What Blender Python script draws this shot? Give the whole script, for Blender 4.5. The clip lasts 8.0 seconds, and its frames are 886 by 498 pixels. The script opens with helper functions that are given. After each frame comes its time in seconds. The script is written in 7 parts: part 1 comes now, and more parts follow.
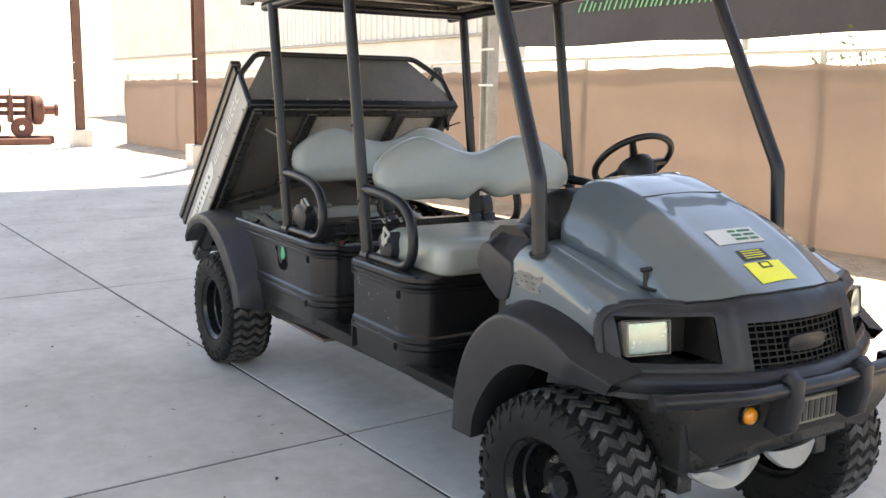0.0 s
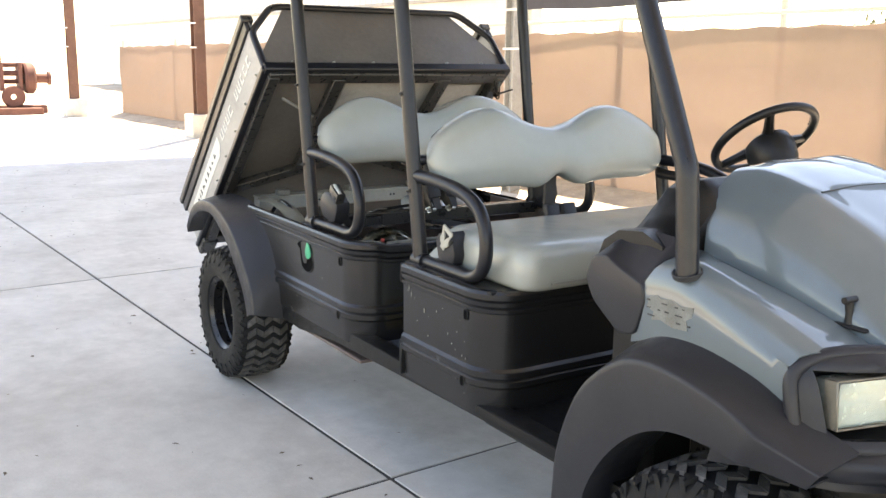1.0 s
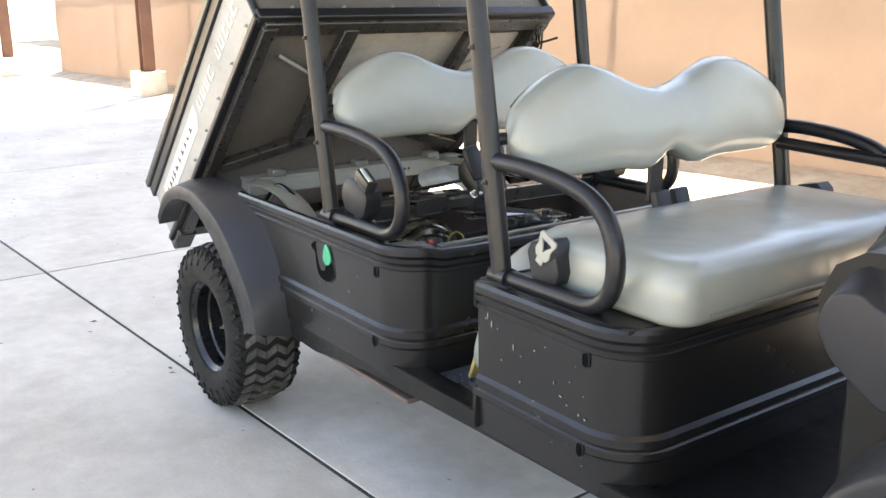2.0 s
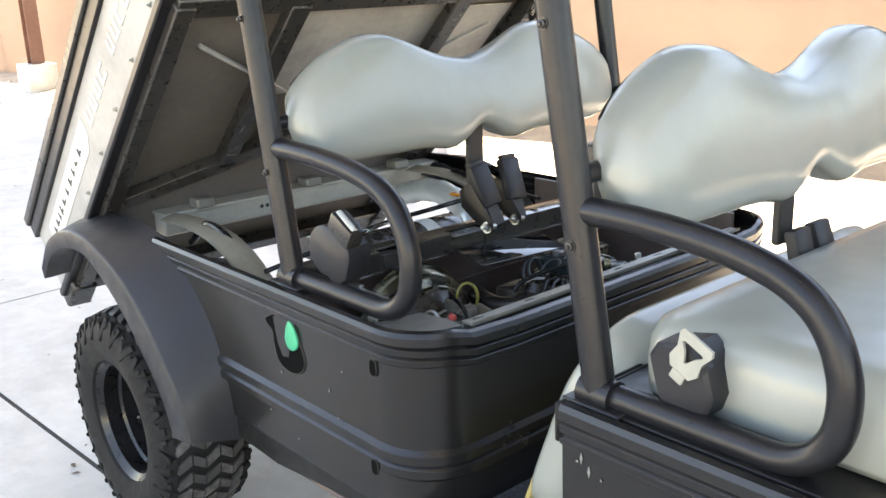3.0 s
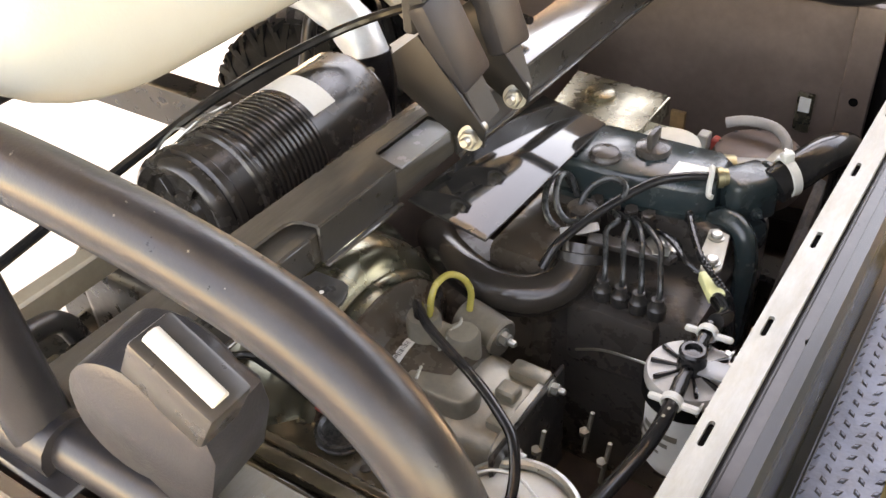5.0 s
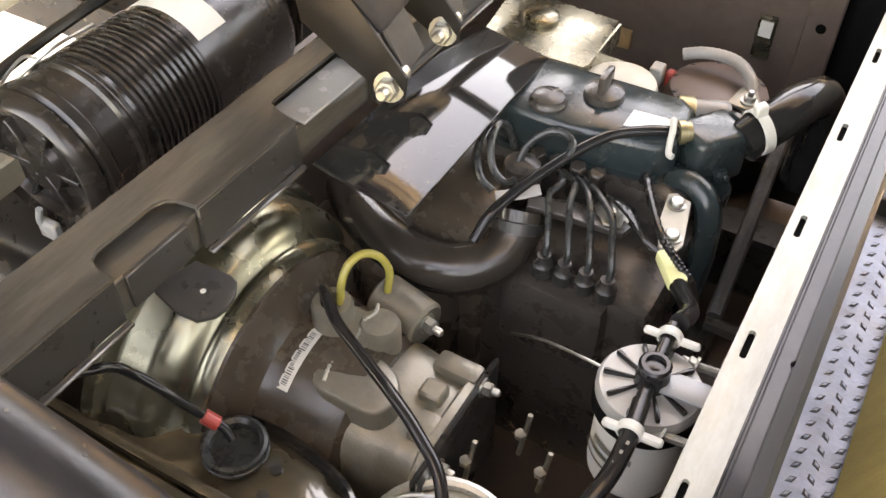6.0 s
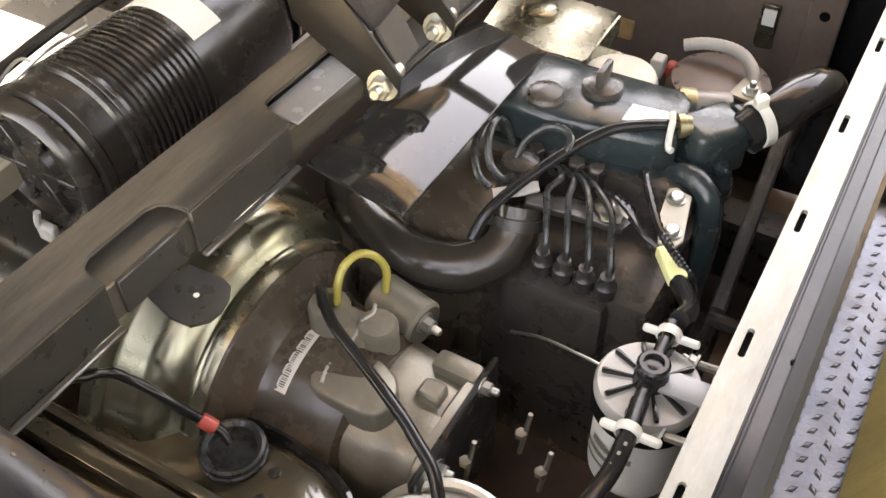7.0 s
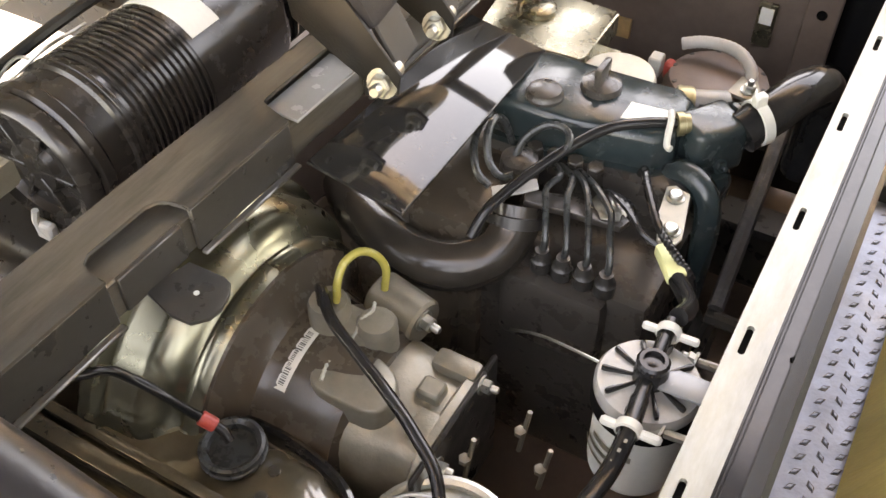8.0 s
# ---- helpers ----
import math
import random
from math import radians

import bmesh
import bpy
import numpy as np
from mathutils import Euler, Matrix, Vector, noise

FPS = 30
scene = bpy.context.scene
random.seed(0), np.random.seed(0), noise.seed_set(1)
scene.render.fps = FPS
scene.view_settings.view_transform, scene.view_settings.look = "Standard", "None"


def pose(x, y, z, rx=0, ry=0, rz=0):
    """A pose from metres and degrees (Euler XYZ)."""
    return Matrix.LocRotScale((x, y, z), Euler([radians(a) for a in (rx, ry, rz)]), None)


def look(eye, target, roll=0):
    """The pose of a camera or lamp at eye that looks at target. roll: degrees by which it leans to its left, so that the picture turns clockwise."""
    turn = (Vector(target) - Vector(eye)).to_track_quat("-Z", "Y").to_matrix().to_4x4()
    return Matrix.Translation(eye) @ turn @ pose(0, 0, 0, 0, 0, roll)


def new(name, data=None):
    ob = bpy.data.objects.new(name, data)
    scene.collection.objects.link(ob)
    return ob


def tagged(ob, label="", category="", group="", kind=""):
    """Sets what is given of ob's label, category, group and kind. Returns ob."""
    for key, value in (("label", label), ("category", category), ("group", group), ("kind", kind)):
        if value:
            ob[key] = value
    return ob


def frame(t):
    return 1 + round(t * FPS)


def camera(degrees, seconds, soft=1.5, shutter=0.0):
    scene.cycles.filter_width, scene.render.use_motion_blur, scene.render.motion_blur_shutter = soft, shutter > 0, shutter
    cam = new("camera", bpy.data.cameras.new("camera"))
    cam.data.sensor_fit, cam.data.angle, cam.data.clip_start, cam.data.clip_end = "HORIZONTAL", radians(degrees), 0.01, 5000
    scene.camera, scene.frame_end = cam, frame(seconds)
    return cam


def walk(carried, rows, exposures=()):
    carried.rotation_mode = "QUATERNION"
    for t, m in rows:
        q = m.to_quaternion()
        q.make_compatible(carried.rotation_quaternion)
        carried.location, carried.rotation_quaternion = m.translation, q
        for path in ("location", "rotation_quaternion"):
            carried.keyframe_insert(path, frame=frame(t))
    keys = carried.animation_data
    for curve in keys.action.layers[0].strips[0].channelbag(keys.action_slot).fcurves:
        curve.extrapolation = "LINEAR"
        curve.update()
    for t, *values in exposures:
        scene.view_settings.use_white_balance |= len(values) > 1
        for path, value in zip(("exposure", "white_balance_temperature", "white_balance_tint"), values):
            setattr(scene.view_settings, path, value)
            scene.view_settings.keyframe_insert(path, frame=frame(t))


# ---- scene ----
cam = camera(50.6, 8.0)
PATH = [
    (0, (5.088, -2.438, 1.58), (3.426, -1.377, 1.243), 1.0),
    (0.5, (4.636, -2.308, 1.552), (2.984, -1.246, 1.175), -0.6),
    (1, (4.216, -2.18, 1.546), (2.566, -1.125, 1.142), 0.8),
    (1.5, (3.757, -2.083, 1.528), (2.131, -1.009, 1.079), 0.2),
    (2.8, (2.575, -1.716, 1.51), (1.105, -0.478, 0.956), -1.6),
    (3, (2.41, -1.612, 1.488), (0.957, -0.355, 0.932), -2.1),
    (3.5, (2.046, -1.402, 1.496), (0.672, -0.133, 0.788), -1.3),
    (4, (1.716, -1.212, 1.466), (0.533, 0.113, 0.547), -1.8),
    (4.2, (1.598, -1.108, 1.438), (0.477, 0.229, 0.46), -1.8),
    (5.3, (1.199, -0.732, 1.413), (0.344, 0.538, 0.125), -4.1),
    (5.5, (1.168, -0.698, 1.4), (0.379, 0.575, 0.075), -3.0),
    (6, (1.169, -0.634, 1.384), (0.468, 0.587, -0.037), 0.3),
    (6.5, (1.177, -0.617, 1.385), (0.472, 0.583, -0.051), -0.7),
    (7, (1.176, -0.617, 1.384), (0.459, 0.577, -0.051), -1.3),
    (7.5, (1.175, -0.624, 1.387), (0.469, 0.575, -0.05), -0.9),
    (8, (1.173, -0.62, 1.384), (0.466, 0.578, -0.053), -1.0),
]
walk(cam, [(t, look(eye, target, roll)) for t, eye, target, roll in PATH],
     ((0, 1.90, 9000, 17), (0.5, 2.20, 9200, 17), (1.5, 2.55, 9500, 17), (2.8, 2.86, 9300, 15), (3.5, 2.84, 9400, 19),
      (4.2, 3.74, 13600, 25), (5.3, 4.34, 16000, 25), (6, 4.54, 18200, 25), (8, 4.57, 18800, 25)))

# ---- world, sun, exposure ----
world = bpy.data.worlds.new("world")
scene.world = world
world.use_nodes = True
sky = world.node_tree.nodes.new("ShaderNodeTexSky")
sky.sky_type = 'NISHITA'
sky.sun_disc = False
sky.dust_density = 0.3
sky.ozone_density = 2.0
sky.sun_elevation = radians(66)
sky.sun_rotation = radians(-50)
bg = world.node_tree.nodes["Background"]
bg.inputs["Strength"].default_value = 0.15
world.node_tree.links.new(sky.outputs["Color"], bg.inputs["Color"])
sun = new("sun", bpy.data.lights.new("sun", 'SUN'))
sun.data.energy = 5.0
sun.data.angle = radians(0.6)
sun.data.color = (1.0, 0.95, 0.86)
sun.matrix_world = look((-4.26, 3.55, 12.5), (0, 0, 0))


# ---- materials ----
def mat(name, col, rough=0.5, metal=0.0, var=0.12, scale=6.0, bump=0.15, bscale=150.0, depth=0.002, coat=0.0,
        dirt=None, dirt_amount=0.45, dirt_scale=9.0, spec=0.5, rvar=0.1, stretch=(1, 1, 1), per_piece=0.0):
    """A procedural surface: base colour with broad and fine variation, dirt patches, fine relief and uneven gloss."""
    m = bpy.data.materials.new(name)
    m.use_nodes = True
    nt = m.node_tree
    b = nt.nodes["Principled BSDF"]
    tc = nt.nodes.new("ShaderNodeTexCoord")
    mp = nt.nodes.new("ShaderNodeMapping")
    mp.inputs["Scale"].default_value = stretch
    nt.links.new(tc.outputs["Object"], mp.inputs["Vector"])

    def noise_tex(s, detail=6.0, r=0.6):
        n = nt.nodes.new("ShaderNodeTexNoise")
        n.inputs["Scale"].default_value = s
        n.inputs["Detail"].default_value = detail
        n.inputs["Roughness"].default_value = r
        nt.links.new(mp.outputs["Vector"], n.inputs["Vector"])
        return n.outputs["Fac"]

    def mapped(src, lo, hi, a=0.3, z=0.7):
        r = nt.nodes.new("ShaderNodeMapRange")
        r.inputs["From Min"].default_value, r.inputs["From Max"].default_value = a, z
        r.inputs["To Min"].default_value, r.inputs["To Max"].default_value = lo, hi
        nt.links.new(src, r.inputs["Value"])
        return r.outputs["Result"]

    def mix(kind, fac, a, c):
        x = nt.nodes.new("ShaderNodeMix")
        x.data_type, x.blend_type = 'RGBA', kind
        for sock, v in ((0, fac), (6, a), (7, c)):
            if isinstance(v, (int, float)):
                x.inputs[sock].default_value = v
            elif isinstance(v, tuple):
                x.inputs[sock].default_value = (*v[:3], 1)
            else:
                nt.links.new(v, x.inputs[sock])
        return x.outputs[2]

    def scaled(v):
        x = nt.nodes.new("ShaderNodeCombineColor")
        for i in range(3):
            nt.links.new(v, x.inputs[i])
        return x.outputs[0]

    big, fine = noise_tex(scale), noise_tex(scale * 11, 4.0)
    c = mix('MULTIPLY', 1.0, tuple(col), scaled(mapped(big, 1 - var, 1 + var)))
    c = mix('MULTIPLY', 1.0, c, scaled(mapped(fine, 1 - var * 0.5, 1 + var * 0.5)))
    if per_piece:
        info = nt.nodes.new("ShaderNodeObjectInfo")
        c = mix('MULTIPLY', 1.0, c, scaled(mapped(info.outputs["Random"], 1 - per_piece, 1 + per_piece, 0, 1)))
    if dirt:
        d = noise_tex(dirt_scale, 9.0, 0.7)
        c = mix('MIX', mapped(d, 0.0, dirt_amount, 0.48, 0.72), c, tuple(dirt))
    nt.links.new(c, b.inputs["Base Color"])
    nt.links.new(mapped(noise_tex(scale * 4), max(0.02, rough - rvar), min(1.0, rough + rvar)), b.inputs["Roughness"])
    b.inputs["Metallic"].default_value = metal
    b.inputs["Specular IOR Level"].default_value = spec
    b.inputs["Coat Weight"].default_value = coat
    b.inputs["Coat Roughness"].default_value = 0.08
    if bump:
        bp = nt.nodes.new("ShaderNodeBump")
        bp.inputs["Strength"].default_value = bump
        bp.inputs["Distance"].default_value = depth
        nt.links.new(noise_tex(bscale, 3.0), bp.inputs["Height"])
        nt.links.new(bp.outputs["Normal"], b.inputs["Normal"])
    return m


M = {}
M["concrete"] = mat("concrete", (0.56, 0.54, 0.498), 0.8, var=0.14, scale=0.9, bump=0.35, bscale=60, depth=0.003,
                    dirt=(0.34, 0.32, 0.28), dirt_amount=0.65, dirt_scale=1.5, per_piece=0.05)
M["joint"] = mat("joint_filler", (0.05, 0.046, 0.042), 0.9, var=0.3, scale=5, bump=0.4)
M["dirt"] = mat("dirt", (0.42, 0.35, 0.27), 0.95, var=0.25, scale=0.6, bump=0.8, bscale=14, depth=0.03,
                dirt=(0.27, 0.21, 0.15), dirt_amount=0.7, dirt_scale=2.5)
M["plastic"] = mat("black_plastic", (0.010, 0.0098, 0.0098), 0.40, var=0.15, scale=5, bump=0.35, bscale=420, depth=0.0008,
                   dirt=(0.04, 0.038, 0.036), dirt_amount=0.12, dirt_scale=5, spec=0.28)
M["boxplastic"] = mat("satin_box_plastic", (0.0115, 0.0113, 0.0115), 0.26, var=0.06, scale=2, bump=0.06, bscale=420, depth=0.0006,
                      dirt=(0.03, 0.028, 0.026), dirt_amount=0.12, dirt_scale=2, spec=0.5, rvar=0.015)
M["trim"] = mat("glossy_lip_plastic", (0.022, 0.021, 0.022), 0.16, var=0.1, scale=6, bump=0.08, bscale=260, depth=0.0005, dirt=(0.09, 0.08, 0.07), dirt_amount=0.2, dirt_scale=14, rvar=0.05, spec=0.36)
# Brown base lifts the dark bay surfaces in place of veiling haze.
M["liner"] = mat("haze_brown", (0.118, 0.082, 0.069), 0.5, var=0.2, scale=5, bump=0.3, bscale=200, depth=0.0008,
                 dirt=(0.15, 0.115, 0.098), dirt_amount=0.25, dirt_scale=5)
M["oily"] = mat("oily_brown_casting", (0.070, 0.058, 0.040), 0.13, metal=0.3, coat=0.9, var=0.3, scale=9, bump=0.45, bscale=22, depth=0.004,
                dirt=(0.16, 0.13, 0.085), dirt_amount=0.4, dirt_scale=10)
# Near-black stands in for shade inside holes; also colours the clip and seal ring.
M["void"] = mat("hole_shade_and_trim_black", (0.004, 0.004, 0.004), 0.95, var=0.2, scale=9, bump=0, spec=0.05)
M["fascia"] = mat("grey_black_plastic", (0.0200, 0.0206, 0.0240), 0.42, var=0.12, scale=5, bump=0.4, bscale=380, depth=0.0008,
                  dirt=(0.05, 0.048, 0.046), dirt_amount=0.12, dirt_scale=6, spec=0.32)
M["tube"] = mat("black_powder_coat", (0.0115, 0.0120, 0.0145), 0.32, var=0.15, scale=8, bump=0.25, bscale=300, depth=0.0006,
                dirt=(0.06, 0.058, 0.055), dirt_amount=0.12, dirt_scale=30, rvar=0.05, spec=0.35)
M["paint"] = mat("sage_grey_paint", (0.102, 0.129, 0.138), 0.38, var=0.05, scale=1.6, bump=0.03, bscale=9, depth=0.002, coat=0.9,
                 dirt=(0.20, 0.21, 0.19), dirt_amount=0.07, dirt_scale=3, rvar=0.03, spec=0.35)
M["paint"].node_tree.nodes["Principled BSDF"].inputs["Coat Roughness"].default_value = 0.03
M["vinyl"] = mat("grey_vinyl", (0.315, 0.330, 0.298), 0.23, var=0.04, scale=2, bump=0.25, bscale=260, depth=0.0008, rvar=0.03)
vb = M["vinyl"].node_tree
wave = vb.nodes.new("ShaderNodeTexNoise")
wave.inputs["Scale"].default_value = 5.5
wave.inputs["Detail"].default_value = 2.0
vco = vb.nodes.new("ShaderNodeTexCoord")
vb.links.new(vco.outputs["Object"], wave.inputs["Vector"])
sag = vb.nodes.new("ShaderNodeBump")
sag.inputs["Strength"].default_value = 0.35
sag.inputs["Distance"].default_value = 0.02
vb.links.new(wave.outputs["Fac"], sag.inputs["Height"])
grain = [n for n in vb.nodes if n.bl_idname == "ShaderNodeBump"][0]
vb.links.new(sag.outputs["Normal"], grain.inputs["Normal"])
M["piping"] = mat("dark_piping", (0.03, 0.03, 0.03), 0.6)
M["rubber"] = mat("tyre_rubber", (0.011, 0.0108, 0.0108), 0.7, var=0.2, scale=7, bump=0.5, bscale=180, depth=0.001,
                  dirt=(0.05, 0.047, 0.043), dirt_amount=0.15, dirt_scale=7, spec=0.2)
M["tread"] = mat("dusty_tread_rubber", (0.048, 0.046, 0.045), 0.75, var=0.25, scale=12, bump=0.5, bscale=160, depth=0.001,
                 dirt=(0.28, 0.265, 0.25), dirt_amount=0.5, dirt_scale=12)
M["rim"] = mat("black_gloss_rim", (0.008, 0.008, 0.009), 0.32, var=0.15, scale=9, bump=0.1, coat=0.2,
               dirt=(0.05, 0.046, 0.042), dirt_amount=0.2, dirt_scale=9, spec=0.35)
M["black"] = mat("black_steel", (0.026, 0.0245, 0.023), 0.32, var=0.2, scale=9, bump=0.15, bscale=200, depth=0.0008,
                 dirt=(0.06, 0.052, 0.045), dirt_amount=0.2, dirt_scale=20)
M["gloss"] = mat("gloss_black_plate", (0.012, 0.012, 0.012), 0.05, var=0.2, scale=9, bump=0.05, bscale=9, depth=0.002, coat=0.15,
                 dirt=(0.16, 0.14, 0.11), dirt_amount=0.12, dirt_scale=60, rvar=0.03)
M["gloss"].node_tree.nodes["Principled BSDF"].inputs["Coat Weight"].default_value = 0.2
M["gloss"].node_tree.nodes["Principled BSDF"].inputs["Coat IOR"].default_value = 1.45
M["pipe"] = mat("glossy_brown_black_pipe", (0.030, 0.025, 0.021), 0.20, var=0.15, scale=9, bump=0.08, bscale=90, depth=0.001, rvar=0.06)
M["beam"] = mat("dusty_black_steel", (0.050, 0.046, 0.041), 0.14, var=0.22, scale=26, bump=0.15, bscale=120, depth=0.0008,
                dirt=(0.13, 0.108, 0.088), dirt_amount=0.35, dirt_scale=34, rvar=0.05, stretch=(1, 0.12, 1), spec=0.7)
M["filter"] = mat("satin_black_plastic", (0.026, 0.0225, 0.0195), 0.24, var=0.15, scale=9, bump=0.12, bscale=260, depth=0.0006,
                  dirt=(0.07, 0.058, 0.048), dirt_amount=0.18, dirt_scale=30)
M["bell"] = mat("oily_brown_bell", (0.060, 0.046, 0.035), 0.26, var=0.2, scale=7, bump=0.2, bscale=70, depth=0.001,
                dirt=(0.09, 0.070, 0.052), dirt_amount=0.2, dirt_scale=6)
M["line"] = mat("dark_steel_line", (0.040, 0.044, 0.044), 0.30, metal=0.4, var=0.15, scale=30)
M["under"] = mat("dusty_underside_steel", (0.115, 0.104, 0.092), 0.6, var=0.2, scale=4, bump=0.3, bscale=90,
                 dirt=(0.12, 0.108, 0.096), dirt_amount=0.5, dirt_scale=4)
M["bedgrey"] = mat("grey_bed_steel", (0.33, 0.32, 0.30), 0.5, var=0.15, scale=4, bump=0.2, bscale=120,
                   dirt=(0.13, 0.12, 0.11), dirt_amount=0.4, dirt_scale=6)
# Blue-grey base colour stands in for sky mirrored in dark metal.
M["tray"] = mat("reflected_sky_grey", (0.20, 0.21, 0.215), 0.22, var=0.06, scale=9, bump=0.05)
M["duct"] = mat("silver_duct_foil", (0.60, 0.64, 0.63), 0.40, metal=0.5, var=0.1, scale=14, bump=0.25, bscale=14, depth=0.004)
M["tan"] = mat("dusty_tan_steel", (0.30, 0.265, 0.195), 0.42, var=0.15, scale=6, bump=0.2, bscale=90, dirt=(0.20, 0.17, 0.12), dirt_amount=0.4, dirt_scale=9)
M["cream"] = mat("dusty_cream_steel", (0.46, 0.44, 0.375), 0.5, var=0.10, scale=6, bump=0.2, bscale=90, dirt=(0.30, 0.27, 0.22), dirt_amount=0.35, dirt_scale=9)
M["galv"] = mat("galvanised_steel", (0.265, 0.262, 0.238), 0.44, metal=0.4, var=0.14, scale=12, bump=0.2, bscale=150, depth=0.0008,
                dirt=(0.22, 0.19, 0.135), dirt_amount=0.5, dirt_scale=11, stretch=(2.5, 0.6, 1))
M["zinc"] = mat("yellow_zinc_steel", (0.225, 0.215, 0.160), 0.27, metal=0.9, var=0.08, scale=4, bump=0.0, rvar=0.04)
M["shelf"] = mat("dull_zinc_sheet", (0.21, 0.19, 0.14), 0.27, metal=0.85, var=0.25, scale=9, bump=0.35, bscale=18, depth=0.004, dirt=(0.25, 0.20, 0.13), dirt_amount=0.4, dirt_scale=9)
M["brass"] = mat("brass_fitting", (0.36, 0.31, 0.19), 0.42, metal=0.85, var=0.2, scale=20)
M["alloy"] = mat("cast_alloy", (0.215, 0.196, 0.158), 0.42, metal=0.45, var=0.15, scale=12, bump=0.4, bscale=300, depth=0.0008,
                 dirt=(0.14, 0.12, 0.10), dirt_amount=0.5, dirt_scale=14)
M["bolt"] = mat("zinc_bolt", (0.40, 0.40, 0.365), 0.36, metal=0.9, var=0.15, scale=40)
# Engine paint raised to brown so its colour carries the haze.
M["engine"] = mat("haze_lifted_engine_paint", (0.042, 0.036, 0.032), 0.30, var=0.25, scale=10, bump=0.3, bscale=180, depth=0.0008,
                  dirt=(0.07, 0.055, 0.046), dirt_amount=0.35, dirt_scale=12)
M["rocker"] = mat("green_rocker_cover_paint", (0.015, 0.027, 0.029), 0.22, var=0.15, scale=10, bump=0.3, bscale=200, depth=0.0008,
                  dirt=(0.085, 0.080, 0.070), dirt_amount=0.28, dirt_scale=22)
M["hose"] = mat("black_hose_rubber", (0.013, 0.013, 0.0135), 0.13, var=0.2, scale=20, bump=0.12, bscale=300, depth=0.0005,
                dirt=(0.05, 0.045, 0.04), dirt_amount=0.12, dirt_scale=40, spec=0.34, rvar=0.04)
M["tongue"] = mat("pale_tongue_steel", (0.34, 0.335, 0.285), 0.45, var=0.08, scale=20, bump=0.05)
M["white"] = mat("white_plastic", (0.46, 0.46, 0.42), 0.45, var=0.06, scale=20, bump=0.1)
M["label"] = mat("paper_label", (0.62, 0.62, 0.57), 0.55, var=0.05, scale=20, bump=0.05)
M["ink"] = mat("label_ink", (0.03, 0.03, 0.03), 0.6)
M["yellow"] = mat("yellow_label", (0.86, 0.80, 0.02), 0.45, var=0.04, scale=10, bump=0.05)
M["connector"] = mat("pale_yellow_plastic", (0.62, 0.62, 0.32), 0.45, var=0.06, scale=20)
M["yhose"] = mat("yellow_tube", (0.32, 0.27, 0.07), 0.22, var=0.1, scale=20)
M["sticker"] = mat("tan_sticker", (0.42, 0.25, 0.12), 0.5, var=0.25, scale=60)
M["plyboard"] = mat("yellow_plywood", (0.42, 0.33, 0.13), 0.55, var=0.15, scale=5, stretch=(1, 6, 1), bump=0.2, bscale=60)
M["head"] = mat("grey_cast_head", (0.30, 0.295, 0.28), 0.42, metal=0.2, var=0.08, scale=20, bump=0.15)
M["red"] = mat("red_plastic", (0.42, 0.055, 0.045), 0.4, var=0.2, scale=40)
M["green"] = mat("bright_green_tape", (0.008, 0.36, 0.19), 0.5, var=0.05)
M["amber"] = mat("amber_lens", (0.85, 0.28, 0.01), 0.15, coat=1.0, var=0.1, scale=60)
M["rust"] = mat("rust_red_steel", (0.125, 0.052, 0.042), 0.8, var=0.3, scale=3, bump=0.5, bscale=40,
                dirt=(0.10, 0.05, 0.035), dirt_amount=0.6, dirt_scale=3)
M["column"] = mat("red_oxide_column_paint", (0.13, 0.062, 0.045), 0.6, var=0.2, scale=2, bump=0.2, bscale=40,
                  dirt=(0.20, 0.12, 0.08), dirt_amount=0.4, dirt_scale=4)
M["wall"] = mat("white_sheet_metal", (0.62, 0.63, 0.60), 0.5, var=0.08, scale=0.7, bump=0.1,
                dirt=(0.45, 0.44, 0.40), dirt_amount=0.4, dirt_scale=1.0)
M["banner"] = mat("grey_banner_cloth", (0.050, 0.051, 0.060), 0.8, var=0.12, scale=0.8, bump=0.3, bscale=30)
M["script"] = mat("green_lettering", (0.05, 0.16, 0.09), 0.7)
M["green_script"] = mat("bright_green_lettering", (0.14, 0.46, 0.24), 0.7, var=0.1)
M["roof"] = mat("roof_sheet_steel", (0.42, 0.42, 0.41), 0.5, var=0.15, scale=0.6, bump=0.1)
M["tread_plate"] = mat("aluminium_tread_plate", (0.125, 0.142, 0.172), 0.42, metal=0.6, var=0.15, scale=9, bump=0.2,
                       dirt=(0.17, 0.155, 0.13), dirt_amount=0.35, dirt_scale=9)
M["leaf"] = mat("dry_green_leaves", (0.10, 0.13, 0.04), 0.7, var=0.5, scale=4, bump=0)
M["bark"] = mat("shrub_bark", (0.13, 0.10, 0.07), 0.9, var=0.3, scale=8)
M["lens"] = mat("headlamp_reflector", (0.44, 0.49, 0.44), 0.22, metal=0.5, var=0.04, scale=14, bump=0.03, bscale=30, depth=0.003)
M["wire"] = mat("chain_wire", (0.45, 0.46, 0.42), 0.45, metal=0.5)
M["film"] = mat("worn_decal_film", (0.150, 0.158, 0.145), 0.45, var=0.3, scale=22, bump=0.1, dirt=(0.12, 0.085, 0.055), dirt_amount=0.7, dirt_scale=18)
M["speck"] = mat("grey_dust_specks", (0.11, 0.105, 0.095), 0.9, var=0.3, scale=30)
M["drop"] = mat("dried_mud", (0.22, 0.215, 0.19), 0.9, var=0.3, scale=30)


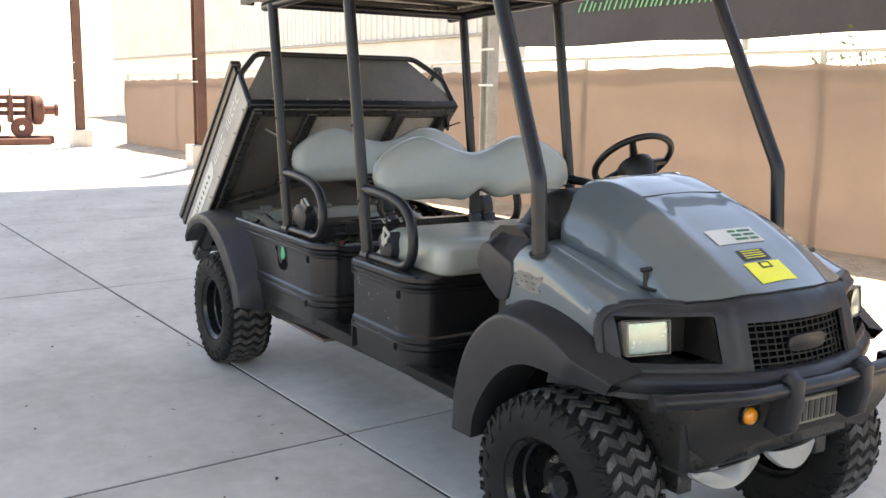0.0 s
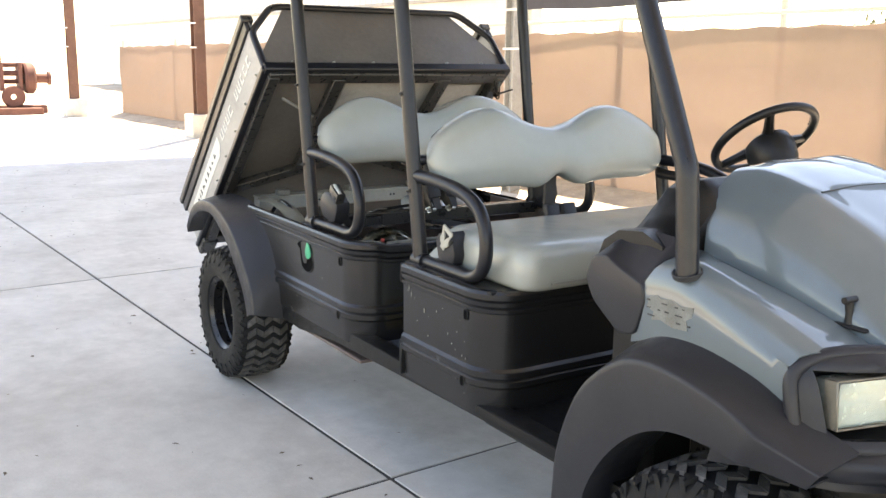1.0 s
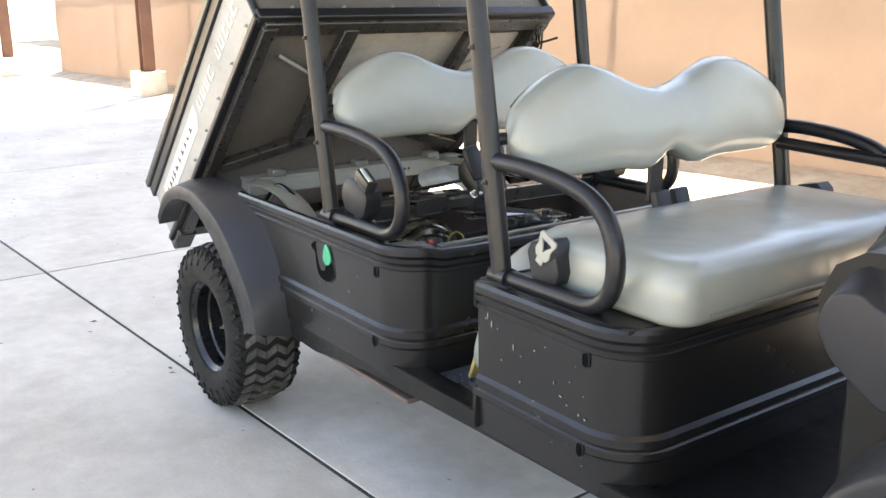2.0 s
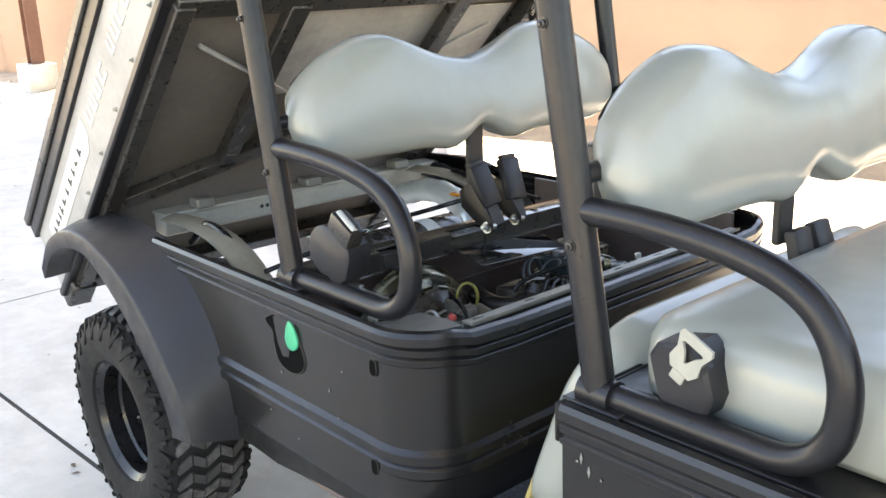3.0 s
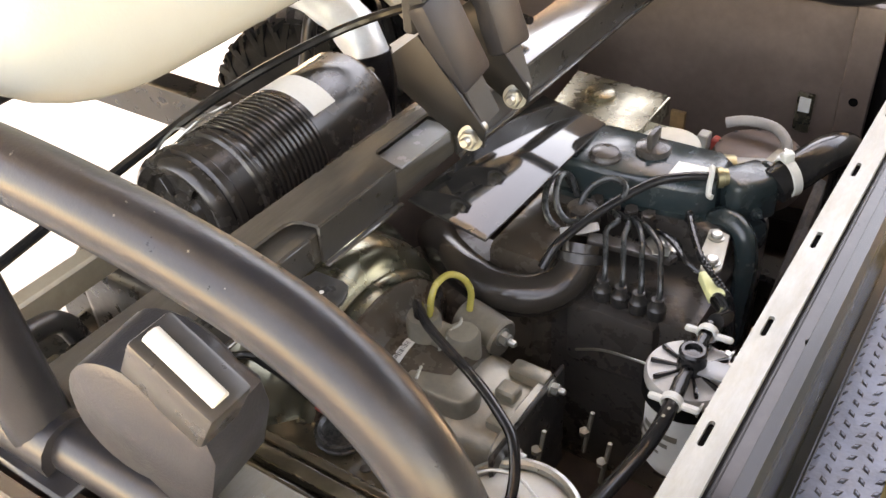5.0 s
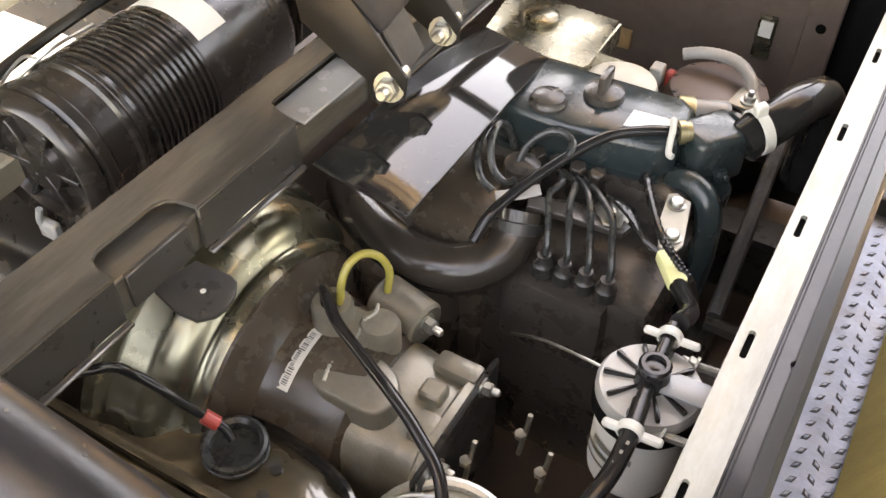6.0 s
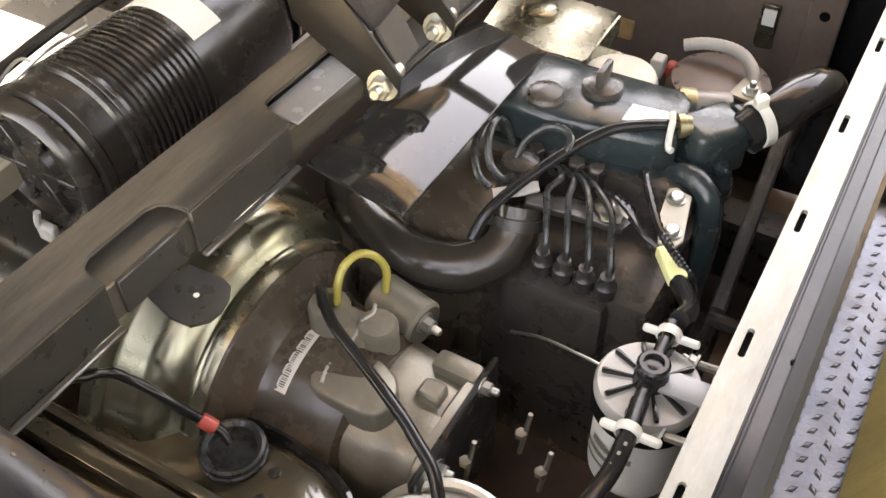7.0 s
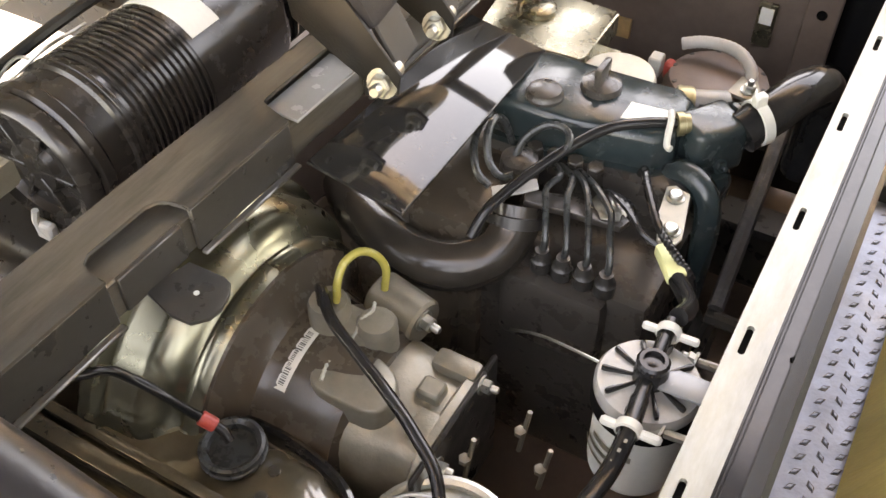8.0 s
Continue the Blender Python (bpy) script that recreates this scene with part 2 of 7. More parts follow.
def cloth_material():
    """Brown shade mesh that lets some light through."""
    m = mat("brown_shade_cloth", (0.285, 0.222, 0.192), 0.85, var=0.08, scale=0.8, bump=0.5, bscale=90, depth=0.004,
            dirt=(0.40, 0.32, 0.275), dirt_amount=0.35, dirt_scale=0.9, spec=0.1)
    nt = m.node_tree
    b, out = nt.nodes["Principled BSDF"], nt.nodes["Material Output"]
    tr = nt.nodes.new("ShaderNodeBsdfTranslucent")
    tr.inputs["Color"].default_value = (0.40, 0.33, 0.285, 1)
    mx = nt.nodes.new("ShaderNodeMixShader")
    mx.inputs[0].default_value = 0.45
    nt.links.new(b.outputs[0], mx.inputs[1])
    nt.links.new(tr.outputs[0], mx.inputs[2])
    holes = nt.nodes.new("ShaderNodeBsdfTransparent")
    weave = nt.nodes.new("ShaderNodeMixShader")
    weave.inputs[0].default_value = 0.12
    nt.links.new(mx.outputs[0], weave.inputs[1])
    nt.links.new(holes.outputs[0], weave.inputs[2])
    nt.links.new(weave.outputs[0], out.inputs[0])
    return m


M["cloth"] = cloth_material()


def glass_material():
    m = bpy.data.materials.new("clear_lens")
    m.use_nodes = True
    b = m.node_tree.nodes["Principled BSDF"]
    b.inputs["Base Color"].default_value = (0.95, 0.97, 0.96, 1)
    b.inputs["Roughness"].default_value = 0.05
    b.inputs["Transmission Weight"].default_value = 1.0
    b.inputs["IOR"].default_value = 1.3
    return m


M["glass"] = glass_material()


# ---- building helpers ----
def part(name, bm, material, parent=None, label="", crease=38.0):
    """Links a bmesh as one mesh object under a thing or a part."""
    bmesh.ops.recalc_face_normals(bm, faces=bm.faces[:])
    lim = radians(crease)
    for f in bm.faces:
        f.smooth = True
    for e in bm.edges:
        if len(e.link_faces) == 2 and e.calc_face_angle(0.0) > lim:
            e.smooth = False
    me = bpy.data.meshes.new(name)
    bm.to_mesh(me)
    bm.free()
    me.materials.append(material)
    ob = new(name, me)
    if parent is not None:
        ob.parent = parent
        ob.matrix_parent_inverse = parent.matrix_world.inverted()
    if label:
        tagged(ob, label)
    return ob


def thing(name, label, category, at=(0, 0, 0), group="", kind=""):
    ob = new(name)
    ob.empty_display_size = 0.1
    ob.matrix_world = Matrix.Translation(at)
    ob.location = at
    return tagged(ob, label, category, group, kind)


def spline(pts, n=8, closed=False):
    """A smooth curve through the points."""
    p = [Vector(q) for q in pts]
    out = []
    m = len(p)
    last = m if closed else m - 1
    for i in range(last):
        a = p[(i - 1) % m] if closed or i else p[0] * 2 - p[1]
        b, c = p[i], p[(i + 1) % m]
        d = p[(i + 2) % m] if closed or i + 2 < m else p[-1] * 2 - p[-2]
        for k in range(n):
            t = k / n
            out.append(0.5 * ((2 * b) + (c - a) * t + (2 * a - 5 * b + 4 * c - d) * t * t + (3 * b - a - 3 * c + d) * t ** 3))
    if not closed:
        out.append(p[-1])
    return out


def bent(pts, r, n=7):
    """A polyline with its corners rounded to radius r."""
    p = [Vector(q) for q in pts]
    out = [p[0]]
    for i in range(1, len(p) - 1):
        a, b, c = p[i - 1], p[i], p[i + 1]
        u, v = (a - b), (c - b)
        lu, lv = u.length, v.length
        u.normalize(), v.normalize()
        ang = u.angle(v)
        if ang > math.pi - 0.02:
            out.append(b)
            continue
        d = min(r / math.tan(ang / 2), lu * 0.49, lv * 0.49)
        s, e = b + u * d, b + v * d
        for k in range(n + 1):
            t = k / n
            out.append(s.lerp(b, t).lerp(b.lerp(e, t), t))
    out.append(p[-1])
    return out


def tube(bm, pts, r, n=12, caps=True, closed=False):
    """Sweeps a circle along the points; r is one radius or one for each point."""
    p = [Vector(q) for q in pts]
    m = len(p)
    rs = r if isinstance(r, (list, tuple)) else [r] * m
    rings = []
    up = None
    for i in range(m):
        a = p[i - 1] if i or closed else p[i]
        b = p[(i + 1) % m] if i < m - 1 or closed else p[i]
        t = (b - a).normalized()
        if up is None:
            up = t.orthogonal().normalized()
        up = (up - t * up.dot(t))
        up = up.normalized() if up.length > 1e-6 else t.orthogonal().normalized()
        side = t.cross(up)
        rings.append([bm.verts.new(p[i] + (up * math.cos(k * math.tau / n) + side * math.sin(k * math.tau / n)) * rs[i]) for k in range(n)])
    for i in range(m if closed else m - 1):
        a, b = rings[i], rings[(i + 1) % m]
        for k in range(n):
            bm.faces.new((a[k], a[(k + 1) % n], b[(k + 1) % n], b[k]))
    if caps and not closed:
        bm.faces.new(rings[0])
        bm.faces.new(rings[-1][::-1])
    return bm


def box(bm, lo, hi, bevel=0.0, seg=2, m=None):
    """A box between two corners, its edges rounded."""
    x0, y0, z0 = lo
    x1, y1, z1 = hi
    vs = [bm.verts.new(v) for v in ((x0, y0, z0), (x1, y0, z0), (x1, y1, z0), (x0, y1, z0), (x0, y0, z1), (x1, y0, z1), (x1, y1, z1), (x0, y1, z1))]
    fs = [bm.faces.new([vs[i] for i in q]) for q in ((0, 3, 2, 1), (4, 5, 6, 7), (0, 1, 5, 4), (1, 2, 6, 5), (2, 3, 7, 6), (3, 0, 4, 7))]
    if bevel:
        es = {e for f in fs for e in f.edges}
        res = bmesh.ops.bevel(bm, geom=list(es), offset=bevel, segments=seg, profile=0.5, affect='EDGES', clamp_overlap=True)
        vs = list({v for f in res["faces"] for v in f.verts} | {v for v in vs if v.is_valid})
    if m is not None:
        bmesh.ops.transform(bm, matrix=m, verts=vs)
    return bm


def lathe(bm, profile, m=None, n=32, arc=1.0):
    """Turns (radius, height) pairs round the z axis, then moves them by m."""
    m = m or Matrix()
    rings = []
    full = arc >= 1.0
    cnt = n if full else n + 1
    for r, h in profile:
        if r < 1e-6:
            rings.append([bm.verts.new(m @ Vector((0, 0, h)))])
        else:
            rings.append([bm.verts.new(m @ Vector((r * math.cos(k * math.tau * arc / n), r * math.sin(k * math.tau * arc / n), h))) for k in range(cnt)])
    for a, b in zip(rings, rings[1:]):
        for k in range(n):
            j = (k + 1) % cnt
            if len(a) == 1 and len(b) == 1:
                continue
            if len(a) == 1:
                bm.faces.new((a[0], b[k], b[j]))
            elif len(b) == 1:
                bm.faces.new((a[k], a[j], b[0]))
            else:
                bm.faces.new((a[k], a[j], b[j], b[k]))
    return bm


def along(p0, p1):
    """A pose whose z axis runs from p0 to p1."""
    d = Vector(p1) - Vector(p0)
    return Matrix.Translation(p0) @ d.to_track_quat('Z', 'Y').to_matrix().to_4x4()


def rod(bm, p0, p1, r, n=12, bevel=0.0):
    """A straight round bar with softened ends."""
    L = (Vector(p1) - Vector(p0)).length
    e = bevel or min(r * 0.12, L * 0.2)
    return lathe(bm, [(0, 0), (r - e, 0), (r, e), (r, L - e), (r - e, L), (0, L)], along(p0, p1), n)


def prism(bm, poly, thick, m=None, bevel=0.0):
    """Extrudes a flat polygon (u, v) by thick along its normal, then moves it by m."""
    m = m or Matrix()
    a = [bm.verts.new((u, v, 0)) for u, v in poly]
    b = [bm.verts.new((u, v, thick)) for u, v in poly]
    k = len(poly)
    fs = [bm.faces.new(a[::-1]), bm.faces.new(b)]
    fs += [bm.faces.new((a[i], a[(i + 1) % k], b[(i + 1) % k], b[i])) for i in range(k)]
    vs = a + b
    if bevel:
        es = {e for f in fs[:2] for e in f.edges}
        res = bmesh.ops.bevel(bm, geom=list(es), offset=bevel, segments=2, profile=0.5, affect='EDGES', clamp_overlap=True)
        vs = list({v for f in res["faces"] for v in f.verts} | {v for v in vs if v.is_valid})
    bmesh.ops.transform(bm, matrix=m, verts=vs)
    return bm


def loft(bm, rings, closed=True, caps=True):
    """Skins a row of rings with equal counts of points."""
    rs = [[bm.verts.new(p) for p in r] for r in rings]
    n = len(rs[0])
    for a, b in zip(rs, rs[1:]):
        for k in range(n if closed else n - 1):
            bm.faces.new((a[k], a[(k + 1) % n], b[(k + 1) % n], b[k]))
    if caps and closed:
        bm.faces.new(rs[0][::-1])
        bm.faces.new(rs[-1])
    return bm


def thicken(bm, d):
    bmesh.ops.recalc_face_normals(bm, faces=bm.faces[:])
    bmesh.ops.solidify(bm, geom=bm.faces[:], thickness=d)
    return bm


def hexbolt(bm, p, axis, r=0.009, h=0.008, washer=True):
    """A hexagon bolt head on a washer."""
    m = along(p, Vector(p) + Vector(axis))
    z = 0.0
    if washer:
        lathe(bm, [(0, 0), (r * 1.4, 0), (r * 1.4, 0.002), (0, 0.002)], m, 16)
        z = 0.002
    lathe(bm, [(0, z), (r, z), (r * 1.04, z + h * 0.85), (r * 0.85, z + h), (0, z + h)], m, 6)
    lathe(bm, [(r * 0.55, z + h), (r * 0.55, z + h * 1.7), (r * 0.4, z + h * 1.9), (0, z + h * 1.9)], m, 10)
    return bm


def soft(poly, n=4):
    """A flat outline with its corners flowing."""
    return [(v.x, v.y) for v in spline([(u, w, 0) for u, w in poly], n, closed=True)]


B = bmesh.new
XZ = Matrix(((1, 0, 0, 0), (0, 0, 1, 0), (0, 1, 0, 0), (0, 0, 0, 1)))     # (u, v) to x, z; extrudes along +y
YZ = Matrix(((0, 0, 1, 0), (1, 0, 0, 0), (0, 1, 0, 0), (0, 0, 0, 1)))     # (u, v) to y, z; extrudes along +x


def move(x, y, z):
    return Matrix.Translation((x, y, z))


# ---- the setting ----
def slab_floor():
    """Concrete slabs with open joints, turned a little against the vehicle, on a dark bed."""
    floor = thing("floor", "pale grey concrete slab floor with dark joints and faint stains", "floor", kind="structure")
    size, gap = 3.77, 0.020
    turn = Matrix.Translation((1.38, -0.583, 0)) @ Matrix.Rotation(radians(3.25), 4, 'Z')
    bm = B()
    box(bm, (0, 0, -0.12), (size - gap, size - gap, 0))
    me = bpy.data.meshes.new("slab")
    bm.to_mesh(me)
    bm.free()
    me.materials.append(M["concrete"])
    for i in range(-7, 3):
        for j in range(-3, 2):
            ob = new("slab", me)
            ob.parent = floor
            ob.matrix_basis = turn @ move(i * size + gap / 2, j * size + gap / 2, random.uniform(-0.0015, 0.0015))
    bm = B()
    box(bm, (-7 * size - 0.2, -3 * size - 0.2, -0.30), (3 * size + 0.2, 2 * size + 0.2, -0.006), 0, m=turn)
    part("joint_bed", bm, M["joint"], floor, "dark filler under the joints")
    return floor


def ground_sheet():
    bm = B()
    n = 60
    ext = [-400, -120, -60] + [-40 + i for i in range(0, 81, 1)] + [60, 120, 400]
    grid = [[None] * len(ext) for _ in ext]
    for i, x in enumerate(ext):
        for j, y in enumerate(ext):
            near = abs(x) < 45 and abs(y) < 45
            z = -0.10 + (noise.noise((x * 0.5, y * 0.5, 0)) * 0.05 if near else 0)
            if near and y > 5.0 - 0.1 * max(0, -x - 2) * 0.9 and y < 12:
                z += 0.10
            grid[i][j] = bm.verts.new((x, y, min(z, -0.02) if y < 3.4 + 0.106 * (x + 18.8) else z))
    for i in range(len(ext) - 1):
        for j in range(len(ext) - 1):
            bm.faces.new((grid[i][j], grid[i + 1][j], grid[i + 1][j + 1], grid[i][j + 1]))
    ob = part("ground", bm, M["dirt"], crease=180)
    return tagged(ob, "pale sunlit dirt and gravel ground", "ground", kind="structure")


FENCE_A, FENCE_B = Vector((-18.85, 3.50, 0)), Vector((9.0, 6.45, 0))


def fence_top(s):
    return 1.66 + 0.22 * min(1.0, s / 18.0)


def shade_fence():
    """A chain-link fence hung with brown shade cloth in panels, scalloped between its ties."""
    f = thing("fence", "long brown shade cloth fence tied to steel posts", "fence", tuple(FENCE_A))
    d = (FENCE_B - FENCE_A)
    L = d.length
    d.normalize()
    nrm = Vector((d.y, -d.x, 0))
    pl = 3.05
    k = int(L / pl) + 1
    for i in range(k):
        s0, s1 = i * pl, min(L, (i + 1) * pl)
        if s1 - s0 < 0.1:
            continue
        bm = B()
        cols, rows = 24, 14
        g = []
        for a in range(cols + 1):
            u = s0 + (s1 - s0) * a / cols
            sag = 0.025 * abs(math.sin((u * math.pi) / 0.61))
            row = []
            for b in range(rows + 1):
                h = 0.03 + (fence_top(u) - sag - 0.03) * b / rows
                off = 0.035 * noise.noise((u * 0.9, h * 1.3, 0)) + 0.012 * noise.noise((u * 3.1, h * 2.3, 4)) + 0.02
                row.append(bm.verts.new(FENCE_A + d * u + nrm * off + Vector((0, 0, h))))
            g.append(row)
        for a in range(cols):
            for b in range(rows):
                bm.faces.new((g[a][b], g[a + 1][b], g[a + 1][b + 1], g[a][b + 1]))
        thicken(bm, 0.004)
        part("cloth_panel", bm, M["cloth"], f)
        bm = B()
        p = FENCE_A + d * s0 - nrm * 0.06
        rod(bm, p, p + Vector((0, 0, fence_top(s0) + 0.14)), 0.03, 10)
        part("post", bm, M["wire"], f, "galvanised steel post")
        for q in range(5):
            u = s0 + 0.3 + q * 0.61
            if u < L:
                bm = B()
                c = FENCE_A + d * u + nrm * 0.03 + Vector((0, 0, fence_top(u) - 0.02))
                lathe(bm, [(0, -0.012), (0.016, -0.008), (0.016, 0.008), (0, 0.012)], along(c, c + nrm), 8)
                part("tie", bm, M["white"], f, "pale cloth tie")
    bm = B()
    up = [FENCE_A + d * s - nrm * 0.06 + Vector((0, 0, fence_top(s) + 0.12)) for s in np.linspace(0, L, 30)]
    tube(bm, up, 0.021, 8)
    part("top_rail", bm, M["wire"], f, "galvanised top rail")
    bm = B()
    # open mesh above the cloth
    for q in range(260):
        s = 17.5 + q * 0.042
        if s > L - 0.3:
            break
        z0, z1 = fence_top(s) - 0.12, fence_top(s) + 0.12
        a = FENCE_A + d * s - nrm * 0.055
        for sg in (1, -1):
            tube(bm, [a + Vector((0, 0, z0)), a + d * (0.24 * sg) + Vector((0, 0, z1))], 0.0022, 4, caps=False)
    part("chain_mesh", bm, M["wire"], f, "open chain-link mesh above the cloth")
    return f


def canopy():
    """The open shed roof that shades the floor: sheet, purlins, beams and its columns."""
    roof = thing("ceiling", "open shed roof of ribbed steel sheet on purlins", "ceiling", (0, 0, 7.3), kind="structure")
    bm = B()
    x0, x1, y0, y1 = -12.3, 12.0, -4.0, 4.5
    pts = []
    n = int((x1 - x0) / 0.1)
    a, b = [], []
    for i in range(n + 1):
        x = x0 + (x1 - x0) * i / n
        z = 7.40 + (0.03 if i % 3 == 0 else 0)
        a.append((x, y0, z + 0.35))
        b.append((x, y1, z))
    loft(bm, [a, b], closed=False)
    thicken(bm, 0.01)
    for i in range(9):
        y = y0 + 0.3 + i * (y1 - y0 - 0.6) / 8
        z = 7.24 + 0.35 * (y1 - y) / (y1 - y0)
        box(bm, (x0, y - 0.04, z), (x1, y + 0.04, z + 0.15))
    part("roof_sheet", bm, M["roof"], roof)
    for x in (-11.9, -4.35, 3.6, 11.7):
        bm = B()
        box(bm, (x - 0.09, y0, 6.94), (x + 0.09, y1, 7.24), 0.01, 1)
        part("beam", bm, M["column"], roof, "red oxide painted steel beam")


def steel_column(x, y, h, footing=True, w=0.2, paint="column", label="red oxide painted steel column on a concrete footing"):
    c = thing("steel_column", label, "column", (x, y, 0), "shed columns")
    bm = B()
    box(bm, (x - w / 2, y - 0.008, 0), (x + w / 2, y + 0.008, h))
    for s in (-1, 1):
        box(bm, (x + s * w / 2 - 0.008, y - w / 2, 0), (x + s * w / 2 + 0.008, y + w / 2, h))
    part("shaft", bm, M[paint], c)
    if footing:
        bm = B()
        box(bm, (x - 0.24, y - 0.24, -0.02), (x + 0.24, y + 0.24, 0.42), 0.02, 2)
        part("footing", bm, M["concrete"], c, "pale concrete footing block")
    bm = B()
    for z in (1.62, 2.05):
        box(bm, (x - w / 2 - 0.03, y - w / 2 - 0.012, z), (x + w / 2 + 0.12, y - w / 2 - 0.002, z + 0.025))
    part("strap", bm, M["wall"], c, "pale steel strap")
    return c


def sheet_building():
    """A long building of white ribbed sheet metal behind the fence."""
    b = thing("sheet_metal_building", "long white ribbed sheet metal building", "building", (-25, 9.2, 0))
    bm = B()
    x, y = -44.0, 9.2
    prof = []
    while x < -10.6:
        prof += [(x, y), (x + 0.20, y), (x + 0.225, y - 0.035), (x + 0.275, y - 0.035), (x + 0.30, y)]
        x += 0.30
    loft(bm, [[(u, v, 2.75) for u, v in prof], [(u, v, 6.5) for u, v in prof]], closed=False)
    thicken(bm, 0.01)
    part("wall", bm, M["wall"], b, "white ribbed wall cladding")
    bm = B()
    box(bm, (-44, 9.22, -0.1), (-10.6, 9.5, 2.72))
    part("base_wall", bm, M["wall"], b, "plain pale lower wall")
    bm = B()
    box(bm, (-44, 9.12, 2.70), (-10.6, 9.24, 2.77), 0.01, 1)
    part("ledge", bm, M["bedgrey"], b, "grey flashing ledge")
    bm = B()
    box(bm, (-44.4, 8.9, 6.5), (-10.2, 18.5, 6.7), 0.02, 1)
    part("roof", bm, M["roof"], b)
    return b


def banner_trailer():
    """A grey cloth awning with a line of green script, hung on a frame behind the fence."""
    a = thing("awning", "dark grey cloth awning with green script lettering", "awning", (-4, 9, 0))
    bm = B()
    g = []
    for i in range(41):
        x = -10.45 + i * 0.42
        g.append([bm.verts.new((x, 8.95 + 0.03 * noise.noise((x, 0, z)), z + (0.02 * math.sin(x * 1.7) if z < 2.5 else 0))) for z in (2.40, 2.7, 3.1, 3.6, 4.2)])
    for i in range(40):
        for k in range(4):
            bm.faces.new((g[i][k], g[i + 1][k], g[i + 1][k + 1], g[i][k + 1]))
    thicken(bm, 0.012)
    part("cloth", bm, M["banner"], a)
    for x in (-10.4, -4.6, 1.2, 6.2):
        bm = B()
        rod(bm, (x, 9.05, -0.1), (x, 9.05, 4.2), 0.05, 10)
        part("post", bm, M["wire"], a, "grey steel post")
    # a line of script that cannot be read, as slanted strokes
    rnd = random.Random(5)
    x = -8.3
    bm = B()
    while x < -5.0:
        w = rnd.uniform(0.05, 0.11)
        h = rnd.choice((0.13, 0.14, 0.16, 0.17, 0.30))
        z = 2.98 - (x + 8.3) * 0.004
        prism(bm, [(x, z), (x + 0.035, z), (x + 0.035 + h * 0.5, z + h), (x + h * 0.5, z + h)], 0.01, move(0, 8.905, 0) @ XZ)
        x += w + 0.05
    part("lettering", bm, M["green_script"], a, "green script strokes")
    return a


def scrap_frame():
    """An old rust-red implement with a drum frame on small wheels, standing on timbers."""
    s = thing("rusty_implement", "rust-red steel implement on skid beams in the sun", "machinery", (-21, 1.2, 0))
    bx, by = -21.2, 1.7
    bm = B()
    for z, r in ((0.98, 0.07), (1.18, 0.06), (0.78, 0.06)):
        rod(bm, (bx, by + 0.1, z), (bx - 0.3, by - 3.4, z), r, 10)
    for k in range(8):
        y = by - 0.1 - k * 0.42
        box(bm, (bx - 0.28, y - 0.04, 0.55), (bx + 0.28, y + 0.04, 1.24), 0.01, 1)
    part("frame", bm, M["rust"], s)
    bm = B()
    lathe(bm, [(0, 0), (0.34, 0), (0.38, 0.05), (0.38, 0.2), (0.3, 0.26), (0, 0.26)], along((bx, by, 0.86), (bx, by + 1, 0.86)), 20)
    lathe(bm, [(0, 0), (0.12, 0), (0.12, 0.28), (0.17, 0.3), (0.17, 0.36), (0, 0.36)], along((bx, by + 0.26, 0.86), (bx, by + 1, 0.86)), 14)
    part("drum", bm, M["rust"], s)
    for k in range(4):
        y = by - 0.3 - k * 0.75
        bm = B()
        lathe(bm, [(0.07, -0.06), (0.24, -0.06), (0.27, -0.03), (0.27, 0.03), (0.24, 0.06), (0.07, 0.06)], along((bx + 0.3, y, 0.42), (bx + 1.3, y, 0.42)), 18)
        part("wheel", bm, M["rust"], s)
    for k, z in enumerate((0.02, 0.10)):
        bm = B()
        box(bm, (bx - 0.5 + k * 0.3, by - 4, z - 0.12), (bx - 0.2 + k * 0.3, by + 0.5, z + 0.10), 0.02, 1)
        box(bm, (bx + 0.3 + k * 0.2, by - 4, z - 0.12), (bx + 0.5 + k * 0.2, by + 0.3, z + 0.07), 0.02, 1)
        part("skid_beam", bm, M["rust"], s, "weathered skid beam")
    bm = B()
    for k in range(5):
        rod(bm, (bx, by - 0.5 - 0.6 * k, 1.2), (bx + 0.02, by - 0.5 - 0.6 * k, 1.42 + 0.1 * (k % 2)), 0.02, 6)
    part("lever", bm, M["rust"], s)
    return s


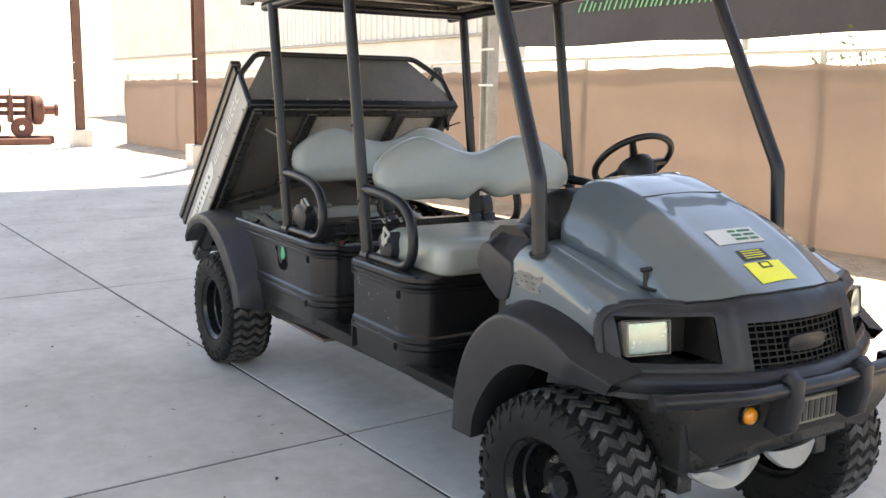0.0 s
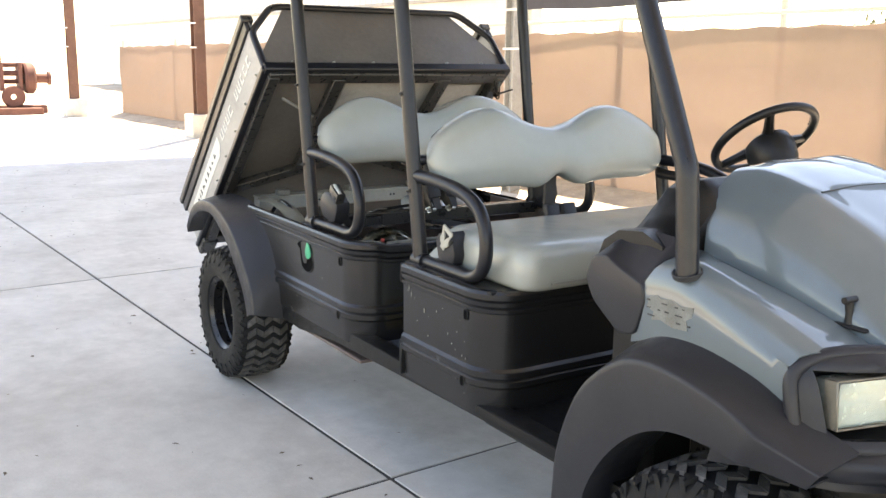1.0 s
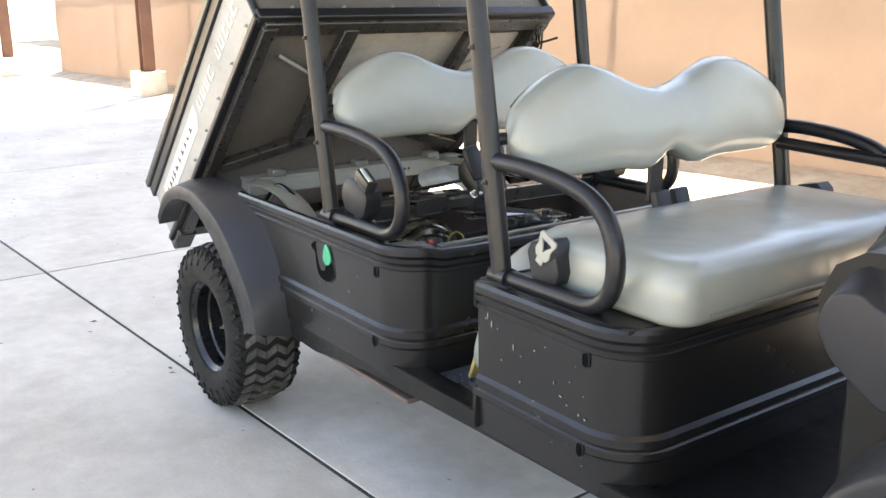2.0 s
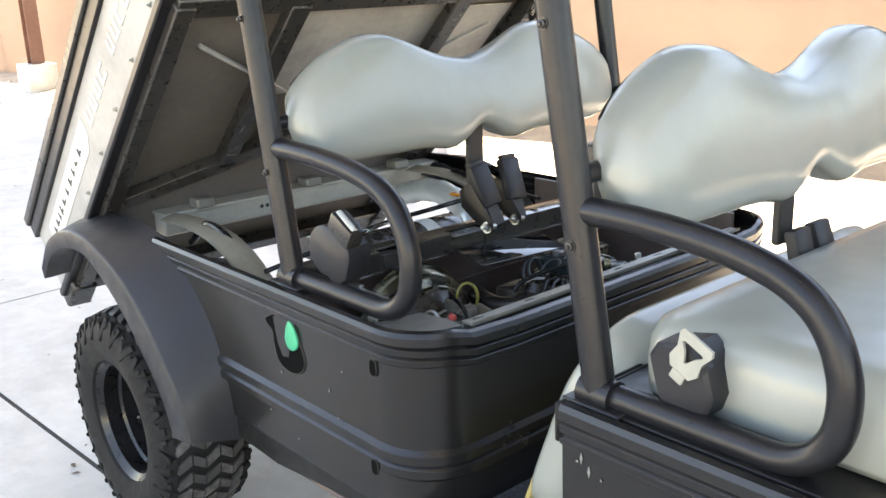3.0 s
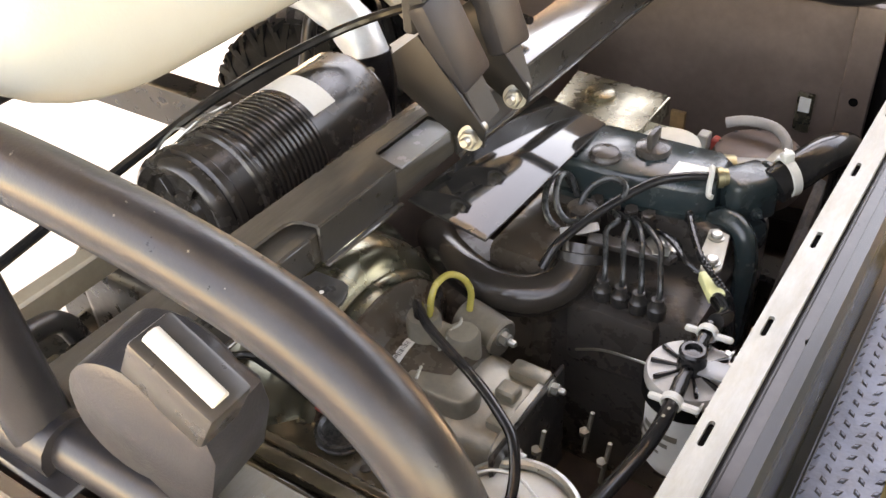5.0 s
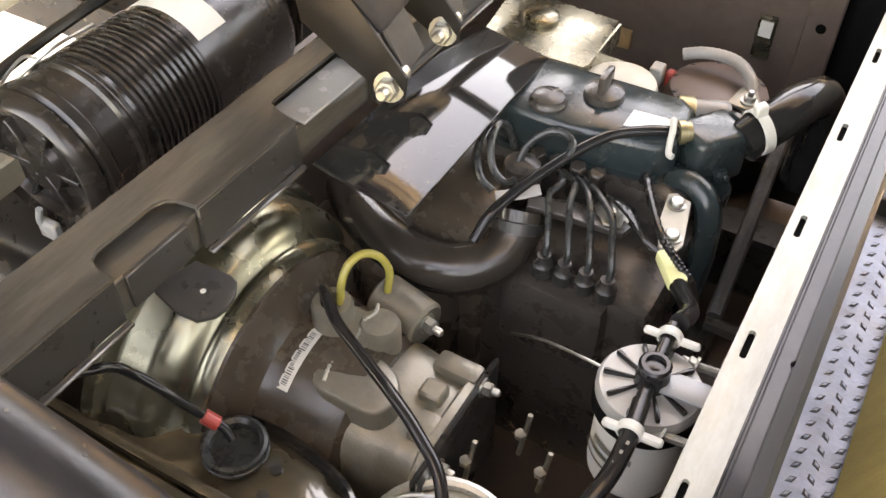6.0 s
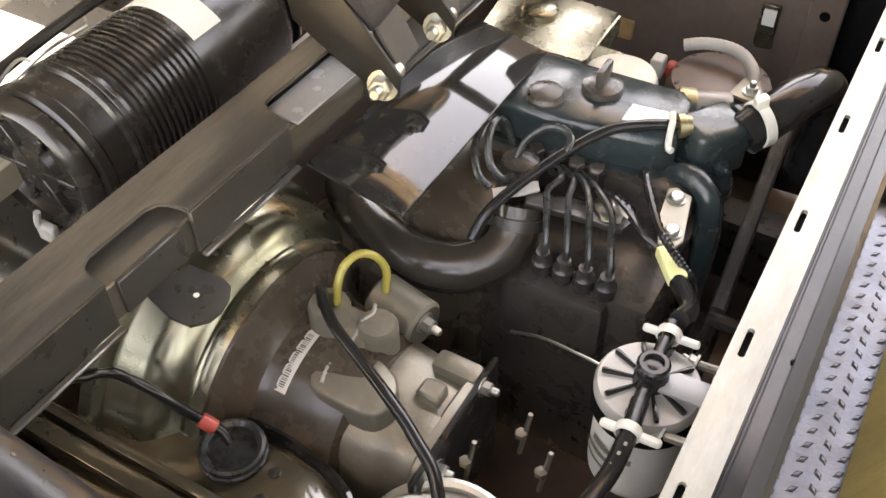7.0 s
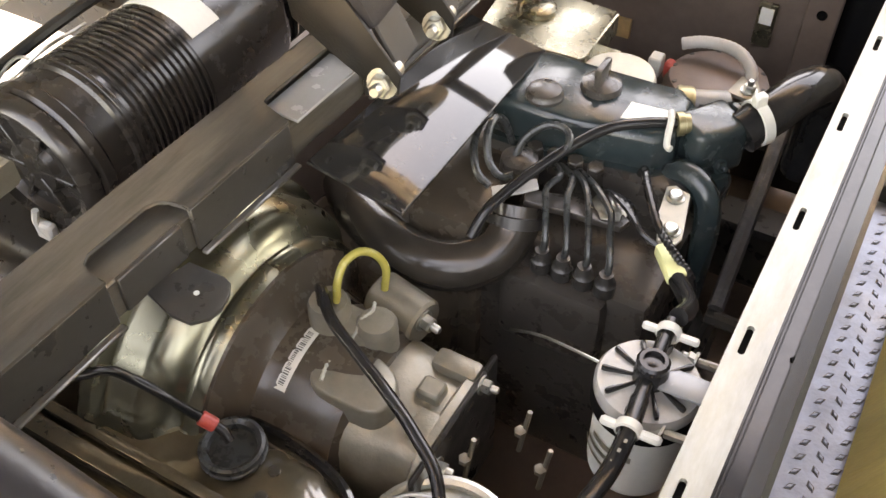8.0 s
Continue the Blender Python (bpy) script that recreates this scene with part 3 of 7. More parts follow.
def shrub(x, y, h, seed, w=1.0):
    t = thing("shrub", "dry yellow-green shrub beyond the fence", "shrub", (x, y, 0), "shrubs beyond the fence")
    rnd = random.Random(seed)
    bm = B()
    tips = []
    for k in range(7):
        a = rnd.uniform(0, math.tau)
        p = [Vector((x, y, -0.1))]
        for q in range(4):
            p.append(p[-1] + Vector((math.cos(a) * 0.16 * w + rnd.uniform(-.06, .06), math.sin(a) * 0.16 * w + rnd.uniform(-.06, .06), h / 4 * rnd.uniform(0.7, 1.05))))
        tube(bm, spline(p, 3), [0.03 * (1 - i / 14) for i in range(13)], 5)
        tips += p[2:]
    part("stems", bm, M["bark"], t)
    bm = B()
    for k in range(900):
        c = rnd.choice(tips) + Vector((rnd.gauss(0, 0.22 * w), rnd.gauss(0, 0.22 * w), rnd.gauss(0, 0.16)))
        q = Euler((rnd.uniform(0, 6), rnd.uniform(0, 6), rnd.uniform(0, 6))).to_matrix()
        s = rnd.uniform(0.02, 0.045)
        vs = [bm.verts.new(c + q @ Vector(v) * s) for v in ((-1, 0, 0), (0, -0.45, 0.1), (1.3, 0, 0), (0, 0.45, 0.1))]
        bm.faces.new(vs)
    part("foliage", bm, M["leaf"], t)
    return t


def fence_foot_stones():
    """Loose pale stones and clods along the foot of the fence."""
    rnd = random.Random(12)
    d = (FENCE_B - FENCE_A).normalized()
    nrm = Vector((d.y, -d.x, 0))
    bm = B()
    for k in range(520):
        p = FENCE_A + d * rnd.uniform(0, 27.5) + nrm * rnd.gauss(0.22, 0.14)
        r = rnd.uniform(0.015, 0.05) * (1.7 if rnd.random() < 0.12 else 1)
        m = Matrix.Translation((p.x, p.y, 0.02 + r * 0.3)) @ Euler((rnd.uniform(0, 3), rnd.uniform(0, 3), rnd.uniform(0, 3))).to_matrix().to_4x4() @ Matrix.Diagonal((r, r * rnd.uniform(0.6, 1), r * rnd.uniform(0.5, 0.9), 1))
        bmesh.ops.create_icosphere(bm, subdivisions=1, radius=1, matrix=m)
    ob = part("stones", bm, M["dirt"], crease=180)
    tagged(ob, "loose pale stones along the fence foot", "stones", kind="stuff")
    bm = B()
    rows = []
    for k in range(60):
        s = 28.0 * k / 59
        p = FENCE_A + d * s
        rows.append([p + nrm * o + Vector((0, 0, z)) for o, z in ((0.75 + 0.1 * noise.noise((s, 0, 0)), 0.001), (0.5, 0.05 + 0.03 * noise.noise((s * 1.7, 1, 0))), (0.25, 0.10 + 0.04 * noise.noise((s * 1.3, 2, 0))), (0.02, 0.12), (-0.4, 0.10), (-0.9, -0.05))])
    loft(bm, rows, closed=False)
    ob = part("earth_bank", bm, M["dirt"], crease=180)
    return tagged(ob, "low bank of pale earth under the fence", "bank", kind="structure")


def floor_specks():
    """Dry leaves, crumbs and small stones scattered on the slabs."""
    rnd = random.Random(31)
    bm = B()
    for k in range(420):
        x, y = rnd.uniform(-9, 5), rnd.uniform(-2.6, 3.4)
        s = rnd.uniform(0.004, 0.016)
        m = Matrix.Translation((x, y, 0.004)) @ Matrix.Rotation(rnd.uniform(0, 6), 4, 'Z') @ Matrix.Rotation(rnd.uniform(-0.3, 0.3), 4, 'X')
        vs = [bm.verts.new(m @ (Vector(v) * s)) for v in ((-1.4, 0, 0), (0, -0.6, 0.15), (1.2, 0, 0.05), (0.1, 0.6, 0.25))]
        bm.faces.new(vs)
    return tagged(part("litter", bm, M["bark"]), "small dry leaves and crumbs on the concrete", "litter", kind="stuff")


# ---- the utility vehicle ----
utv = thing("utility_vehicle", "sage grey four-seat utility vehicle with its cargo bed tipped up", "utility vehicle")


def rounded_u(x0, x1, hw, r, off=0.0, n=8):
    """Plan of a seat box: down the right side, round the front, back up the left side."""
    hw, x1, r = hw + off, x1 + off, r + off
    pts = [(x0, -hw)]
    for k in range(1, 5):
        pts.append((x0 + (x1 - r - x0) * k / 5, -hw))
    for k in range(n + 1):
        a = -math.pi / 2 + math.pi / 2 * k / n
        pts.append((x1 - r + math.cos(a) * r, -hw + r + math.sin(a) * r))
    for k in range(1, 8):
        pts.append((x1, -hw + r + (2 * hw - 2 * r) * k / 8))
    for k in range(n + 1):
        a = math.pi / 2 * k / n
        pts.append((x1 - r + math.cos(a) * r, hw - r + math.sin(a) * r))
    for k in range(4, -1, -1):
        pts.append((x0 + (x1 - r - x0) * k / 5, hw))
    return pts


BOX_PROFILE = ((0.455, -0.006), (0.545, -0.002), (0.556, 0.010), (0.572, 0.010), (0.578, 0.003), (0.584, 0.009), (0.602, 0.009), (0.612, -0.001),
               (0.784, 0.0), (0.789, 0.006), (0.799, 0.007), (0.804, 0.001), (0.809, 0.007), (0.821, 0.009), (0.826, 0.003), (0.830, 0.010),
               (0.846, 0.010), (0.855, 0.005), (0.858, -0.006))


def seat_box(x0, x1, back=False):
    bm = B()
    # the front lip lies a little lower than the side rims
    low = 0.0 if back else 0.017
    loft(bm, [[(x, y, z - (low * min(1.0, (z - 0.612) / 0.2) * min(1.0, max(0.0, (0.53 - abs(y)) / 0.06)) if z > 0.612 and x > x1 - 0.1 else 0.0))
               for x, y in rounded_u(x0, x1, 0.620, 0.13, o)] for z, o in BOX_PROFILE], closed=False)
    thicken(bm, 0.006)
    b = part("seat_box", bm, M["boxplastic"], utv, "ribbed black plastic seat box", 28)
    if back:
        for name, lo, hi in (("back_panel", (x0 + 0.002, -0.615, 0.46), (x0 + 0.012, 0.615, 0.858)), ("back_flange", (x0 - 0.012, -0.630, 0.46), (x0 + 0.001, 0.630, 0.585)), ("back_rim", (x0 - 0.010, -0.630, 0.790), (x0 + 0.001, 0.630, 0.857))):
            bm = B()
            box(bm, lo, hi, 0.004, 1)
            part(name, bm, M["plastic"], b)
        bm = B()
        box(bm, (x0, -0.60, 0.848), (x1 - 0.03, 0.60, 0.856), 0.002, 1)
        part("box_lid", bm, M["plastic"], b, "black box lid")
    return b


def slot_hole(par, x, z, y=-0.614, w=0.011, h=0.017):
    bm = B()
    pts = [(x + w * math.copysign(abs(math.cos(a)) ** 0.7, math.cos(a)), z + h * math.copysign(abs(math.sin(a)) ** 0.7, math.sin(a))) for a in np.linspace(0, math.tau, 16, endpoint=False)]
    # Flat near-black patch takes the place of shade in the hole.
    prism(bm, pts, 0.004, move(0, y - 0.003, 0) @ XZ)
    part("clip_hole", bm, M["void"], par, "flat black patch for the shade in a fastener hole")
    bm = B()
    tube(bm, [(u, y - 0.002, v) for u, v in pts], 0.0016, 6, closed=True)
    part("hole_rim", bm, M["plastic"], par)


rear_box = seat_box(0.10, 1.188)
front_box = seat_box(1.53, 2.045, True)
for bx, xh in ((rear_box, 1.046), (front_box, 1.914)):
    slot_hole(bx, xh, 0.768, -0.6205)
    slot_hole(bx, xh, 0.557, -0.630)

# pale scuffs and drops on the boxes' sides
for bx, xa, xb, num in ((front_box, 1.56, 2.02, 30), (rear_box, 0.62, 1.12, 6)):
    rnd = random.Random(num)
    bm = B()
    for k in range(num):
        u, v, w = rnd.uniform(xa, xb - 0.10), rnd.uniform(0.50, 0.775), rnd.uniform(0.0012, 0.0030)
        hgt = w * rnd.choice((0.8, 1.0, 1.3, 3.5))
        prism(bm, [(u - w, v), (u, v - hgt), (u + w, v), (u, v + hgt)], 0.0008, move(0, -0.6218, 0) @ XZ)
    tagged(part("scuff_marks", bm, M["drop"], bx, "small pale scuffs"), kind="stuff")

# handle cut-out in the side of the rear box with the green tape seen inside it
# Near-black patch drawn as the shade inside the opening.
bm = B()
cut = soft([(0.648, 0.770), (0.690, 0.791), (0.730, 0.799), (0.755, 0.793), (0.775, 0.764), (0.797, 0.716), (0.795, 0.692), (0.775, 0.672), (0.745, 0.664), (0.712, 0.667), (0.688, 0.682), (0.677, 0.716), (0.674, 0.746), (0.656, 0.756)], 3)
prism(bm, cut, 0.004, move(0, -0.6215, 0) @ XZ)
part("handle_opening", bm, M["void"], rear_box, "flat black patch for the shade in the handle opening")
bm = B()
prism(bm, [(0.684, 0.782), (0.732, 0.792), (0.752, 0.785), (0.748, 0.735), (0.735, 0.700), (0.712, 0.696), (0.695, 0.722), (0.688, 0.752)], 0.002, move(0, -0.6228, 0) @ XZ)
part("inner_panel", bm, M["fascia"], rear_box, "grey inner panel behind the opening")
bm = B()
tube(bm, [(u, -0.6205, v) for u, v in cut], 0.0022, 8, closed=True)
part("opening_rim", bm, M["plastic"], rear_box)
bm = B()
prism(bm, soft([(0.750, 0.789), (0.764, 0.786), (0.780, 0.762), (0.782, 0.738), (0.762, 0.723), (0.742, 0.727), (0.733, 0.748)], 2), 0.005, move(0, -0.6275, 0) @ XZ, 0.0015)
part("cable_tape", bm, M["green"], rear_box, "bright green tape on a cable")

# galvanised channel on the front lip of the rear box, slotted
bm = B()
slots = [-0.434 + 0.145 * k for k in range(7)]
for xe in (1.1395, 1.165):
    d = 0.0027 if xe > 1.15 else -0.0027
    rim = [(xe, -0.468), (1.1465, -0.468)]
    for s in slots:
        rim += [(1.1465, s - 0.0150), (1.1465 + d * 0.7, s - 0.0142), (1.1465 + d, s - 0.0125), (1.1465 + d, s + 0.0125), (1.1465 + d * 0.7, s + 0.0142), (1.1465, s + 0.0150)]
    rim += [(1.1465, 0.468), (xe, 0.468)]
    prism(bm, rim, 0.004, move(0, 0, 0.842))
box(bm, (1.1365, -0.468, 0.800), (1.1395, 0.468, 0.846))
box(bm, (1.1625, -0.468, 0.846), (1.165, 0.468, 0.849))
part("lip_channel", bm, M["galv"], utv, "slotted galvanised steel channel")
# Near-black blocks give each slot its shade by colour.
for s in slots:
    bm = B()
    box(bm, (1.1435, s - 0.017, 0.836), (1.1495, s + 0.017, 0.8415))
    part("channel_slot", bm, M["void"], utv, "black block for the shade in a channel slot")
bm = B()
box(bm, (1.160, -0.50, 0.828), (1.190, 0.50, 0.836), 0.002, 1)
lip = part("lip_trim", bm, M["trim"], utv, "black lip trim")
bm = B()
for x in (1.1665, 1.1690):
    box(bm, (x, -0.49, 0.8355), (x + 0.0012, 0.49, 0.8375), 0.0005, 1)
part("lip_bead", bm, M["trim"], lip, "fine moulded beads")
bm = B()
prism(bm, [(-0.005, 0.0), (-0.001, -0.0075), (0.005, -0.003), (0.006, 0.004), (0.0, 0.0065)], 0.004, move(1.184, -0.137, 0.835), 0.001)
part("lip_clip", bm, M["void"], lip, "small black push clip")

# corner shelf inside the rear box near the hoop, with cable ends
bm = B()
ear = [(0.985, -0.590), (1.060, -0.580), (1.112, -0.545), (1.136, -0.490), (1.136, -0.462), (1.090, -0.453), (1.010, -0.468)]
prism(bm, ear, 0.006, move(0, 0, 0.826), 0.001)
cpl = part("corner_plate", bm, M["galv"], utv, "dusty grey corner plate")
for d, z, r in ((0.004, 0.836, 0.0035), (-0.006, 0.833, 0.0022)):
    bm = B()
    tube(bm, spline([(0.975, -0.592 - d, z), (1.030, -0.588 - d, z), (1.072, -0.574 - d, z), (1.106 + d * 0.6, -0.550 - d * 0.8, z), (1.128 + d, -0.515, z), (1.137 + d, -0.475, z)], 6), r, 8)
    part("corner_trim", bm, M["trim"], cpl, "glossy black edge trim")

# sills, floor and frame
for sy in (-1, 1):
    bm = B()
    prism(bm, [(0.42, 0.385), (0.62, 0.387), (0.95, 0.424), (1.45, 0.438), (2.50, 0.455), (2.50, 0.492), (1.1, 0.492), (0.95, 0.478), (0.42, 0.475)], 0.075, move(0, sy * 0.5700 - 0.0375, 0) @ XZ, 0.010)
    part("sill", bm, M["plastic"], utv, "black plastic sill")
bm = B()
box(bm, (1.17, -0.60, 0.440), (1.54, 0.60, 0.462))
box(bm, (1.17, -0.603, 0.440), (1.54, -0.532, 0.478), 0.006, 2)
box(bm, (1.17, 0.532, 0.440), (1.54, 0.603, 0.478), 0.006, 2)
box(bm, (2.0, -0.603, 0.440), (2.62, 0.603, 0.478), 0.006, 2)
part("floor_pan", bm, M["plastic"], utv, "black floor pan")
bm = B()
box(bm, (1.180, -0.53, 0.462), (1.520, 0.53, 0.4655))
plate = part("floor_plate", bm, M["tread_plate"], utv, "raised-pattern aluminium floor plate")
lug_rims, lugs = B(), B()
for i in range(17):
    for j in range(49):
        x, y = 1.190 + i * 0.020, -0.515 + j * 0.0213 + (i % 2) * 0.0106
        m = move(x, y, 0.4655) @ Matrix.Rotation(radians(-50 if i % 2 else 54), 4, 'Z')
        prism(lug_rims, [(-0.0080, 0.0012), (-0.0020, -0.0042), (0.0080, -0.0012), (0.0020, 0.0034)], 0.0004, m)
        lo = [(-0.0066, 0.0010), (-0.0012, -0.0027), (0.0066, -0.0010), (0.0012, 0.0027)]
        loft(lugs, [[m @ Vector((u * q, v * q, z)) for u, v in lo] for z, q in ((0.0, 1.0), (0.0016, 0.62))])
tagged(part("plate_grime", lug_rims, M["joint"], plate, "black rims round the lugs"), kind="stuff")
tagged(part("lug_pattern", lugs, M["tread_plate"], plate, "small raised lugs"), kind="stuff")
for sy in (-1, 1):
    bm = B()
    box(bm, (-0.75, sy * 0.33 - 0.03, 0.44), (1.16, sy * 0.33 + 0.03, 0.54), 0.006, 1)
    box(bm, (1.16, sy * 0.33 - 0.03, 0.36), (3.2, sy * 0.33 + 0.03, 0.43), 0.006, 1)
    part("frame_rail", bm, M["black"], utv, "black steel frame rail")


# ---- wheels ----
def wheel(x, y, side, steer=0.0):
    """A wheel: tyre with tread lugs, steel rim with slots and nuts. side -1: its face looks to -y."""
    R, W = 0.315, 0.122
    w = new("wheel")
    w.parent = utv
    w.matrix_basis = move(x, y, 0.325) @ Matrix.Rotation(steer, 4, 'Z') @ Matrix.Rotation(radians(90) * (1 if side < 0 else -1), 4, 'X')
    bpy.context.view_layer.update()
    tagged(w, "wheel with a lugged off-road tyre on a black rim")

    def add(name, bm, m, label=""):
        ob = part(name, bm, m, None, label)
        ob.parent = w
        return ob
    bm = B()
    lathe(bm, [(0.165, -W * 0.8), (0.18, -W * 0.98), (0.23, -W * 1.08), (0.275, -W * 1.04), (0.298, -W * 0.9), (R - 0.004, -W * 0.6), (R, 0),
               (R - 0.004, W * 0.6), (0.298, W * 0.9), (0.275, W * 1.04), (0.23, W * 1.08), (0.18, W * 0.98), (0.165, W * 0.8), (0.165, -W * 0.8)], None, 56)
    add("tyre", bm, M["rubber"], "black rubber tyre")
    bm = B()
    N = 36

    def lug(pts, h):
        lo, hi = [], []
        for a, v in pts:
            r0 = R - 0.004 - max(0, abs(v) - W * 0.6) * 0.36
            lo.append(bm.verts.new((r0 * math.cos(a), r0 * math.sin(a), v)))
            aa = a
            hi.append(bm.verts.new(((r0 + h) * math.cos(aa), (r0 + h) * math.sin(aa), v * 0.985)))
        n = len(pts)
        bm.faces.new(hi)
        for q in range(n):
            bm.faces.new((lo[q], lo[(q + 1) % n], hi[(q + 1) % n], hi[q]))
    st = math.tau / N
    edges = (-0.098, -0.060, -0.021, 0.021, 0.060, 0.098)
    for i in range(N):
        a = i * st
        for c, (v0, v1) in enumerate(zip(edges, edges[1:])):
            lean = st * (0.42 if c % 2 else -0.42)
            p, q = (a, a + lean) if c % 2 else (a - lean, a)
            lug([(p, v0 + 0.002), (p + st * 0.52, v0 + 0.002), (q + st * 0.52, v1 - 0.002), (q, v1 - 0.002)], 0.010)
    tagged(add("tread", bm, M["tread"], "dusty zigzag tread lugs"), kind="stuff")
    bm = B()
    for i in range(N):
        a = i * st
        for s in (-1, 1):
            lug([(a + st * 0.30, 0.100 * s), (a + st * 1.02, 0.100 * s), (a + st * 0.72, 0.128 * s), (a + st * 0.60, 0.128 * s)], 0.011)
    for i in range(24):
        a = (i + 0.3) * math.tau / 24
        for s in (-1, 1):
            m = Matrix.Rotation(a, 4, 'Z') @ move(0.276, 0, s * W * 1.00) @ Matrix.Rotation(radians(16 * s), 4, 'Y')
            prism(bm, [(0.032, -0.038), (0.034, -0.018), (-0.010, 0.002), (0.032, 0.014), (0.030, 0.030), (-0.034, 0.010), (-0.034, -0.002)], 0.010, m @ move(0, 0, -0.005), 0.001)
    tagged(add("side_lug_ring", bm, M["rubber"], "side lugs"), kind="stuff")
    bm = B()
    lathe(bm, [(0.06, -0.005), (0.075, 0.012), (0.10, 0.012), (0.118, -0.015), (0.140, -0.03), (0.150, -0.01), (0.150, 0.045), (0.158, 0.052), (0.158, 0.095), (0.174, 0.112), (0.182, 0.108),
               (0.168, 0.085), (0.168, -0.10), (0.155, -0.10), (0.142, -0.05), (0.118, -0.03), (0.1, 0.0), (0.075, 0.0), (0.06, -0.015), (0.06, -0.005)], None, 48)
    lathe(bm, [(0, 0.03), (0.035, 0.03), (0.042, 0.02), (0.045, -0.01), (0.06, -0.01), (0.06, -0.04), (0, -0.04)], None, 24)
    add("rim", bm, M["rim"], "black steel rim")
    for i in range(4):
        a = i * math.tau / 4 + 0.5
        bm = B()
        hexbolt(bm, (0.086 * math.cos(a), 0.086 * math.sin(a), 0.012), (0, 0, 1), 0.009, 0.012)
        add("wheel_nut", bm, M["alloy"], "dull wheel nut")
    return w


wheel(-0.005, -0.625, -1)
wheel(-0.005, 0.625, 1)
wheel(2.90, -0.55, -1, radians(4))
wheel(2.90, 0.55, 1, radians(4))
for x in (0.0, 2.86):
    bm = B()
    rod(bm, (x, -0.5, 0.325), (x, 0.5, 0.325), 0.028, 12)
    lathe(bm, [(0, -0.14), (0.07, -0.14), (0.12, -0.05), (0.12, 0.05), (0.07, 0.14), (0, 0.14)], move(x, 0, 0.33) @ Matrix.Rotation(radians(90), 4, 'X'), 20)
    part("axle", bm, M["black"], utv, "black steel axle")


# ---- fenders ----
def fender(curve_top, curve_mid, curve_lip, ys, n=6, label="", fold=0.0):
    T, Md, Lp = (spline([(x, 0, z) for x, z in c], n) for c in (curve_top, curve_mid, curve_lip))
    for sy in (-1, 1):
        bm = B()
        rows = []
        for t, m, l in zip(T, Md, Lp):
            e = m.lerp(l, 0.5)
            t, m, l, e = (Vector((v.x, 0, v.z)) for v in (t, m, l, e))
            k = 1 - max(0.0, t.x - 3.08) * 0.62
            rows.append([Vector((t.x, sy * ys[0], t.z)), Vector((t.x, sy * (ys[0] * 0.6 + ys[1] * 0.4), t.z)), Vector((t.x * .6 + m.x * .4, sy * (ys[0] * .2 + ys[1] * .8), t.z * .6 + m.z * .4)),
                         Vector((m.x, sy * ys[1], m.z)), Vector((e.x, sy * (ys[1] + 0.004), e.z)), Vector((l.x, sy * ys[1], l.z)),
                         Vector((l.x, sy * (ys[1] - 0.02), l.z)), Vector((l.x, sy * (ys[0] - 0.08), l.z + 0.012))])
            if fold:
                f, i, o = Vector((m.x, sy * (ys[1] + fold), m.z)), Vector((t.x, sy * ys[0], t.z)), Vector((l.x, sy * ys[1], l.z))
                rows[-1] = [i, i.lerp(f, 0.5), i.lerp(f, 0.94), f.lerp(i, 0.02).lerp(o, 0.02), f.lerp(o, 0.08), f.lerp(o, 0.92), o] + rows[-1][-2:]
            rows[-1] = [Vector((v.x, v.y * k, v.z)) for v in rows[-1]]
        loft(bm, rows, closed=False)
        thicken(bm, 0.005)
        part("fender", bm, M["fascia"], utv, label or "black plastic fender flare", 55)


fender([(2.435, 0.40), (2.450, 0.58), (2.520, 0.77), (2.655, 0.890), (2.80, 0.918), (2.98, 0.888), (3.12, 0.824), (3.20, 0.785)],
       [(2.448, 0.40), (2.465, 0.57), (2.540, 0.74), (2.670, 0.850), (2.80, 0.875), (2.98, 0.846), (3.11, 0.790), (3.19, 0.757)],
       [(2.560, 0.40), (2.575, 0.49), (2.640, 0.60), (2.735, 0.69), (2.84, 0.735), (2.96, 0.742), (3.06, 0.730), (3.16, 0.718)], (0.585, 0.70), fold=0.006)
fender([(-0.615, 0.66), (-0.52, 0.775), (-0.34, 0.85), (-0.12, 0.872), (0.09, 0.865), (0.25, 0.805), (0.365, 0.70), (0.425, 0.56), (0.44, 0.385)],
       [(-0.479, 0.679), (-0.388, 0.780), (-0.235, 0.839), (-0.063, 0.839), (0.108, 0.786), (0.218, 0.715), (0.314, 0.621), (0.395, 0.530), (0.433, 0.420)],
       [(-0.492, 0.638), (-0.405, 0.725), (-0.280, 0.778), (-0.125, 0.788), (0.004, 0.735), (0.116, 0.662), (0.207, 0.575), (0.280, 0.493), (0.328, 0.396)], (0.604, 0.733), fold=0.008)
for sy in (-1, 1):
    bm = B()
    prism(bm, [(0.10, 0.47), (0.12, 0.80), (-0.10, 0.845), (-0.30, 0.835), (-0.10, 0.78), (0.05, 0.68), (0.16, 0.52), (0.21, 0.38), (0.30, 0.37)], 0.012, move(0, sy * 0.575 - 0.006, 0) @ XZ)
    part("wheel_housing", bm, M["plastic"], utv, "black inner wheel housing")


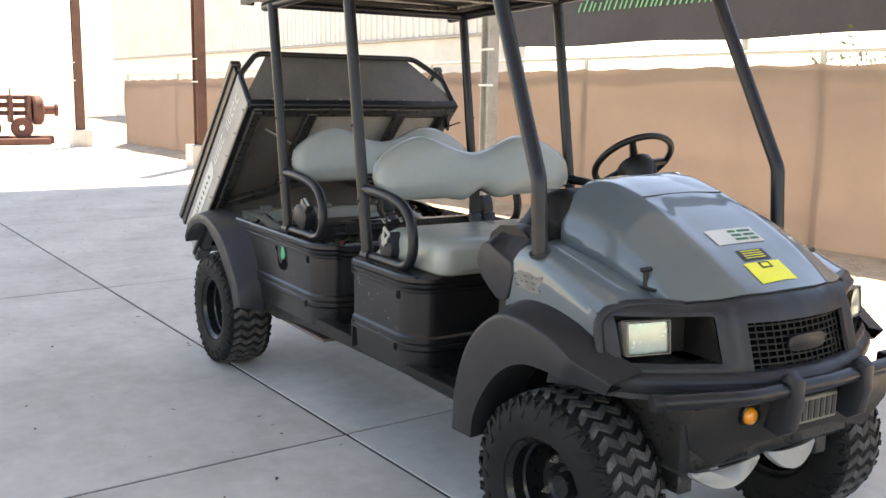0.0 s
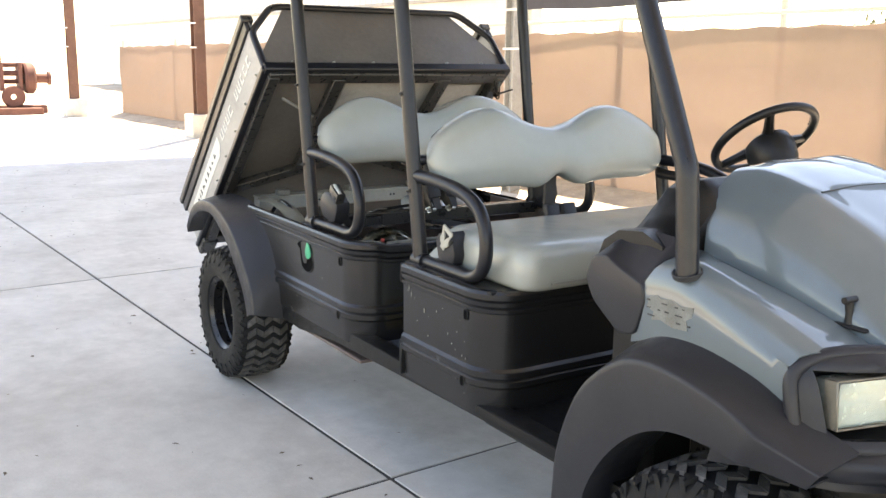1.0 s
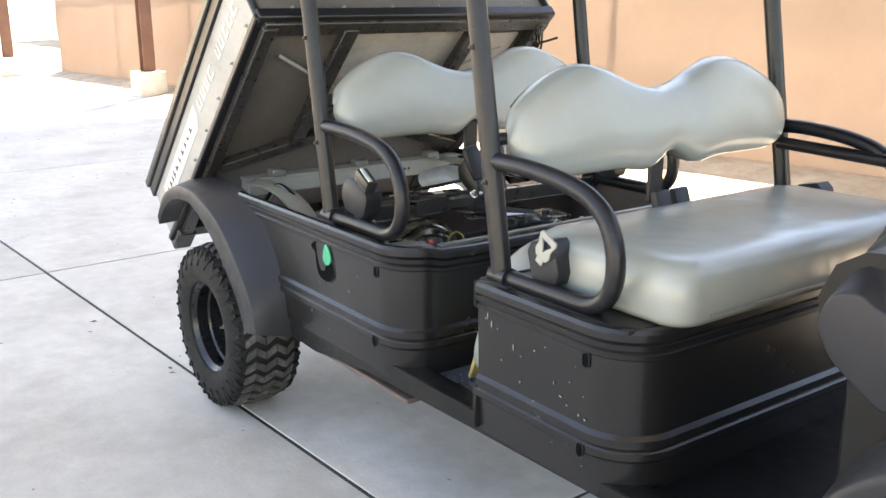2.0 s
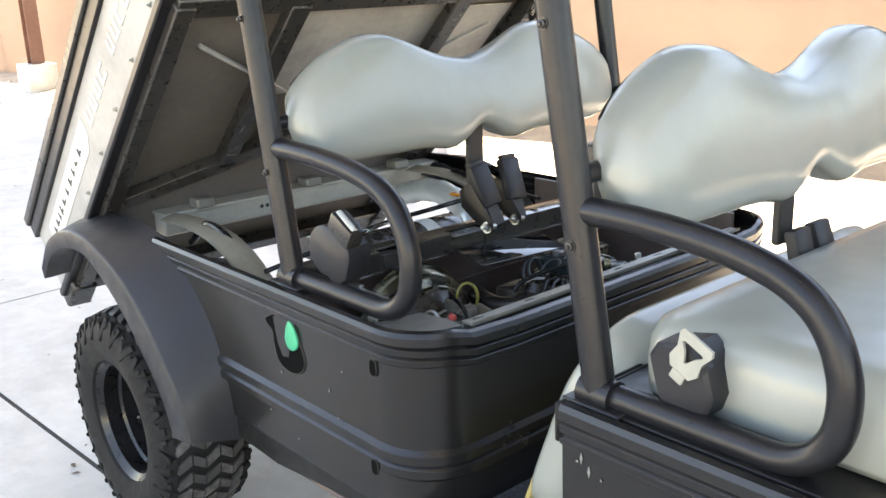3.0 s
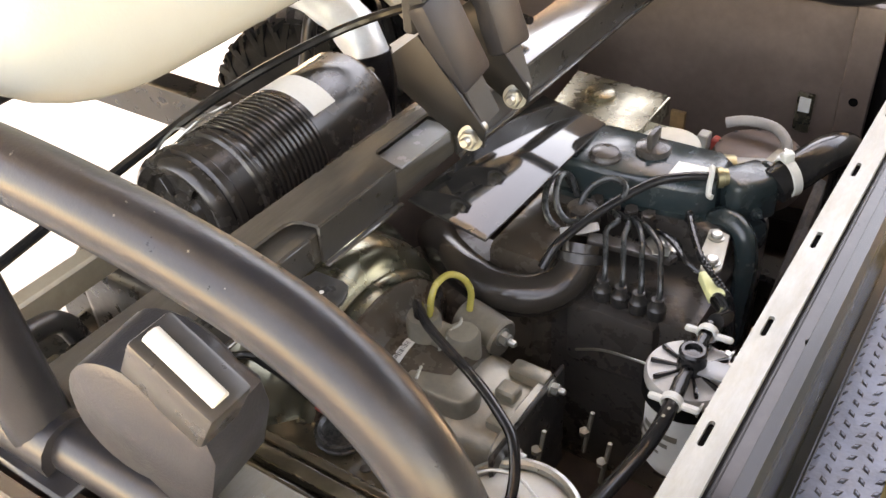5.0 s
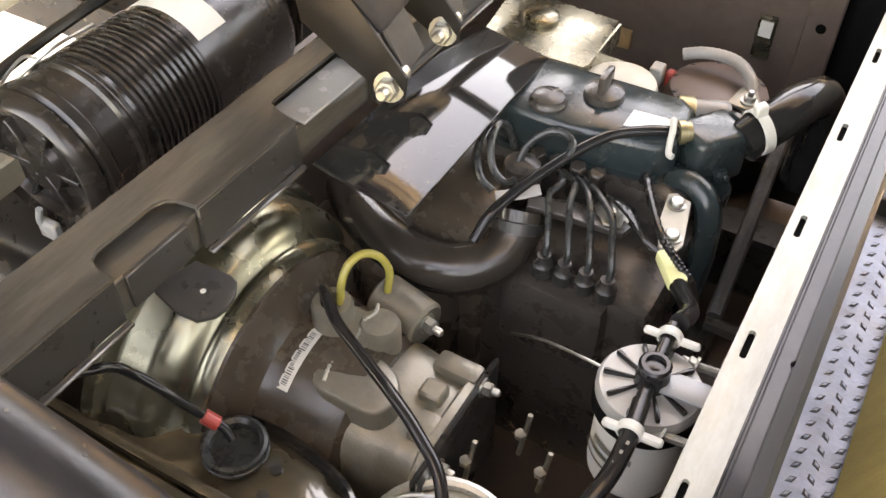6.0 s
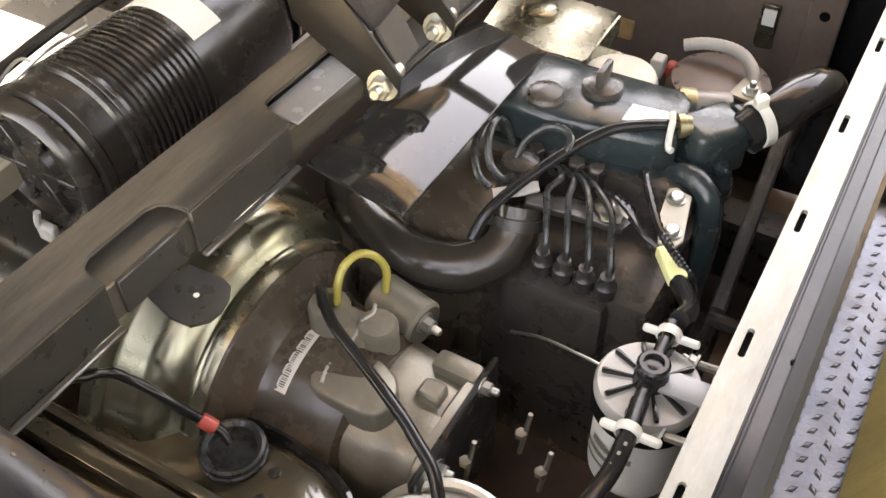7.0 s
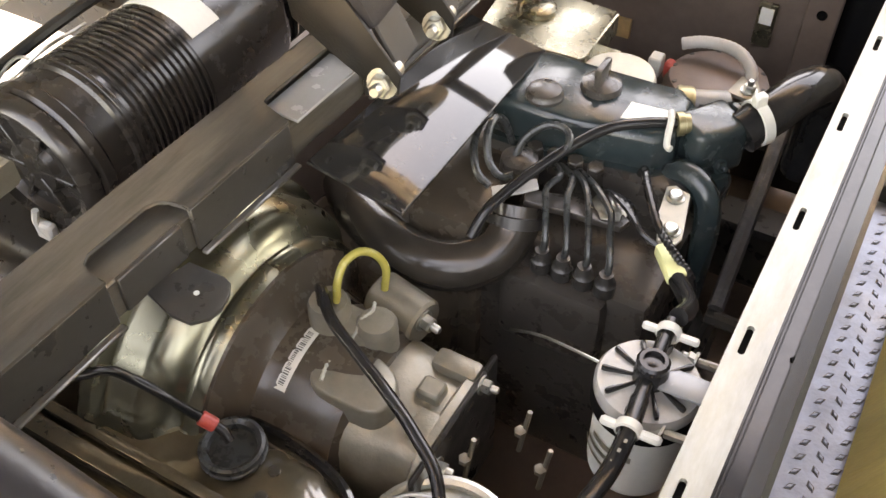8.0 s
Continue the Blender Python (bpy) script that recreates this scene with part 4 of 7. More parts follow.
# ---- roll cage ----
def cage_post(side, x_low, lean, z0=0.835, z1=1.93):
    bm = B()
    y = 0.574 * side
    tube(bm, [(x_low - lean * (z - 0.86), y, z) for z in np.linspace(z0, z1, 6)], 0.0255, 16)
    p = part("cage_post", bm, M["tube"], utv, "black powder-coated cage post")
    bm = B()
    tube(bm, [(x_low - 0.03, y, 0.868), (x_low + 0.03, y, 0.868)], 0.027, 14)
    box(bm, (x_low - 0.05, y - 0.035, 0.852), (x_low + 0.06, y + 0.035, 0.860), 0.003, 1)
    part("foot_plate", bm, M["tube"], p)
    for z in (1.42, 1.10):
        bm = B()
        hexbolt(bm, (x_low - lean * (z - 0.86), y + 0.024 * side, z), (0, side, 0), 0.007, 0.005)
        part("bolt_head", bm, M["black"], p)
    return p


def hip_hoop(side, x_low, lean, reach=0.44):
    """The hoop beside a seat: from the post forward, round and back to the post's foot."""
    y = 0.570 * side
    top = x_low - lean * 0.29
    k = reach / 0.446
    run = [(0.0, 1.150, 0.0), (0.11, 1.149, 0.001), (0.22, 1.140, 0.003), (0.30, 1.126, 0.005), (0.355, 1.108, 0.006), (0.400, 1.079, 0.005), (0.430, 1.037, 0.003), (0.445, 0.985, 0.001),
           (0.440, 0.930, 0.0), (0.412, 0.890, 0.0), (0.365, 0.870, 0.0), (0.30, 0.868, 0.0), (0.18, 0.868, 0.0)]
    pts = spline([(top + u * k, y - side * d, z) for u, z, d in run] + [(x_low - 0.02, y, 0.868)], 5)
    bm = B()
    tube(bm, pts, 0.0218, 18)
    hoop = part("hip_hoop", bm, M["tube"], utv, "bent black tube hip hoop")
    rnd = random.Random(5)
    bm = B()
    for q in range(26):
        u, a, w = rnd.uniform(0.10, 0.40) * k, rnd.uniform(-0.9, 1.6), rnd.uniform(0.0002, 0.0006)
        c = min(pts, key=lambda p: abs(p[0] - top - u) + (9 if p[2] < 1.0 else 0))
        n = Vector((0.25, -side * math.sin(a), math.cos(a))).normalized()
        box(bm, (-w, -w * rnd.choice((1, 1, 3)), 0), (w, w, 0.0004), 0, 1, along(Vector(c) + n * 0.0216, Vector(c) + n))
    tagged(part("dust_specks", bm, M["speck"], hoop, "pale specks and nicks"), kind="stuff")


for sd in (-1, 1):
    cage_post(sd, 0.707, 0.15, z1=1.985)
    cage_post(sd, 1.567, 0.165, z1=2.02)
    hip_hoop(sd, 0.709, 0.15, 0.446)
    hip_hoop(sd, 1.569, 0.165, 0.420)
    bm = B()
    far = 0.035 if sd > 0 else 0.0
    tube(bm, bent([(2.752, 0.577 * sd + far * 0.3, 1.055), (2.722, 0.567 * sd + far, 1.30), (2.44, 0.535 * sd + far, 1.88), (2.353, 0.527 * sd + far, 2.06)], 0.12, 8), 0.0265, 16)
    part("front_post", bm, M["tube"], utv, "black powder-coated windscreen post")
    bm = B()
    tube(bm, [(0.42, 0.565 * sd, 1.978), (1.4, 0.565 * sd, 2.022), (2.40, 0.535 * sd + far, 2.055)], 0.024, 14)
    part("roof_rail", bm, M["tube"], utv, "black roof rail tube")
    bm = B()
    tube(bm, bent([(1.545, 0.545 * sd, 1.10), (1.9, 0.55 * sd, 1.085), (2.2, 0.56 * sd, 1.06), (2.5, 0.57 * sd, 1.0)], 0.2), 0.019, 12)
    if sd > 0:
        part("grab_rail", bm, M["tube"], utv, "black side grab rail")
    else:
        bm.free()
for x, z in ((0.55, 1.985), (1.40, 2.022), (2.40, 2.055)):
    bm = B()
    rod(bm, (x, -0.55, z), (x, 0.55, z), 0.022, 14)
    part("cross_tube", bm, M["tube"], utv, "black cross tube")
for x, z in ((0.655, 1.20), (1.515, 1.20), (0.665, 1.13), (1.525, 1.13)):
    bm = B()
    rod(bm, (x, -0.56, z), (x, 0.56, z), 0.016, 12)
    part("back_tube", bm, M["tube"], utv, "black tube behind the backrest")
bm = B()
rings = []
for x, inset, z in ((0.20, 0.06, 1.999), (0.24, 0.0, 1.996), (1.3, 0.0, 2.046), (2.44, 0.0, 2.082), (2.52, 0.06, 2.078)):
    hw = 0.63 - inset
    rings.append([(x, -hw, z), (x, -hw, z + 0.03), (x, -hw + 0.06, z + 0.055), (x, 0, z + 0.065), (x, hw - 0.06, z + 0.055), (x, hw, z + 0.03), (x, hw, z), (x, hw - 0.03, z), (x, hw - 0.035, z + 0.02), (x, 0, z + 0.03), (x, -hw + 0.035, z + 0.02), (x, -hw + 0.03, z)])
loft(bm, rings)
part("roof_panel", bm, M["plastic"], utv, "black plastic roof panel", 50)
for x in (0.55, 1.0, 1.45, 1.9):
    bm = B()
    z = 1.985 + 0.036 * x
    box(bm, (x, -0.50, z - 0.006), (x + 0.05, 0.50, z + 0.024), 0.006, 1)
    part("roof_bow", bm, M["black"], utv, "roof stiffener")


# ---- seats ----
def backrest(x, z_mid=1.215):
    """A dog-bone bench backrest: two lobes with a waist between them."""
    bm = B()
    rings = []
    N = 46
    for i in range(N + 1):
        u = -1 + 2 * i / N
        y = u * 0.535
        lobe = math.exp(-((abs(u) - 0.52) / 0.30) ** 2)
        top = 1.290 + 0.080 * lobe
        bot = 1.098 + (0.034 * math.exp(-(u / 0.10) ** 2)) - 0.012 * math.exp(-((abs(u) - 0.2) / 0.1) ** 2)
        e = max(0.0, (abs(u) - 0.70) / 0.30)
        rnd = math.sqrt(max(0.0, 1 - e ** 2.4))
        c, hz = (top + bot) / 2, (top - bot) / 2 * (0.06 + 0.94 * rnd)
        hx = 0.068 * (0.10 + 0.90 * rnd) * (0.92 + 0.08 * lobe)
        ring = []
        for k in range(24):
            a = k * math.tau / 24
            ca, sa = math.cos(a), math.sin(a)
            px = math.copysign(abs(ca) ** 0.62, ca) * hx
            pz = math.copysign(abs(sa) ** 0.62, sa) * hz
            ring.append((x + px - (c + pz - z_mid) * 0.22, y, c + pz))
        rings.append(ring)
    loft(bm, rings)
    b = part("backrest", bm, M["vinyl"], utv, "sage grey vinyl bench backrest with two lobes", 80)
    bm = B()
    loop = []
    for i in range(N + 1):
        r = rings[i]
        p = Vector(r[6]).lerp(Vector(r[9]), 0.75)
        loop.append(Vector((p.x - 0.004, p.y, p.z + 0.003)))
    tube(bm, loop[2:-2], 0.004, 6)
    part("piping", bm, M["piping"], b, "dark piping seam")
    bm = B()
    box(bm, (x - 0.085, -0.46, 1.12), (x - 0.045, 0.46, 1.25), 0.012, 2)
    part("back_board", bm, M["plastic"], b, "black backing board")
    for y in (-0.42, 0.42):
        bm = B()
        box(bm, (x - 0.12, y - 0.025, 1.13), (x - 0.075, y + 0.025, 1.22), 0.004, 1)
        part("back_bracket", bm, M["black"], b)
    return b


backrest(1.535)
backrest(0.665)
for bx_, bz_ in ((0.690, 1.0), (1.540, 1.0)):
    bm = B()
    box(bm, (bx_ - 0.012, -0.030, bz_ - 0.02), (bx_ + 0.006, 0.022, bz_ + 0.13), 0.004, 1)
    part("belt_strap", bm, M["ink"], utv, "black strap below the backrest")


def cushion(name, m, lx, ly, h, label, r=0.09, par=None):
    bm = B()
    rings = []
    prof = [(0.0, -0.008), (0.10, -0.001), (0.45, 0.0), (0.70, -0.003), (0.86, -0.012), (0.95, -0.030), (0.99, -0.055), (1.0, -0.085)]
    for f, ins in prof:
        hx, hy = lx / 2 + ins, ly / 2 + ins
        ring = []
        for cx, cy, a0 in ((hx - r, hy - r, 0), (-hx + r, hy - r, 90), (-hx + r, -hy + r, 180), (hx - r, -hy + r, 270)):
            for k in range(9):
                a = radians(a0 + 90 * k / 8)
                bulge = 0.010 * (1 - abs(cy + r * math.sin(a)) / hy) if f > 0.9 else 0.0
                ring.append(m @ Vector((cx + r * math.cos(a), cy + r * math.sin(a), f * h + bulge)))
        rings.append(ring)
    loft(bm, rings)
    return part(name, bm, M["vinyl"], par or utv, label, 70)


cushion("seat_cushion", move(1.835, 0, 0.858), 0.50, 1.05, 0.135, "sage grey vinyl bench seat cushion", 0.065)
# the lifted-out rear cushion stands on edge in the foot space, leaning on the front seat box
lean_m = move(1.372, 0.04, 0.695) @ Matrix.Rotation(radians(111), 4, 'Y')
stored = thing("seat_cushion", "sage grey rear seat cushion stood on edge between the boxes", "seat cushion", (1.40, 0.04, 0.4655))
bpy.context.view_layer.update()
cushion("cushion_pad", lean_m, 0.48, 1.06, 0.11, "", 0.145, stored)
bm = B()
box(bm, (0.120, -0.50, -0.014), (0.238, 0.50, -0.001), 0.003, 1, lean_m)
part("base_board", bm, M["plyboard"], stored, "yellowish plywood base board")
bm = B()
tube(bm, [Vector(p) for p in ((2.088, -0.43, 0.878), (2.092, 0.0, 0.878), (2.088, 0.43, 0.878))], 0.004, 6)
part("seat_trim", bm, M["galv"], utv, "pale seat base trim")


# ---- cargo bed, tipped up ----
ANG = radians(43.5)
bed_m = Matrix.Translation((-0.605, 0, 0.572)) @ Matrix.Rotation(-ANG, 4, 'Y')     # x runs up the tipped floor, z away from its underside
bed = new("cargo_bed")
bed.parent = utv
tagged(bed, "tipped-up steel cargo bed with its underside showing")
BL, BW, BH = 1.335, 0.645, 0.27


def bed_part(name, bm, m, label=""):
    bmesh.ops.transform(bm, matrix=bed_m, verts=bm.verts[:])
    return part(name, bm, m, bed, label)


bm = B()
box(bm, (0, -BW + 0.01, 0.0), (BL, BW - 0.01, 0.012), 0.003, 1)
bed_part("bed_floor", bm, M["under"], "dusty steel bed underside")
for sy in (-1, 1):
    bm = B()
    y = sy * BW
    box(bm, (-0.02, min(y, y - sy * 0.018), -0.012), (BL, max(y, y - sy * 0.018), BH), 0.004, 1)
    side = bed_part("bed_side", bm, M["bedgrey"], "grey steel bed side with a black edge rail")
    bm = B()
    box(bm, (-0.04, min(y + sy * 0.022, y - sy * 0.035), BH - 0.012), (BL + 0.01, max(y + sy * 0.022, y - sy * 0.035), BH + 0.026), 0.006, 1)
    bed_part("edge_rail", bm, M["black"], "black bed edge rail")
    bm = B()
    box(bm, (-0.035, min(y + sy * 0.012, y - sy * 0.01), BH - 0.062), (BL + 0.005, max(y + sy * 0.012, y - sy * 0.01), BH - 0.012), 0.004, 1)
    bed_part("rail_gasket", bm, M["tube"], "black strip below the rail")
    bm = B()
    box(bm, (-0.03, min(y + sy * 0.010, y - sy * 0.03), -0.03), (BL + 0.01, max(y + sy * 0.010, y - sy * 0.03), -0.004), 0.005, 1)
    bed_part("edge_rail", bm, M["tube"], "black bed edge rail")
    if sy < 0:
        bm = B()
        prism(bm, [(0.10, 0.075), (0.62, 0.075), (0.66, 0.11), (0.66, 0.165), (0.10, 0.165)], 0.002, move(0, y - 0.0022, 0) @ XZ)
        bed_part("side_decal", bm, M["label"], "white lettered decal strip")
        rnd = random.Random(3)
        bm = B()
        u = 0.14
        while u < 0.60:
            w = rnd.uniform(0.02, 0.04)
            h = rnd.uniform(0.012, 0.034)
            box(bm, (u, y - 0.0032, 0.122 - h / 2), (u + w * 0.35, y - 0.0020, 0.122 + h / 2))
            box(bm, (u + w * 0.35, y - 0.0032, 0.112), (u + w * 0.8, y - 0.0020, 0.120))
            u += w + rnd.uniform(0.006, 0.03)
        tagged(bed_part("decal_lettering", bm, M["ink"], "dark lettering marks"), kind="stuff")
        bm = B()
        u = 0.70
        while u < 1.22:
            w = rnd.uniform(0.03, 0.05)
            if not 0.93 < u < 0.97:
                box(bm, (u, y - 0.0022, 0.100), (u + w * 0.22, y + 0.001, 0.150))
                box(bm, (u, y - 0.0020, 0.100), (u + w, y + 0.001, 0.110))
                if rnd.random() < 0.6:
                    box(bm, (u, y - 0.0021, 0.140), (u + w * 0.9, y + 0.001, 0.150))
                else:
                    box(bm, (u + w * 0.7, y - 0.0021, 0.112), (u + w * 0.92, y + 0.001, 0.150))
            u += w + 0.018
        tagged(bed_part("embossed_lettering", bm, M["label"], "pale worn lettering marks"), kind="stuff")
    for k in range(7):
        bm = B()
        hexbolt(bm, (0.12 + k * 0.19, y + sy * 0.001, 0.018), (0, sy, 0), 0.005, 0.004)
        bed_part("side_bolt", bm, M["bolt"])
# frame under the floor
for y in (-0.60, 0.60):
    bm = B()
    w = 0.025 if abs(y) > 0.5 else 0.03
    box(bm, (0.02, y - w, -0.055), (BL - 0.02, y + w, -0.002), 0.004, 1)
    bed_part("bed_runner", bm, M["black"], "black steel bed runner")
for x in (0.05, BL - 0.03):
    bm = B()
    box(bm, (x - 0.03, -0.62, -0.048), (x + 0.03, 0.62, -0.003), 0.004, 1)
    bed_part("cross_rib", bm, M["black"], "black steel cross rib")
bm = B()
box(bm, (0.90, -0.22, -0.012), (1.25, 0.28, -0.004), 0.002, 1)
box(bm, (0.92, 0.30, -0.010), (1.22, 0.55, -0.004), 0.002, 1)
bed_part("heat_shield", bm, M["bedgrey"], "pale heat shield plate")
for q in ((0.62, -0.28, 1.30, -0.28), (0.62, 0.28, 1.30, 0.28), (0.51, -0.57, 0.74, -0.02), (0.51, 0.57, 0.74, 0.02)):
    bm = B()
    a, b = Vector((q[0], q[1], -0.035)), Vector((q[2], q[3], -0.035))
    L = (b - a).length
    box(bm, (0, -0.03, -0.018), (L, 0.03, 0.018), 0.004, 1, Matrix.Translation(a) @ Matrix.Rotation(math.atan2(b.y - a.y, b.x - a.x), 4, 'Z'))
    bed_part("floor_brace", bm, M["black"], "black floor brace")
for sy in (-1, 1):
    bm = B()
    a, b = Vector((1.14, sy * 0.50, -0.012)), Vector((0.84, sy * 0.05, -0.012))
    L = (b - a).length
    box(bm, (0, -0.005, -0.008), (L, 0.005, 0.006), 0.002, 1, Matrix.Translation(a) @ Matrix.Rotation(math.atan2(b.y - a.y, b.x - a.x), 4, 'Z'))
    bed_part("pressed_rib", bm, M["bedgrey"], "pale pressed rib")
# headboard and its hoop
bm = B()
prism(bm, [(-0.63, 0.0), (0.63, 0.0), (0.63, 0.07), (0.45, 0.345), (-0.45, 0.345), (-0.63, 0.07)], 0.014, move(BL - 0.016, 0, 0.0) @ YZ, 0.002)
bed_part("headboard", bm, M["under"], "dusty brown-grey steel headboard")
bm = B()
tube(bm, bent([(BL, -0.635, -0.01), (BL, -0.635, 0.20), (BL, -0.50, 0.36), (BL, 0.50, 0.36), (BL, 0.635, 0.20), (BL, 0.635, -0.01)], 0.10, 8), 0.016, 14)
bed_part("headboard_hoop", bm, M["tube"], "black tube hoop round the headboard")
bm = B()
box(bm, (BL - 0.01, -0.645, -0.035), (BL + 0.022, 0.645, 0.008), 0.005, 1)
bed_part("front_edge", bm, M["tube"], "black front edge bar")
for k in range(6):
    bm = B()
    hexbolt(bm, (BL + 0.0, -0.5 + k * 0.2, 0.022), (1, 0, 0), 0.006, 0.005)
    bed_part("edge_bolt", bm, M["bolt"])
bm = B()
for q in range(3):
    tube(bm, spline([(BL - 0.02, 0.56 + 0.02 * q, -0.03), (BL - 0.10, 0.60, -0.07 - 0.02 * q), (BL - 0.16, 0.63 + 0.01 * q, -0.04), (BL - 0.05, 0.66, -0.10)], 5), 0.005, 6)
bed_part("loose_cables", bm, M["hose"], "loose black cables and latch rod")
for sy in (-1, 1):
    bm = B()
    box(bm, (-0.06, sy * 0.60 - 0.04, -0.06), (0.06, sy * 0.60 + 0.04, 0.02), 0.008, 1)
    bed_part("hinge_block", bm, M["black"], "black hinge block")


# ---- front body ----
def interp(table, x):
    if x <= table[0][0]:
        return table[0][1]
    for (a, va), (b, vb) in zip(table, table[1:]):
        if x <= b:
            t = (x - a) / (b - a)
            return va + (vb - va) * t
    return table[-1][1]


HOOD_MID = [(2.52, 1.262), (2.57, 1.284), (2.63, 1.286), (2.70, 1.272), (2.78, 1.248), (2.95, 1.176), (3.10, 1.100), (3.20, 1.040), (3.29, 0.985)]
HOOD_CREASE = [(2.55, 1.105), (2.70, 1.072), (2.90, 1.030), (3.05, 0.990), (3.20, 0.935), (3.29, 0.91)]
TOPX = [(0.0, 3.280), (0.12, 3.272), (0.22, 3.248), (0.32, 3.205), (0.42, 3.155), (0.52, 3.100), (0.57, 3.062), (0.60, 3.02)]
TOPZ = [(0.0, 0.990), (0.20, 0.985), (0.28, 0.972), (0.36, 0.968), (0.46, 0.972), (0.53, 0.966), (0.57, 0.952), (0.60, 0.925)]
hood_front = [(0.0, 3.285), (0.12, 3.277), (0.22, 3.253), (0.32, 3.210), (0.40, 3.170)]


def hood_back(y):
    return 2.545 + 0.095 * (abs(y) / 0.40) ** 3


def dome(x, y):
    a = abs(y)
    mid, low = interp(HOOD_MID, x), interp(HOOD_CREASE, x)
    p = 2.3 + 0.9 * min(1.0, max(0.0, (x - 2.6) / 0.3))
    f = max(0.0, 1 - (a / 0.400) ** p) ** 0.52
    return low + (mid - low) * f + 0.007 * math.exp(-((a - 0.20) / 0.04) ** 2)


def hood_z(x, y):
    x1 = interp(hood_front, abs(y))
    w = min(1.0, max(0.0, (x - x1 + 0.22) / 0.22)) ** 2
    return dome(x, y) - w * (dome(x1, y) - interp(TOPZ, abs(y)) - 0.004)


bm = B()
g = []
NX, NY = 30, 64
for j in range(NY + 1):
    y = 0.40 * math.sin(math.pi / 2 * (2 * j / NY - 1))
    row = []
    x0 = hood_back(y)
    x1 = interp(hood_front, abs(y))
    for i in range(NX + 1):
        x = x0 + (x1 - x0) * i / NX
        row.append(bm.verts.new((x, y, hood_z(x, y))))
    g.append(row)
for j in (0, -1):
    s = 1 if j else -1
    skirt = [bm.verts.new(v.co + Vector((0, 0.002 * s, -0.034))) for v in g[j]]
    g = g + [skirt] if j else [skirt] + g
for j in range(NY + 2):
    for i in range(NX):
        bm.faces.new((g[j][i], g[j][i + 1], g[j + 1][i + 1], g[j + 1][i]))
thicken(bm, 0.005)
hood = part("hood", bm, M["paint"], utv, "glossy sage grey hood with raised edges", 60)
bm = B()
for y0, y1, x in ((-0.19, 0.19, 2.80),):
    tube(bm, [(x + 0.02 * (y / 0.3) ** 2, y, hood_z(x, y) - 0.0005) for y in np.linspace(y0, y1, 17)], 0.002, 6)
part("hood_seam", bm, M["ink"], hood, "dark seam")
bm = B()
loft(bm, [[(x, y + 0.15, hood_z(x, y + 0.15) - 0.004 + h * math.cos(y / 0.15 * math.pi / 2) ** 2) for y in np.linspace(-0.15, 0.15, 17)] for x, h in ((2.50, 0.008), (2.55, 0.016), (2.62, 0.018), (2.70, 0.012), (2.78, 0.004), (2.82, 0.0))], closed=False)
thicken(bm, 0.004)
part("instrument_cowl", bm, M["paint"], utv, "raised instrument cowl", 60)


def hood_patch(name, x0, x1, y0, y1, material, label, lift=0.0025, skew=0.0, par=None):
    bm = B()
    nx, ny = 6, 8
    v = [[None] * (ny + 1) for _ in range(nx + 1)]
    for i in range(nx + 1):
        for j in range(ny + 1):
            x = x0 + (x1 - x0) * i / nx
            y = y0 + (y1 - y0) * j / ny + skew * (x - x0)
            v[i][j] = bm.verts.new((x, y, hood_z(x, y) + lift))
    for i in range(nx):
        for j in range(ny):
            bm.faces.new((v[i][j], v[i + 1][j], v[i + 1][j + 1], v[i][j + 1]))
    return part(name, bm, material, par or hood, label, 80)


hood_patch("warning_label", 3.172, 3.252, -0.105, 0.060, M["yellow"], "bright yellow warning label")
hood_patch("label_header", 3.120, 3.164, -0.085, 0.040, M["ink"], "black label header")
for k in range(4):
    hood_patch("header_line", 3.126 + 0.009 * k, 3.129 + 0.009 * k, -0.07, 0.02, M["yellow"], "yellow text line", 0.0038)
hood_patch("label_sketch", 3.175, 3.20, -0.045, 0.005, M["ink"], "black mark", 0.0038)
hood_patch("label_sketch", 3.180, 3.195, -0.036, -0.004, M["yellow"], "yellow mark", 0.0045)
hood_patch("white_label", 3.020, 3.090, -0.125, 0.095, M["label"], "white printed label")
for k in range(3):
    hood_patch("text_bar", 3.030 + 0.019 * k, 3.041 + 0.019 * k, -0.030, 0.080, M["script"], "dark text bar", 0.0038)
    hood_patch("text_gap", 3.030 + 0.019 * k, 3.041 + 0.019 * k, 0.005 + 0.012 * k, 0.013 + 0.012 * k, M["label"], "pale gap", 0.0045)

